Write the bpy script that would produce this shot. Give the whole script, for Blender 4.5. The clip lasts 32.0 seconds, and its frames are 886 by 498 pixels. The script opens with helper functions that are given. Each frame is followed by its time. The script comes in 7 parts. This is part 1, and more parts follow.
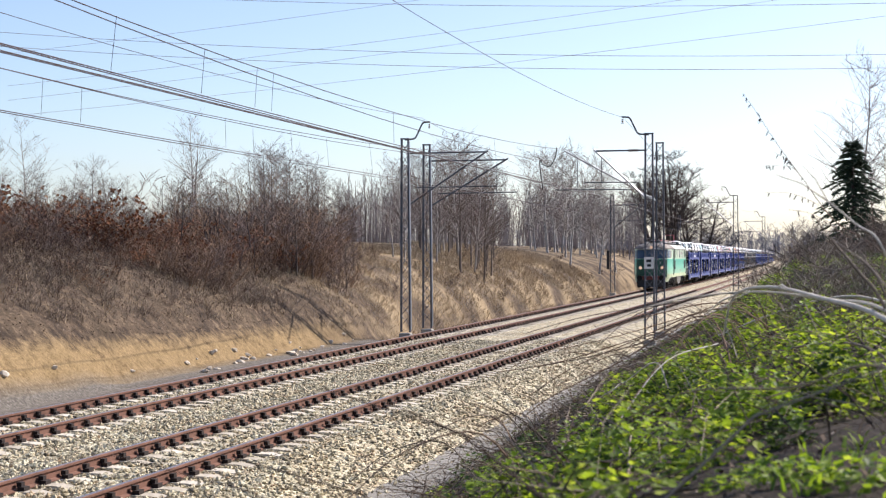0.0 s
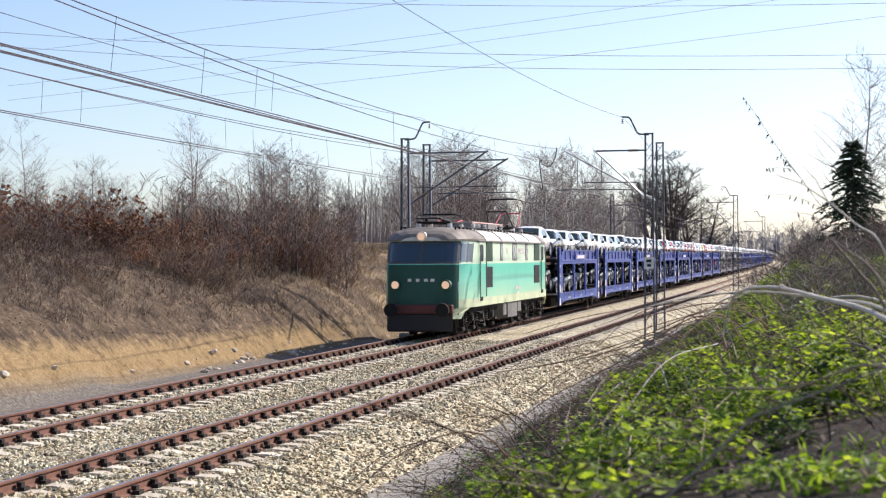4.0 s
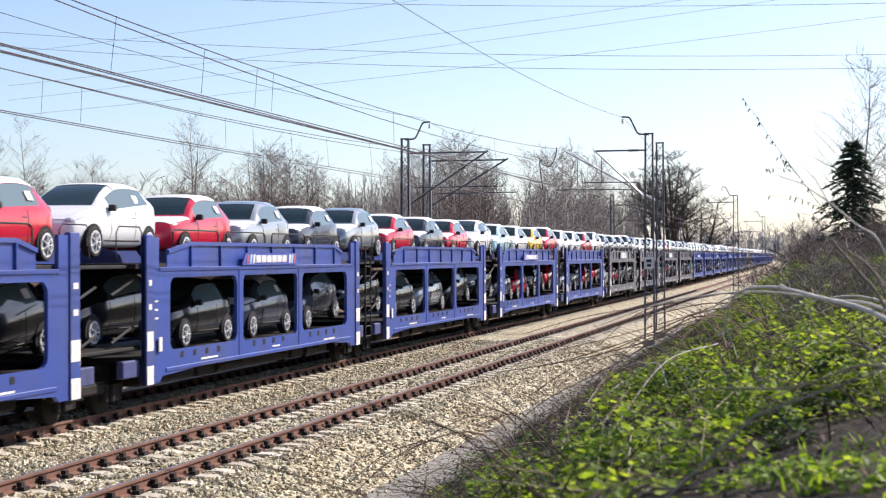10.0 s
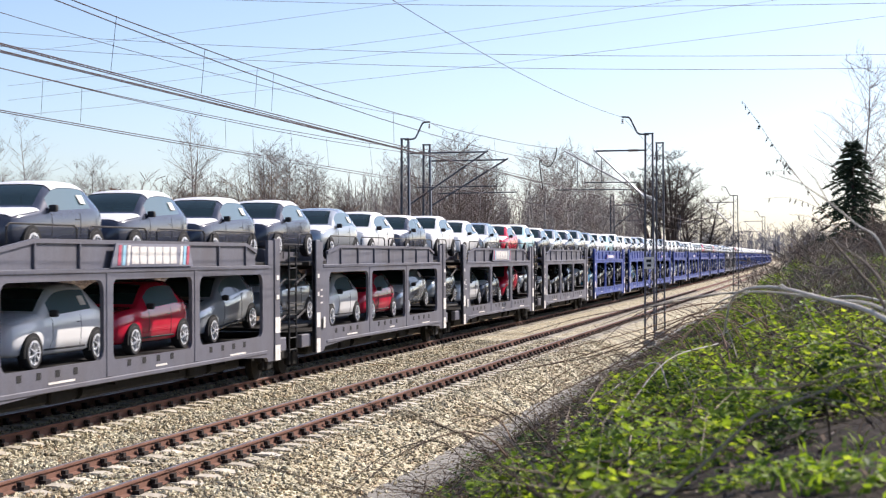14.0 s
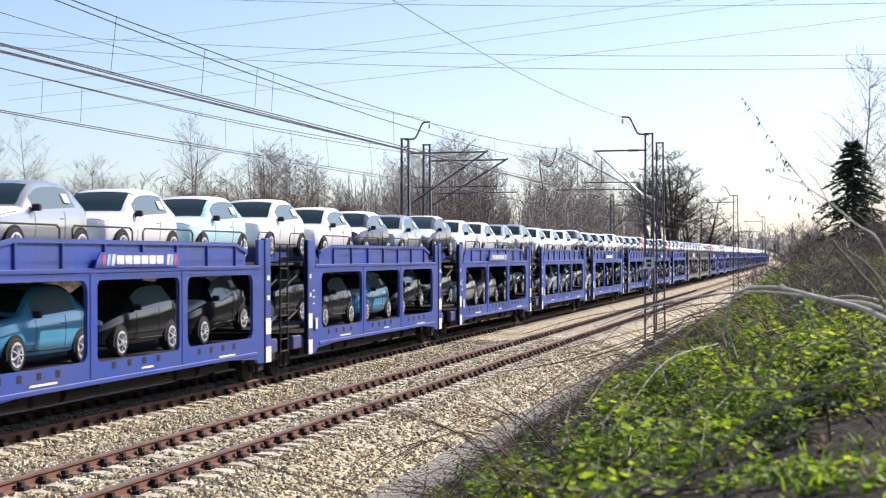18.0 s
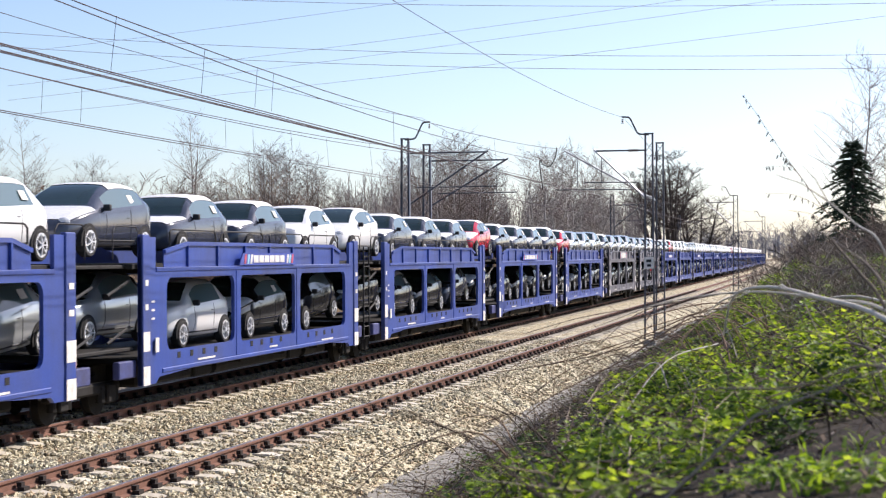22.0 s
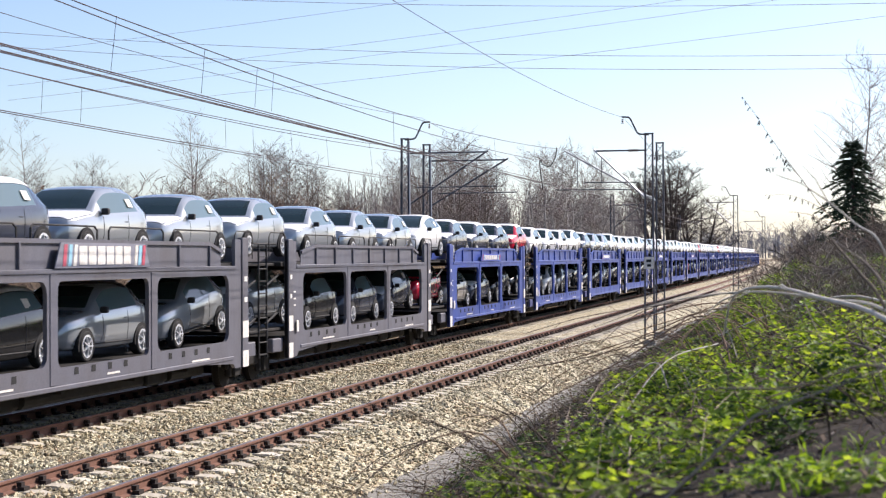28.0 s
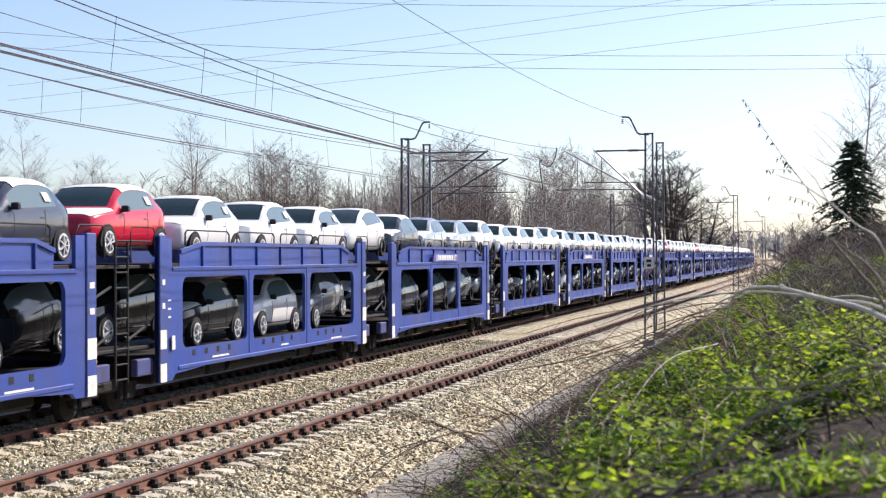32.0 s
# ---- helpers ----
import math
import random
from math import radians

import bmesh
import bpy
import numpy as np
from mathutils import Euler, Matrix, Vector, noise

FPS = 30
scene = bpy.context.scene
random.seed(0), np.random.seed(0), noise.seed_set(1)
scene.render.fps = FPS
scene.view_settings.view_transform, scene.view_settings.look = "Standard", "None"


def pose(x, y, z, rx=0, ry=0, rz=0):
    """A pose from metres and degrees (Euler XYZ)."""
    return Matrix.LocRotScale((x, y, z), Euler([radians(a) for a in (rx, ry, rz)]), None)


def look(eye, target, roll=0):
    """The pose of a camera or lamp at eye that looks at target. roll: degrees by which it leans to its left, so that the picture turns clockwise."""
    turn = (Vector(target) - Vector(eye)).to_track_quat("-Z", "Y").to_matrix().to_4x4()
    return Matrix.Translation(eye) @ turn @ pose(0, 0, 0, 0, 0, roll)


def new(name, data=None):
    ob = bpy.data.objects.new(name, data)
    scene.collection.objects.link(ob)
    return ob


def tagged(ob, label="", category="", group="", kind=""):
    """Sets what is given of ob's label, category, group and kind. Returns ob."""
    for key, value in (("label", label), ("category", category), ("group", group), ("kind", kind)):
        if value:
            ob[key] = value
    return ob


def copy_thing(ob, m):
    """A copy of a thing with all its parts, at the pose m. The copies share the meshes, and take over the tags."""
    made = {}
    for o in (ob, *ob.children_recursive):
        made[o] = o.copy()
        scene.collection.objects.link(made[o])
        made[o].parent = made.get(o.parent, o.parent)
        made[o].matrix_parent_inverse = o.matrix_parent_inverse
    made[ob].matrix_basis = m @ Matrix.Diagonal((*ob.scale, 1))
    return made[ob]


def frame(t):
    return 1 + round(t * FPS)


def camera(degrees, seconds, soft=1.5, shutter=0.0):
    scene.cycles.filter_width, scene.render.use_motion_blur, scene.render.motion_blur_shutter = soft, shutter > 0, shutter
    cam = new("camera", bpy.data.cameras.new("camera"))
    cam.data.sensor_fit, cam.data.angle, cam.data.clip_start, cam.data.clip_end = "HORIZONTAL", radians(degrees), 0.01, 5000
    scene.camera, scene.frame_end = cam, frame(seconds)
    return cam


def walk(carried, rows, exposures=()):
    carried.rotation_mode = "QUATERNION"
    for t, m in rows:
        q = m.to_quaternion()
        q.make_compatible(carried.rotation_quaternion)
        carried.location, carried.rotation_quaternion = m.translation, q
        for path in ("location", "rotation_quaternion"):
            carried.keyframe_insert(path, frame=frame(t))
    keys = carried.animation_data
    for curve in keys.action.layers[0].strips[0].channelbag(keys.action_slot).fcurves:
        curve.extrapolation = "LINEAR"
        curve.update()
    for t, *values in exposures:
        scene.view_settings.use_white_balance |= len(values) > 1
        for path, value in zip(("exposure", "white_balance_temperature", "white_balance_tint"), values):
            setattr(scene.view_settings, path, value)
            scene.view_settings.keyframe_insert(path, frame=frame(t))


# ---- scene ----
cam = camera(30.507, 32.0, soft=1.2, shutter=0.1)
cam.data.dof.use_dof, cam.data.dof.focus_distance, cam.data.dof.aperture_fstop = True, 42.0, 6.0
EYE = (8.114, 0.0, 2.688)
CAM = look(EYE, (-14.471, 97.415, 3.158), -0.214)
walk(cam, [(0.0, CAM), (32.0, CAM)], exposures=[(0.0, 0.46, 6750, 17), (32.0, 0.46, 6750, 17)])

# ---- daylight ----
SUN_ELEV, SUN_AZ = radians(38.5), Vector((0.66, 0.75, 0)).normalized()
world = bpy.data.worlds.new("world")
scene.world = world
world.use_nodes = True
wn = world.node_tree.nodes
sky = wn.new("ShaderNodeTexSky")
sky.sky_type = "NISHITA"
sky.sun_disc = False
sky.sun_elevation = SUN_ELEV
sky.sun_rotation = math.atan2(SUN_AZ.x, SUN_AZ.y)
sky.air_density, sky.dust_density, sky.ozone_density = 0.85, 1.0, 3.6
wn["Background"].inputs[1].default_value = 0.136
world.node_tree.links.new(sky.outputs[0], wn["Background"].inputs[0])
sun = new("sun", bpy.data.lights.new("sun", "SUN"))
sun.data.energy, sun.data.angle, sun.data.color = 5.0, radians(0.55), (1.0, 0.955, 0.88)
sun_from = Vector((SUN_AZ.x * math.cos(SUN_ELEV), SUN_AZ.y * math.cos(SUN_ELEV), math.sin(SUN_ELEV)))
sun.matrix_world = look(sun_from * 100, (0, 0, 0))

# ---- plan ----
NEAR, FAR = -0.75, -4.776          # track centres
PITCH, FIRST, SIDE = 16.0, -37.7, 13.41   # wagon unit spacing, first unit's front, length of its side
UNITS = 42
LOCO_FRONT = -57.8
TRAVEL = [-186.6, -167.1, -147.7, -128.8, -109.96, -91.52, -73.10, -54.71, -36.37, -18.12, 0.0, 17.94, 35.66,
          53.11, 70.24, 87.02, 103.39, 119.35, 134.85, 149.89, 164.46, 178.54, 192.15, 205.29, 217.96, 230.18,
          241.97, 253.32, 264.25, 274.74, 284.79, 294.36, 303.41]


def bend(y):
    """Sideways drift of the line, which curves very gently beyond the first masts."""
    return -1.8e-5 * max(y - 60.0, 0.0) ** 2


def on_line(x, y, z, rx=0):
    turn = math.degrees(math.atan(3.6e-5 * max(y - 60.0, 0.0)))
    return pose(x + bend(y), y, z, rx, 0, turn)


def smooth(a, b, v):
    v = min(max((v - a) / (b - a), 0.0), 1.0)
    return v * v * (3 - 2 * v)


def toe_right(y):
    return 2.52 - 0.68 * smooth(15, 60, y) + 0.16 * noise.noise((y * 0.35, 0, 40)) + 0.06 * noise.noise((y * 1.7, 0, 41))


def profile(points, v):
    for (a, za), (b, zb) in zip(points, points[1:]):
        if v <= b:
            return za + (zb - za) * (v - a) / (b - a)
    return points[-1][1]


LEFT = [(-900, 9.5), (-200, 6.4), (-64, 4.5), (-29, 3.9), (-19.7, 3.46), (-14.8, 2.78), (-12.2, 1.92), (-10.75, 1.05), (-10.0, 0.26), (-9.35, -0.5), (-8.5, -0.56), (-7.5, -0.6), (-6.5, -0.75)]
RIGHT = [(0.0, -0.62), (0.5, -0.5), (4.6, 1.66), (5.6, 1.98), (9.0, 2.1), (40, 3.2), (200, 6.0), (900, 9.0)]


def toe_left(y):
    """How far the foot of the cutting comes forward."""
    return profile([(30, 0.62), (38, 0.28), (48, 0.0), (62, 0.0), (70, -0.45), (5000, -0.45)], max(y, 30.0)) + 0.10 * noise.noise((y * 0.4, 3, 60))


def ground_z(x, y):
    x = x - bend(y)
    if x < -6.5:
        along = min(x - toe_left(y), -6.5)
        z = profile(LEFT, along) - 0.45 * smooth(60, 68, y) * smooth(-9.9, -9.4, along)
        rough = smooth(-9.6, -12.4, x)
        z += rough * (0.35 * noise.noise((x * 0.12, y * 0.07, 3)) + 0.14 * noise.noise((x * 0.5, y * 0.4, 7)))
        z += 0.05 * (1 - smooth(45, 70, y)) * noise.noise((x * 2.1, y * 1.7, 1))
        return z
    t = toe_right(y)
    if x > t:
        z = profile(RIGHT, x - t) + 0.45 * smooth(15, 45, y) * smooth(4.0, 6.2, x - t)
        rough = smooth(t + 0.1, t + 1.2, x)
        z += rough * (0.10 * noise.noise((x * 0.5, y * 0.3, 9)) + 0.05 * noise.noise((x * 1.8, y * 1.5, 4)))
        return z
    if x > 1.2:
        return -0.62 + 0.02 * noise.noise((x * 3, y * 3, 2))
    return -0.72


# ---- materials ----
def nodes_of(name):
    m = bpy.data.materials.new(name)
    m.use_nodes = True
    return m, m.node_tree.nodes, m.node_tree.links, m.node_tree.nodes["Principled BSDF"]


def noise_node(n, l, scale, detail=5, rough=0.6, coord="Object", stretch=None):
    tc = n.new("ShaderNodeTexCoord")
    t = n.new("ShaderNodeTexNoise")
    t.inputs["Scale"].default_value, t.inputs["Detail"].default_value, t.inputs["Roughness"].default_value = scale, detail, rough
    if stretch:
        mp = n.new("ShaderNodeMapping")
        mp.inputs["Scale"].default_value = stretch
        l.new(tc.outputs[coord], mp.inputs[0])
        l.new(mp.outputs[0], t.inputs["Vector"])
    else:
        l.new(tc.outputs[coord], t.inputs["Vector"])
    return t


def ramp_node(n, l, source, stops):
    r = n.new("ShaderNodeValToRGB")
    e = r.color_ramp.elements
    while len(e) < len(stops):
        e.new(0.5)
    for s, (p, c) in zip(e, stops):
        s.position, s.color = p, (*c, 1)
    l.new(source, r.inputs[0])
    return r


def mixed(n, l, fac, a, b, mode="MIX"):
    m = n.new("ShaderNodeMix")
    m.data_type, m.blend_type = "RGBA", mode
    for sock, v in ((0, fac), (6, a), (7, b)):
        if isinstance(v, (int, float)):
            m.inputs[sock].default_value = v
        elif isinstance(v, tuple):
            m.inputs[sock].default_value = (*v, 1)
        else:
            l.new(v, m.inputs[sock])
    return m.outputs[2]


def bump(n, l, height, strength, distance, bsdf):
    b = n.new("ShaderNodeBump")
    b.inputs["Strength"].default_value, b.inputs["Distance"].default_value = strength, distance
    l.new(height, b.inputs["Height"])
    l.new(b.outputs[0], bsdf.inputs["Normal"])


def weathered(name, colour, dirt, rough=0.5, metal=0.0, amount=0.5, grain=40, big=1.5, relief=0.15, coat=0.0, streak=None):
    """A painted, stained or bare surface: base colour, dirt in patches and streaks, fine grain in the relief."""
    m, n, l, b = nodes_of(name)
    big_n = noise_node(n, l, big, 6, 0.65, stretch=streak)
    fine = noise_node(n, l, grain, 3, 0.6)
    mask = ramp_node(n, l, big_n.outputs[0], [(0.40, (0, 0, 0)), (0.72, (amount,) * 3)])
    c = mixed(n, l, mask.outputs[0], colour, dirt)
    tone = ramp_node(n, l, fine.outputs[0], [(0.25, (0.82,) * 3), (0.75, (1.1,) * 3)])
    l.new(mixed(n, l, 1.0, c, tone.outputs[0], "MULTIPLY"), b.inputs["Base Color"])
    r = ramp_node(n, l, big_n.outputs[0], [(0.3, (rough,) * 3), (0.75, (min(rough + 0.25, 1),) * 3)])
    l.new(r.outputs[0], b.inputs["Roughness"])
    b.inputs["Metallic"].default_value = metal
    b.inputs["Coat Weight"].default_value = coat
    bump(n, l, fine.outputs[0], relief, 0.01, b)
    return m


def faded_green():
    """Locomotive green, bleached and dusty towards its lower edge."""
    m, n, l, b = nodes_of("loco_green")
    cloud, fine = noise_node(n, l, 0.9, 6, 0.65, stretch=(1, 1, 0.5)), noise_node(n, l, 30, 3)
    tc, sep = n.new("ShaderNodeTexCoord"), n.new("ShaderNodeSeparateXYZ")
    l.new(tc.outputs["Object"], sep.inputs[0])
    add = n.new("ShaderNodeMath")
    add.operation = "MULTIPLY_ADD"
    l.new(cloud.outputs[0], add.inputs[0])
    add.inputs[1].default_value = 0.9
    l.new(sep.outputs[2], add.inputs[2])
    fade = n.new("ShaderNodeMapRange")
    l.new(add.outputs[0], fade.inputs[0])
    fade.inputs[1].default_value, fade.inputs[2].default_value = 1.75, 2.75
    c = ramp_node(n, l, fade.outputs[0], [(0.0, (0.42, 0.72, 0.50)), (0.5, (0.24, 0.70, 0.52)), (1.0, (0.10, 0.60, 0.44))])
    tone = ramp_node(n, l, fine.outputs[0], [(0.25, (0.9,) * 3), (0.75, (1.05,) * 3)])
    l.new(mixed(n, l, 1.0, c.outputs[0], tone.outputs[0], "MULTIPLY"), b.inputs["Base Color"])
    b.inputs["Roughness"].default_value = 0.38
    b.inputs["Coat Weight"].default_value = 0.25
    bump(n, l, fine.outputs[0], 0.04, 0.01, b)
    return m


def paint(name, colour, flake=0.0):
    m, n, l, b = nodes_of(name)
    dust = noise_node(n, l, 3.0, 5)
    r = ramp_node(n, l, dust.outputs[0], [(0.35, (0.12,) * 3), (0.75, (0.26,) * 3)])
    l.new(r.outputs[0], b.inputs["Roughness"])
    d = ramp_node(n, l, dust.outputs[0], [(0.5, (0, 0, 0)), (0.9, (0.05,) * 3)])
    l.new(mixed(n, l, d.outputs[0], colour, (0.30, 0.29, 0.27)), b.inputs["Base Color"])
    b.inputs["Metallic"].default_value = flake
    b.inputs["Coat Weight"].default_value = 0.55
    b.inputs["Specular IOR Level"].default_value = 0.3
    b.inputs["Coat Roughness"].default_value = 0.06
    return m


def random_tint(name, stops, rough=0.8, per="island", grain=30, relief=0.2, through_light=0.0, vary=False):
    """Colour picked at random piece by piece."""
    m, n, l, b = nodes_of(name)
    if per == "island":
        src = n.new("ShaderNodeNewGeometry").outputs["Random Per Island"]
    else:
        src = n.new("ShaderNodeObjectInfo").outputs["Random"]
    r = ramp_node(n, l, src, stops)
    f = noise_node(n, l, grain, 3)
    tone = ramp_node(n, l, f.outputs[0], [(0.25, (0.75,) * 3), (0.75, (1.15,) * 3)])
    c = mixed(n, l, 1.0, r.outputs[0], tone.outputs[0], "MULTIPLY")
    if vary:
        each = ramp_node(n, l, n.new("ShaderNodeObjectInfo").outputs["Random"], [(0.0, (0.5, 0.46, 0.46)), (0.35, (0.85, 0.8, 0.8)), (0.7, (1.35, 1.2, 1.05)), (1.0, (1.9, 1.75, 1.45))])
        c = mixed(n, l, 1.0, c, each.outputs[0], "MULTIPLY")
    l.new(c, b.inputs["Base Color"])
    b.inputs["Roughness"].default_value = rough
    b.inputs["Specular IOR Level"].default_value = 0.25
    bump(n, l, f.outputs[0], relief, 0.005, b)
    if through_light:
        tr = n.new("ShaderNodeBsdfTranslucent")
        l.new(mixed(n, l, 1.0, r.outputs[0], (1.5, 1.45, 0.8), "MULTIPLY"), tr.inputs[0])
        mx = n.new("ShaderNodeMixShader")
        mx.inputs[0].default_value = through_light
        l.new(b.outputs[0], mx.inputs[1])
        l.new(tr.outputs[0], mx.inputs[2])
        l.new(mx.outputs[0], n["Material Output"].inputs[0])
    return m


def glass(name, colour, rough=0.03):
    m, n, l, b = nodes_of(name)
    f = noise_node(n, l, 6, 3)
    r = ramp_node(n, l, f.outputs[0], [(0.4, (rough,) * 3), (0.8, (rough + 0.08,) * 3)])
    l.new(r.outputs[0], b.inputs["Roughness"])
    b.inputs["Base Color"].default_value = (*colour, 1)
    b.inputs["Specular IOR Level"].default_value = 0.6
    return m


def lamp_glow(name, colour, strength):
    m, n, l, b = nodes_of(name)
    b.inputs["Base Color"].default_value = (*colour, 1)
    b.inputs["Emission Color"].default_value = (*colour, 1)
    b.inputs["Emission Strength"].default_value = strength
    return m


def ground_material():
    m, n, l, b = nodes_of("earth")
    big = noise_node(n, l, 0.22, 6, 0.65)
    mid = noise_node(n, l, 2.6, 8, 0.78)
    fine = noise_node(n, l, 14, 5, 0.7)
    litter = ramp_node(n, l, mid.outputs[0], [(0.30, (0.013, 0.010, 0.008)), (0.43, (0.045, 0.031, 0.021)), (0.55, (0.105, 0.074, 0.050)), (0.70, (0.27, 0.20, 0.13))])
    sandy = ramp_node(n, l, fine.outputs[0], [(0.3, (0.17, 0.115, 0.055)), (0.7, (0.40, 0.29, 0.15))])
    grey = ramp_node(n, l, fine.outputs[0], [(0.3, (0.20, 0.19, 0.165)), (0.7, (0.38, 0.36, 0.32))])
    drain = ramp_node(n, l, fine.outputs[0], [(0.3, (0.06, 0.05, 0.042)), (0.5, (0.14, 0.125, 0.105)), (0.72, (0.30, 0.275, 0.24))])
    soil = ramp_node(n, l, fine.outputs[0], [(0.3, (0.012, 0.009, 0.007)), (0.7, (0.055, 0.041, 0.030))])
    tc = n.new("ShaderNodeTexCoord")
    sep = n.new("ShaderNodeSeparateXYZ")
    l.new(tc.outputs["Object"], sep.inputs[0])

    def band(lo, hi, wobble):
        a = n.new("ShaderNodeMath")
        a.operation = "MULTIPLY_ADD"
        l.new(big.outputs[0] if wobble > 1 else mid.outputs[0], a.inputs[0])
        a.inputs[1].default_value = wobble
        l.new(sep.outputs[0], a.inputs[2])
        r = n.new("ShaderNodeMapRange")
        l.new(a.outputs[0], r.inputs[0])
        r.inputs[1].default_value, r.inputs[2].default_value = lo + wobble / 2, hi + wobble / 2
        return r.outputs[0]

    # Shading of the bumpy sand, multiplied into its colour.
    clod_shade = ramp_node(n, l, mid.outputs[0], [(0.34, (0.42, 0.38, 0.36)), (0.47, (0.85, 0.83, 0.8)), (0.7, (1.12, 1.12, 1.14))])
    sandy_c = mixed(n, l, 1.0, sandy.outputs[0], clod_shade.outputs[0], "MULTIPLY")
    straw = ramp_node(n, l, big.outputs[0], [(0.44, (0, 0, 0)), (0.60, (0.85,) * 3)])
    dry = ramp_node(n, l, fine.outputs[0], [(0.3, (0.20, 0.145, 0.085)), (0.7, (0.48, 0.37, 0.225))])
    beyond = n.new("ShaderNodeMapRange")
    l.new(sep.outputs[1], beyond.inputs[0])
    beyond.inputs[1].default_value, beyond.inputs[2].default_value, beyond.inputs[3].default_value = 54, 68, 0.15
    open_straw = n.new("ShaderNodeMath")
    open_straw.operation = "MULTIPLY"
    l.new(straw.outputs[0], open_straw.inputs[0])
    l.new(beyond.outputs[0], open_straw.inputs[1])
    base = mixed(n, l, open_straw.outputs[0], litter.outputs[0], dry.outputs[0])
    along = n.new("ShaderNodeMapRange")
    l.new(sep.outputs[1], along.inputs[0])
    along.inputs[1].default_value, along.inputs[2].default_value = 63, 54
    near = n.new("ShaderNodeMath")
    near.operation = "MULTIPLY"
    l.new(along.outputs[0], near.inputs[0])
    l.new(band(-10.15, -9.75, 1.0), near.inputs[1])
    c = mixed(n, l, near.outputs[0], base, sandy_c)
    c = mixed(n, l, band(-9.35, -8.9, 0.4), c, drain.outputs[0])
    c = mixed(n, l, band(0.0, 0.5, 0.4), c, grey.outputs[0])
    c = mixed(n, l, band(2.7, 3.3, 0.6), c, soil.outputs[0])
    l.new(c, b.inputs["Base Color"])
    b.inputs["Roughness"].default_value = 0.95
    b.inputs["Specular IOR Level"].default_value = 0.2
    bump(n, l, fine.outputs[0], 0.6, 0.06, b)
    return m


def ballast_material(name, per_island):
    m, n, l, b = nodes_of(name)
    if per_island:
        src = n.new("ShaderNodeNewGeometry").outputs["Random Per Island"]
        relief = noise_node(n, l, 60, 3)
        height = relief.outputs[0]
    else:
        v = n.new("ShaderNodeTexVoronoi")
        v.inputs["Scale"].default_value = 16
        tc = n.new("ShaderNodeTexCoord")
        l.new(tc.outputs["Object"], v.inputs["Vector"])
        sep = n.new("ShaderNodeSeparateColor")
        l.new(v.outputs["Color"], sep.inputs[0])
        src = sep.outputs[0]
        inv = n.new("ShaderNodeMath")
        inv.operation = "SUBTRACT"
        inv.inputs[0].default_value = 1.0
        l.new(v.outputs["Distance"], inv.inputs[1])
        height = inv.outputs[0]
    r = ramp_node(n, l, src, [(0.0, (0.09, 0.08, 0.058)), (0.22, (0.31, 0.28, 0.195)), (0.6, (0.55, 0.505, 0.365)), (0.85, (0.72, 0.675, 0.52)), (1.0, (0.36, 0.26, 0.16))])
    patch = noise_node(n, l, 0.9, 5, 0.65)
    rust = ramp_node(n, l, patch.outputs[0], [(0.42, (1.08, 1.07, 1.03)), (0.72, (0.86, 0.76, 0.63))])
    l.new(mixed(n, l, 1.0, r.outputs[0], rust.outputs[0], "MULTIPLY"), b.inputs["Base Color"])
    b.inputs["Roughness"].default_value = 0.9
    bump(n, l, height, 1.0, 0.05 if not per_island else 0.008, b)
    return m


EARTH = ground_material()
BALLAST = ballast_material("ballast_bed", False)
STONE = ballast_material("ballast_stone", True)
RAIL_RUST = weathered("rusty_rail", (0.20, 0.092, 0.060), (0.10, 0.055, 0.04), 0.75, 0.1, 0.7, 60, 2)
RAIL_TOP = weathered("worn_rail_head", (0.34, 0.33, 0.34), (0.16, 0.10, 0.075), 0.36, 0.85, 0.55, 60, 3, 0.05)
SLEEPER = random_tint("sleeper_concrete", [(0.0, (0.42, 0.375, 0.30)), (0.5, (0.54, 0.49, 0.40)), (1.0, (0.62, 0.57, 0.48))], 0.9, "object", 20, 0.3)
PALE_STONE = weathered("pale_stone", (0.62, 0.55, 0.45), (0.40, 0.31, 0.22), 0.9, 0.0, 0.7, 20, 6)
CLIP = weathered("rail_clip", (0.018, 0.012, 0.010), (0.04, 0.024, 0.018), 0.8, 0.1)
STEEL = weathered("mast_steel", (0.13, 0.14, 0.165), (0.07, 0.06, 0.058), 0.55, 0.5, 0.6, 30, 2)
GALV = weathered("galvanised_tube", (0.55, 0.57, 0.60), (0.32, 0.33, 0.34), 0.4, 0.6, 0.4, 30, 3)
WIRE = weathered("wire_copper", (0.06, 0.045, 0.05), (0.09, 0.06, 0.055), 0.6, 0.5)
HVWIRE = weathered("power_line", (0.34, 0.31, 0.37), (0.42, 0.36, 0.45), 0.5, 0.4)
CONCRETE = weathered("concrete_foot", (0.34, 0.33, 0.30), (0.2, 0.18, 0.16), 0.9)
INSULATOR = weathered("insulator", (0.13, 0.075, 0.05), (0.08, 0.06, 0.05), 0.3)
BLUE = weathered("wagon_blue", (0.026, 0.067, 0.33), (0.05, 0.065, 0.16), 0.38, 0.0, 0.75, 25, 1.1, 0.06, 0.15, streak=(1, 1, 0.35))
GREY = weathered("wagon_grey", (0.115, 0.115, 0.142), (0.085, 0.075, 0.075), 0.5, 0.0, 0.6, 25, 1.1, 0.06, streak=(1, 1, 0.35))
BLUE_IN = weathered("wagon_frame_blue", (0.045, 0.058, 0.20), (0.04, 0.036, 0.05), 0.6, 0.0, 0.8, 25, 2)
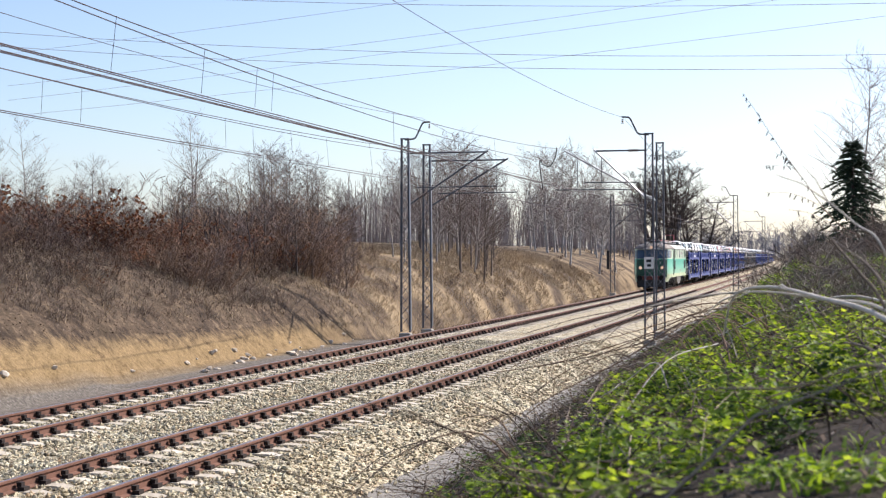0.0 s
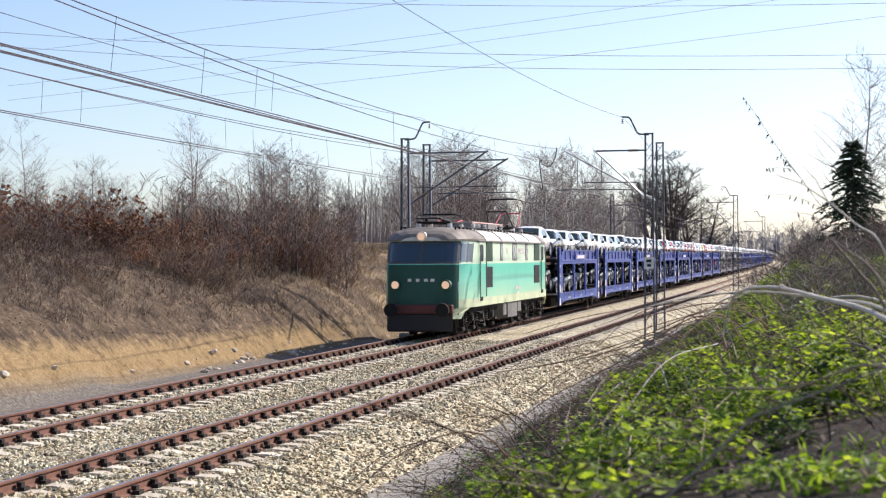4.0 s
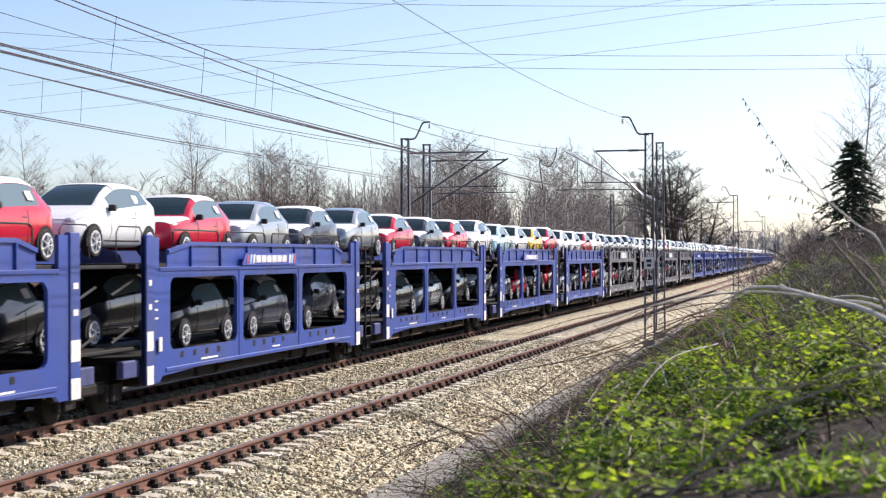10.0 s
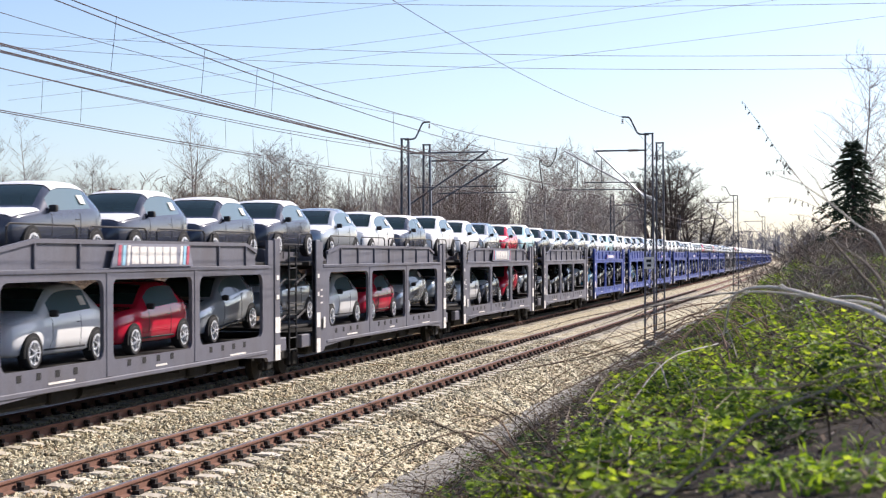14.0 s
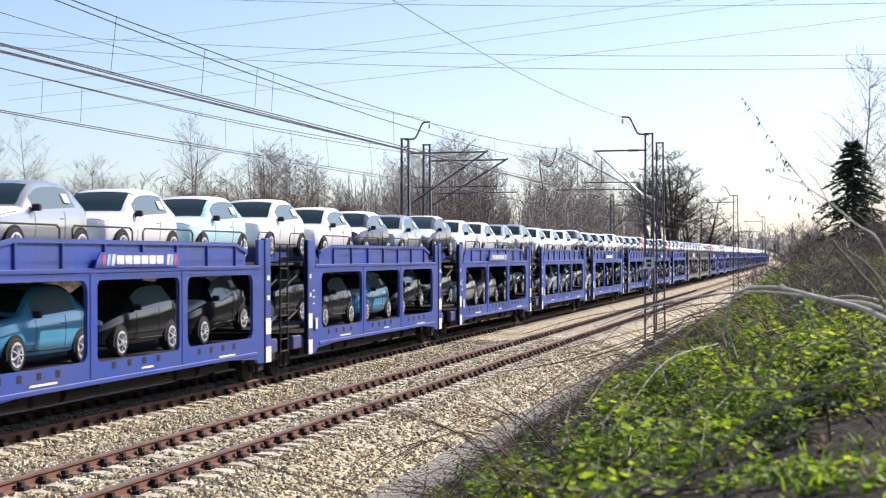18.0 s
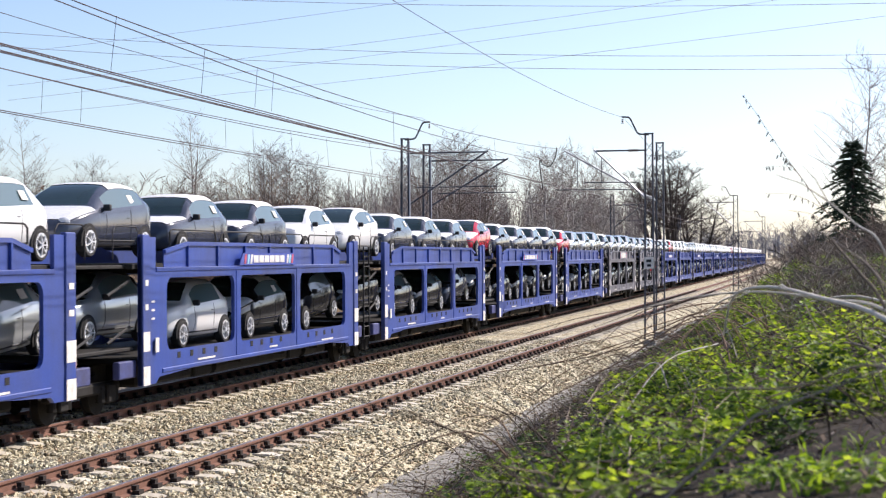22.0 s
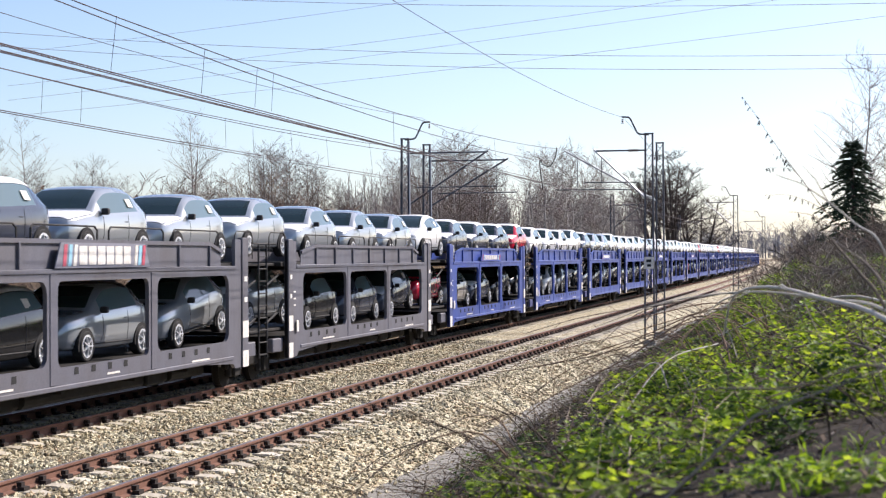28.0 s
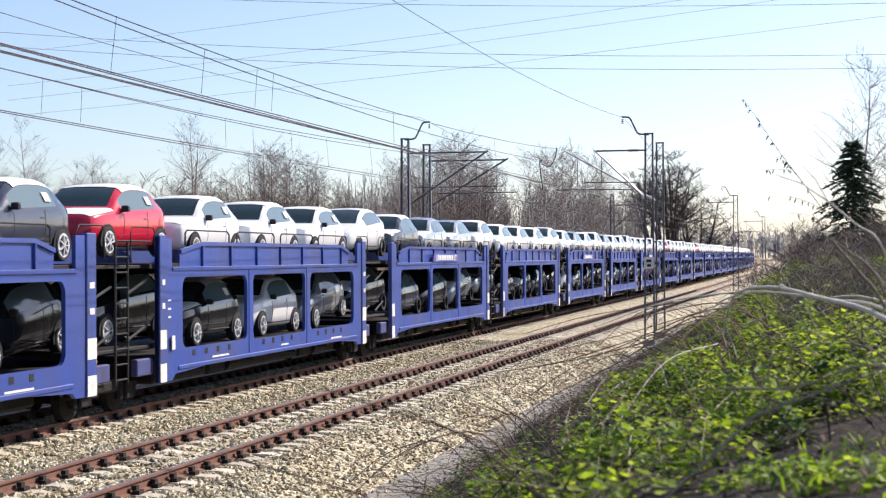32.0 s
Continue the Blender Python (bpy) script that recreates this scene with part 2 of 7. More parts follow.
# Gear and decks: grime, plus the shade under the train as near-black base.
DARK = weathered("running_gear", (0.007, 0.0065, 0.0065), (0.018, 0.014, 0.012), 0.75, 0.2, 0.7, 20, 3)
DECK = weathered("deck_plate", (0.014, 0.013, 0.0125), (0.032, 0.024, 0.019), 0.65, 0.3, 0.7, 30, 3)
BLACK = weathered("black_fittings", (0.02, 0.02, 0.022), (0.045, 0.04, 0.036), 0.55, 0.2)
WHITE_MARK = weathered("white_marking", (0.78, 0.75, 0.70), (0.50, 0.44, 0.38), 0.6, 0.0, 0.6, 25, 5)
PINK_MARK = weathered("faded_red_marking", (0.62, 0.36, 0.30), (0.5, 0.42, 0.36), 0.6)
BEAM_RED = weathered("dull_red_beam", (0.13, 0.035, 0.03), (0.05, 0.03, 0.026), 0.7)
GRILLE = weathered("grille_green", (0.045, 0.10, 0.062), (0.03, 0.06, 0.04), 0.6)
SIGN_BLUE = weathered("sign_blue", (0.05, 0.09, 0.42), (0.08, 0.1, 0.3), 0.5)
SIGN_GREY = weathered("sign_grey", (0.22, 0.22, 0.27), (0.15, 0.15, 0.17), 0.5)
SIGN_PALE = weathered("sign_pale_blue", (0.30, 0.58, 0.74), (0.25, 0.42, 0.52), 0.5)
SIGN_RED = weathered("sign_red", (0.55, 0.07, 0.12), (0.3, 0.1, 0.12), 0.5)
LOCO_CREAM = weathered("loco_cream", (0.66, 0.82, 0.62), (0.54, 0.64, 0.46), 0.34, 0.0, 0.5, 30, 0.9, 0.04, 0.3, streak=(1, 1, 0.4))
LOCO_MINT = faded_green()
LOCO_DARK = weathered("loco_dark_green", (0.005, 0.068, 0.042), (0.012, 0.055, 0.036), 0.5, 0.0, 0.5, 30, 0.9, 0.04)
CAB_ROOF = weathered("cab_roof", (0.20, 0.175, 0.15), (0.10, 0.085, 0.07), 0.6, 0.0, 0.8, 20, 1.4)
# Cab window glass; the pale blue base stands in for reflected sky.
SKY_TINTED_GLASS = glass("quarter_glass", (0.15, 0.20, 0.24), 0.08)
LOCO_ROOF = weathered("loco_roof", (0.62, 0.62, 0.57), (0.36, 0.33, 0.29), 0.55, 0.0, 0.8, 20, 1.2)
LOCO_SKIRT = weathered("loco_skirt", (0.60, 0.68, 0.44), (0.40, 0.40, 0.28), 0.45, 0.0, 0.6, 30, 1.4)
CAB_GREY = weathered("cab_surround", (0.07, 0.075, 0.08), (0.05, 0.05, 0.05), 0.5)
GREY_BOX = weathered("grey_box", (0.20, 0.195, 0.185), (0.10, 0.088, 0.08), 0.6, 0.0, 0.7, 20, 3)
# Spring steel, base colour lowered to carry the shade round the bogies.
BOGIE_GREY = weathered("bogie_grey", (0.035, 0.033, 0.031), (0.018, 0.016, 0.015), 0.7, 0.1, 0.8, 20, 4)
RUBBER = weathered("rubber", (0.022, 0.022, 0.023), (0.06, 0.055, 0.05), 0.85)
ALLOY = weathered("alloy_rim", (0.74, 0.75, 0.77), (0.45, 0.44, 0.44), 0.3, 0.35, 0.3, 20, 8)
ARCH = weathered("wheel_arch", (0.012, 0.012, 0.013), (0.03, 0.03, 0.03), 0.9)
FILM = weathered("white_film", (0.80, 0.81, 0.82), (0.62, 0.63, 0.65), 0.4, 0.0, 0.4, 18, 4)
CAR_GLASS = glass("car_glass", (0.022, 0.042, 0.040))
# Opaque panes; the sky showing through them is put into the base colour.
SIDE_GLASS = glass("car_side_glass", (0.11, 0.165, 0.18), 0.05)
LOCO_GLASS = glass("loco_glass", (0.035, 0.06, 0.09), 0.06)
LAMP_CLEAR = glass("lamp_lens", (0.55, 0.57, 0.60), 0.1)
HEADLAMP = lamp_glow("headlamp_glow", (0.62, 0.42, 0.28), 0.6)
BARK_GREY = weathered("bark_grey", (0.19, 0.155, 0.13), (0.10, 0.08, 0.068), 0.9, 0.0, 0.7, 30, 4)
BARK_DARK = weathered("bark_dark", (0.085, 0.068, 0.058), (0.05, 0.04, 0.034), 0.9, 0.0, 0.7, 30, 4)
BARK_BIRCH = weathered("bark_birch", (0.50, 0.46, 0.41), (0.12, 0.10, 0.09), 0.85, 0.0, 0.8, 20, 5)
TWIG = random_tint("twig", [(0.0, (0.11, 0.08, 0.07)), (0.5, (0.215, 0.16, 0.14)), (1.0, (0.34, 0.27, 0.235))], 0.9)
TWIG_RED = random_tint("scrub_twig", [(0.0, (0.06, 0.041, 0.032)), (0.5, (0.175, 0.124, 0.094)), (1.0, (0.36, 0.27, 0.205))], 0.9, vary=True)
BANK_TWIG = random_tint("bank_twig", [(0.0, (0.06, 0.038, 0.028)), (0.5, (0.17, 0.115, 0.085)), (1.0, (0.36, 0.27, 0.21))], 0.9)
TWIG_DARK = random_tint("dark_twig", [(0.0, (0.03, 0.022, 0.02)), (0.5, (0.065, 0.048, 0.042)), (1.0, (0.12, 0.09, 0.075))], 0.9)
# Straw colour, raised to carry the sunlit look of the slope beyond the masts.
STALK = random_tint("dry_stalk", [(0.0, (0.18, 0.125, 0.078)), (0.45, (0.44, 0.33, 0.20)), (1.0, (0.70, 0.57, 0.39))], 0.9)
# Pale dead wood, lightened further to carry the sunlit tops of the branches.
PALE_WOOD = weathered("bleached_wood", (0.68, 0.62, 0.53), (0.42, 0.36, 0.29), 0.8, 0.0, 0.6, 40, 8)
DEADWOOD = random_tint("dead_branch", [(0.0, (0.09, 0.064, 0.05)), (0.6, (0.22, 0.17, 0.13)), (1.0, (0.46, 0.39, 0.32))], 0.85)
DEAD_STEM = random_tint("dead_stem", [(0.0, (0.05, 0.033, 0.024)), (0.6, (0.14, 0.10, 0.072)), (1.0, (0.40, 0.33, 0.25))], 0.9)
LEAF = random_tint("green_leaf", [(0.0, (0.045, 0.095, 0.013)), (0.4, (0.14, 0.24, 0.025)), (0.8, (0.26, 0.38, 0.04)), (1.0, (0.37, 0.46, 0.075))], 0.55, "island", 60, 0.2, 0.45)
LEAF_DARK = random_tint("deep_green_leaf", [(0.0, (0.018, 0.042, 0.010)), (0.6, (0.05, 0.10, 0.02)), (1.0, (0.12, 0.20, 0.035))], 0.62, "island", 60, 0.2, 0.35)
LEAF_YELLOW = random_tint("yellow_green_leaf", [(0.0, (0.07, 0.11, 0.014)), (0.5, (0.20, 0.30, 0.034)), (1.0, (0.42, 0.50, 0.08))], 0.62, "island", 60, 0.2, 0.5)
LITTER = random_tint("leaf_litter", [(0.0, (0.03, 0.02, 0.014)), (0.5, (0.09, 0.06, 0.042)), (0.85, (0.20, 0.145, 0.10)), (1.0, (0.42, 0.35, 0.28))], 0.9)
MOSS = random_tint("moss", [(0.0, (0.035, 0.042, 0.012)), (0.6, (0.10, 0.115, 0.026)), (1.0, (0.19, 0.21, 0.05))], 0.9)
LEAF_RUST = random_tint("brown_leaf", [(0.0, (0.12, 0.045, 0.02)), (0.6, (0.26, 0.095, 0.04)), (1.0, (0.33, 0.17, 0.08))], 0.8)
NEEDLE = random_tint("needle", [(0.0, (0.012, 0.026, 0.012)), (0.6, (0.028, 0.052, 0.024)), (1.0, (0.05, 0.075, 0.035))], 0.8)
# Distance haze is painted into these two: paler and greyer than the wood.
HAZED_TWIG = random_tint("hazy_twig", [(0.0, (0.17, 0.14, 0.13)), (0.5, (0.30, 0.25, 0.23)), (1.0, (0.42, 0.36, 0.33))], 0.95)
HAZED_WOOD = random_tint("distant_wood", [(0.0, (0.20, 0.195, 0.215)), (1.0, (0.33, 0.32, 0.35))], 0.95)
PAINTS = {
    "white": paint("paint_white", (0.80, 0.80, 0.79)), "silver": paint("paint_silver", (0.44, 0.47, 0.49), 0.45),
    "grey": paint("paint_dark_grey", (0.055, 0.063, 0.088), 0.15), "black": paint("paint_black", (0.007, 0.008, 0.010)),
    "red": paint("paint_red", (0.55, 0.018, 0.045)), "mint": paint("paint_pale_blue", (0.47, 0.72, 0.76)),
    "blue": paint("paint_bright_blue", (0.09, 0.37, 0.58), 0.2), "yellow": paint("paint_yellow", (0.78, 0.50, 0.05)),
    "sand": paint("paint_champagne", (0.42, 0.385, 0.34), 0.12),
}
COLOUR_WORDS = {"white": "white", "silver": "silver", "grey": "dark grey", "black": "black", "red": "bright red",
                "mint": "pale blue", "blue": "bright blue", "yellow": "yellow", "sand": "champagne"}


# ---- mesh tools ----
def mesh_object(name, me, material, parent=None, label="", matrix=None):
    ob = new(name, me)
    for mt in (material if isinstance(material, (list, tuple)) else [material]):
        if len(me.materials) < (len(material) if isinstance(material, (list, tuple)) else 1):
            me.materials.append(mt)
    if parent:
        ob.parent = parent
    if matrix:
        ob.matrix_basis = matrix
    if label:
        ob["label"] = label
    return ob


def part(name, bm, material, parent, label="", flat=True):
    me = bpy.data.meshes.new(name)
    bmesh.ops.recalc_face_normals(bm, faces=bm.faces)
    for f in bm.faces:
        f.smooth = not flat
    bm.to_mesh(me)
    bm.free()
    return mesh_object(name, me, material, parent, label)


def again(ob, m, parent=None):
    """One more piece on the same mesh, under the same thing."""
    o = new(ob.name.split(".")[0], ob.data)
    o.parent = parent or ob.parent
    o.matrix_basis = m
    for key in ("label",):
        if key in ob:
            o[key] = ob[key]
    return o


def empty(name, m=None):
    e = new(name)
    e.empty_display_size = 0.3
    if m:
        e.matrix_basis = m
    return e


def box(bm, x0, x1, y0, y1, z0, z1, bevel=0.0, seg=1):
    m = Matrix.Translation(((x0 + x1) / 2, (y0 + y1) / 2, (z0 + z1) / 2)) @ Matrix.Diagonal((abs(x1 - x0), abs(y1 - y0), abs(z1 - z0), 1))
    vs = bmesh.ops.create_cube(bm, size=1, matrix=m)["verts"]
    if bevel:
        es = list({e for v in vs for e in v.link_edges})
        bmesh.ops.bevel(bm, geom=es, offset=bevel, segments=seg, affect="EDGES", profile=0.6)


def rod(bm, a, b, r, r2=None, sides=8):
    a, b = Vector(a), Vector(b)
    d = b - a
    m = Matrix.Translation((a + b) / 2) @ d.to_track_quat("Z", "Y").to_matrix().to_4x4()
    bmesh.ops.create_cone(bm, cap_ends=True, segments=sides, radius1=r, radius2=r if r2 is None else r2, depth=d.length, matrix=m)


def bar(bm, a, b, w, h):
    """A square bar from a to b."""
    a, b = Vector(a), Vector(b)
    d = b - a
    m = Matrix.Translation((a + b) / 2) @ d.to_track_quat("Z", "Y").to_matrix().to_4x4() @ Matrix.Diagonal((w, h, d.length, 1))
    bmesh.ops.create_cube(bm, size=1, matrix=m)


def tubes(paths, sides=3):
    """Tapered tubes along many polylines, as vertex and face lists; each path is a list of (x, y, z, r)."""
    verts, faces = [], []
    ring = [(math.cos(2 * math.pi * i / sides), math.sin(2 * math.pi * i / sides)) for i in range(sides)]
    for p in paths:
        base = len(verts)
        for i, (x, y, z, r) in enumerate(p):
            a, c = p[max(i - 1, 0)], p[min(i + 1, len(p) - 1)]
            dx, dy, dz = c[0] - a[0], c[1] - a[1], c[2] - a[2]
            ln = math.sqrt(dx * dx + dy * dy + dz * dz) or 1.0
            dx, dy, dz = dx / ln, dy / ln, dz / ln
            if abs(dz) > 0.9:
                ux, uy, uz = 1 - dx * dx, -dx * dy, -dx * dz
            else:
                ux, uy, uz = -dz * dx, -dz * dy, 1 - dz * dz
            lu = math.sqrt(ux * ux + uy * uy + uz * uz) or 1.0
            ux, uy, uz = ux / lu, uy / lu, uz / lu
            vx, vy, vz = dy * uz - dz * uy, dz * ux - dx * uz, dx * uy - dy * ux
            for cs, sn in ring:
                verts.append((x + r * (cs * ux + sn * vx), y + r * (cs * uy + sn * vy), z + r * (cs * uz + sn * vz)))
        for i in range(len(p) - 1):
            for j in range(sides):
                k = (j + 1) % sides
                faces.append((base + i * sides + j, base + i * sides + k, base + (i + 1) * sides + k, base + (i + 1) * sides + j))
    return verts, faces


def mesh_from(name, verts, faces, smooth_faces=False):
    me = bpy.data.meshes.new(name)
    me.from_pydata(verts, [], faces)
    if smooth_faces:
        me.polygons.foreach_set("use_smooth", [True] * len(me.polygons))
    me.update()
    return me


def plate(outline, holes, thick):
    """A flat plate in the y-z plane with holes through it, centred on x = 0; returns a bmesh."""
    cu = bpy.data.curves.new("outline", "CURVE")
    cu.dimensions, cu.fill_mode, cu.extrude = "2D", "BOTH", thick / 2
    for loop in [outline, *holes]:
        s = cu.splines.new("POLY")
        s.points.add(len(loop) - 1)
        for p, (y, z) in zip(s.points, loop):
            p.co = (y, z, 0, 1)
        s.use_cyclic_u = True
    ob = new("outline", cu)
    me = bpy.data.meshes.new_from_object(ob.evaluated_get(bpy.context.evaluated_depsgraph_get()))
    bpy.data.objects.remove(ob)
    bpy.data.curves.remove(cu)
    bm = bmesh.new()
    bm.from_mesh(me)
    bpy.data.meshes.remove(me)
    bmesh.ops.remove_doubles(bm, verts=bm.verts, dist=1e-4)
    for v in bm.verts:
        v.co = Vector((v.co.z, v.co.x, v.co.y))
    return bm


def rounded(y0, y1, z0, z1, r, corners=(1, 1, 1, 1), seg=4):
    """A rectangle's outline with rounded corners: lower front, lower rear, upper rear, upper front."""
    out = []
    for (cy, cz, a0), on in zip(((y0 + r, z0 + r, 180), (y1 - r, z0 + r, 270), (y1 - r, z1 - r, 0), (y0 + r, z1 - r, 90)), corners):
        if on:
            rr = r
            for i in range(seg + 1):
                a = radians(a0 + 90 * i / seg)
                out.append((cy + rr * math.cos(a), cz + rr * math.sin(a)))
        else:
            out.append((y0 if a0 in (180, 90) else y1, z0 if a0 in (180, 270) else z1))
    return out


def ribbons(paths, rng):
    """The finest twigs, too thin to show a thickness: one narrow strip each, turned at random."""
    verts, faces = [], []
    for p in paths:
        a, b = Vector(p[0][:3]), Vector(p[-1][:3])
        w = (b - a).cross(Vector((rng.gauss(0, 1), rng.gauss(0, 1), rng.gauss(0, 1)))).normalized()
        k = len(verts)
        for x, y, z, r in p:
            o = Vector((x, y, z))
            verts += [tuple(o - w * r), tuple(o + w * r)]
        faces += [(k + 2 * i, k + 2 * i + 1, k + 2 * i + 3, k + 2 * i + 2) for i in range(len(p) - 1)]
    return verts, faces


def join_lists(*meshes):
    verts, faces = [], []
    for v, f in meshes:
        k = len(verts)
        verts += v
        faces += [tuple(k + i for i in q) for q in f]
    return verts, faces


# ---- ground ----
def build_ground():
    xs = [-900, -600, -400, -250, -160, -110, -80, -60, -45, -36, -30, -26, -23, -21, -19.5, -18, -17, -16, -15, -14.2, -13.4, -12.7, -12.1, -11.6, -11.1, -10.75, -10.4,
          -10.1, -9.85, -9.6, -9.35, -9.1, -8.7, -8.2, -7.5, -7.0, -6.4, -4, -1, 1.2, 1.5, 1.8, 2.05, 2.3, 2.55, 2.8, 3.1, 3.5, 3.9, 4.3, 4.7, 5.1, 5.5, 5.9, 6.3, 6.7, 7.1, 7.5, 7.9, 8.3,
          8.8, 9.4, 10, 11, 12.5, 14, 16, 19, 24, 30, 40, 55, 80, 120, 200, 350, 600, 900]
    ys, y = [], -900.0
    while y < 1500:
        ys.append(y)
        if y < -60:
            y += 120
        elif y < 4:
            y += 4
        elif y < 70:
            y += 0.6
        elif y < 160:
            y += 1.6
        elif y < 400:
            y += 8
        else:
            y += 80
    ys.append(1500.0)
    verts = [(x + bend(y), y, ground_z(x + bend(y), y)) for y in ys for x in xs]
    n = len(xs)
    faces = [(j * n + i, j * n + i + 1, (j + 1) * n + i + 1, (j + 1) * n + i) for j in range(len(ys) - 1) for i in range(n - 1)]
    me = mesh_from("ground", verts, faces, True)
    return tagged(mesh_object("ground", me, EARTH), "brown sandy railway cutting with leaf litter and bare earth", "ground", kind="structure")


def build_ballast():
    prof = [(-7.7, -0.75), (-7.15, -0.56), (-6.45, -0.23), (-6.1, -0.19), (-4.776, -0.178), (-3.5, -0.19), (-2.763, -0.23), (-2.0, -0.19), (-0.75, -0.178), (0.6, -0.185), (0.95, -0.22), (1.9, -0.6), (2.15, -0.75)]
    ys = [-60 + 2 * i for i in range(30)] + [0.5 * i for i in range(160)] + [80 + 4 * i for i in range(180)]
    verts, faces, n = [], [], len(prof)
    for y in ys:
        for x, z in prof:
            verts.append((x + bend(y) + 0.06 * noise.noise((x, y * 0.7, 0)), y, z + 0.025 * noise.noise((x * 2, y * 1.3, 5))))
    faces = [(j * n + i, j * n + i + 1, (j + 1) * n + i + 1, (j + 1) * n + i) for j in range(len(ys) - 1) for i in range(n - 1)]
    ob = mesh_object("ballast_bed", mesh_from("ballast_bed", verts, faces, True), BALLAST)
    return tagged(ob, "pale crushed stone ballast bed under two tracks", "ballast", kind="structure")


def ballast_z(x):
    return profile([(-7.7, -0.75), (-7.15, -0.56), (-6.45, -0.23), (-6.1, -0.19), (-4.776, -0.178), (-3.5, -0.19), (-2.763, -0.23), (-2.0, -0.19), (-0.75, -0.178), (0.6, -0.185), (0.95, -0.22), (1.9, -0.6), (2.15, -0.64), (3.0, -0.62)], x)


def build_stones():
    """Loose stones on the bed near the camera, as uneven six-sided lumps."""
    rng = np.random.default_rng(5)
    verts, faces = [], []
    base = [(1, 0, 0), (-1, 0, 0), (0, 1, 0), (0, -1, 0), (0, 0, 1), (0, 0, -1)]
    tri = [(0, 2, 4), (2, 1, 4), (1, 3, 4), (3, 0, 4), (2, 0, 5), (1, 2, 5), (3, 1, 5), (0, 3, 5)]
    count = 0
    while count < 40000:
        y = 13 + 42 * rng.random() ** 1.5
        x = -6.9 + 9.3 * rng.random()
        if min(abs(x - r) for r in (0.0, -1.5, -4.026, -5.526)) < 0.09:
            continue
        if x > 1.9 and rng.random() < 0.75:
            continue
        if min(abs(x - NEAR), abs(x - FAR)) < 1.27 and abs((y - 14.0 + 0.3) % 0.6 - 0.3) < 0.15 and rng.random() < 0.9:
            continue
        r = 0.017 + 0.024 * rng.random()
        a, sx, sy, sz = rng.random() * 6.28, 0.7 + 0.7 * rng.random(), 0.7 + 0.6 * rng.random(), 0.55 + 0.5 * rng.random()
        ca, sa = math.cos(a), math.sin(a)
        z = ballast_z(x) + r * 0.45
        k = len(verts)
        for bx, by, bz in base:
            px, py, pz = r * sx * (bx + rng.uniform(-0.35, 0.35)), r * sy * (by + rng.uniform(-0.35, 0.35)), r * sz * (bz + rng.uniform(-0.3, 0.3))
            verts.append((x + ca * px - sa * py, y + sa * px + ca * py, z + pz))
        faces += [(k + p, k + q, k + s) for p, q, s in tri]
        count += 1
    ob = mesh_object("ballast_stones", mesh_from("ballast_stones", verts, faces), STONE)
    tagged(ob, "loose pale grey and buff ballast stones", "stones", kind="stuff")


def build_track(name, centre, label):
    thing = empty(name)
    tagged(thing, label, "railway track")
    prof = [(-0.070, -0.165), (0.070, -0.165), (0.070, -0.150), (0.014, -0.130), (0.010, -0.045), (0.036, -0.035), (0.036, -0.008), (0.028, 0.0), (-0.028, 0.0), (-0.036, -0.008), (-0.036, -0.035), (-0.010, -0.045), (-0.014, -0.130), (-0.070, -0.150)]
    ys = [-60, -20, 5] + [20 + 12 * i for i in range(50)]
    n = len(prof)
    for off in (-0.75, 0.75):
        verts = [(centre + off + bend(y) + x, y, z) for y in ys for x, z in prof]
        faces = [(j * n + i, j * n + (i + 1) % n, (j + 1) * n + (i + 1) % n, (j + 1) * n + i) for j in range(len(ys) - 1) for i in range(n)]
        me = mesh_from("rail", verts, faces)
        me.materials.append(RAIL_RUST)
        me.materials.append(RAIL_TOP)
        for p in me.polygons:
            if p.index % n in (7,):
                p.material_index = 1
        ob = new("rail", me)
        ob.parent = thing
    return thing


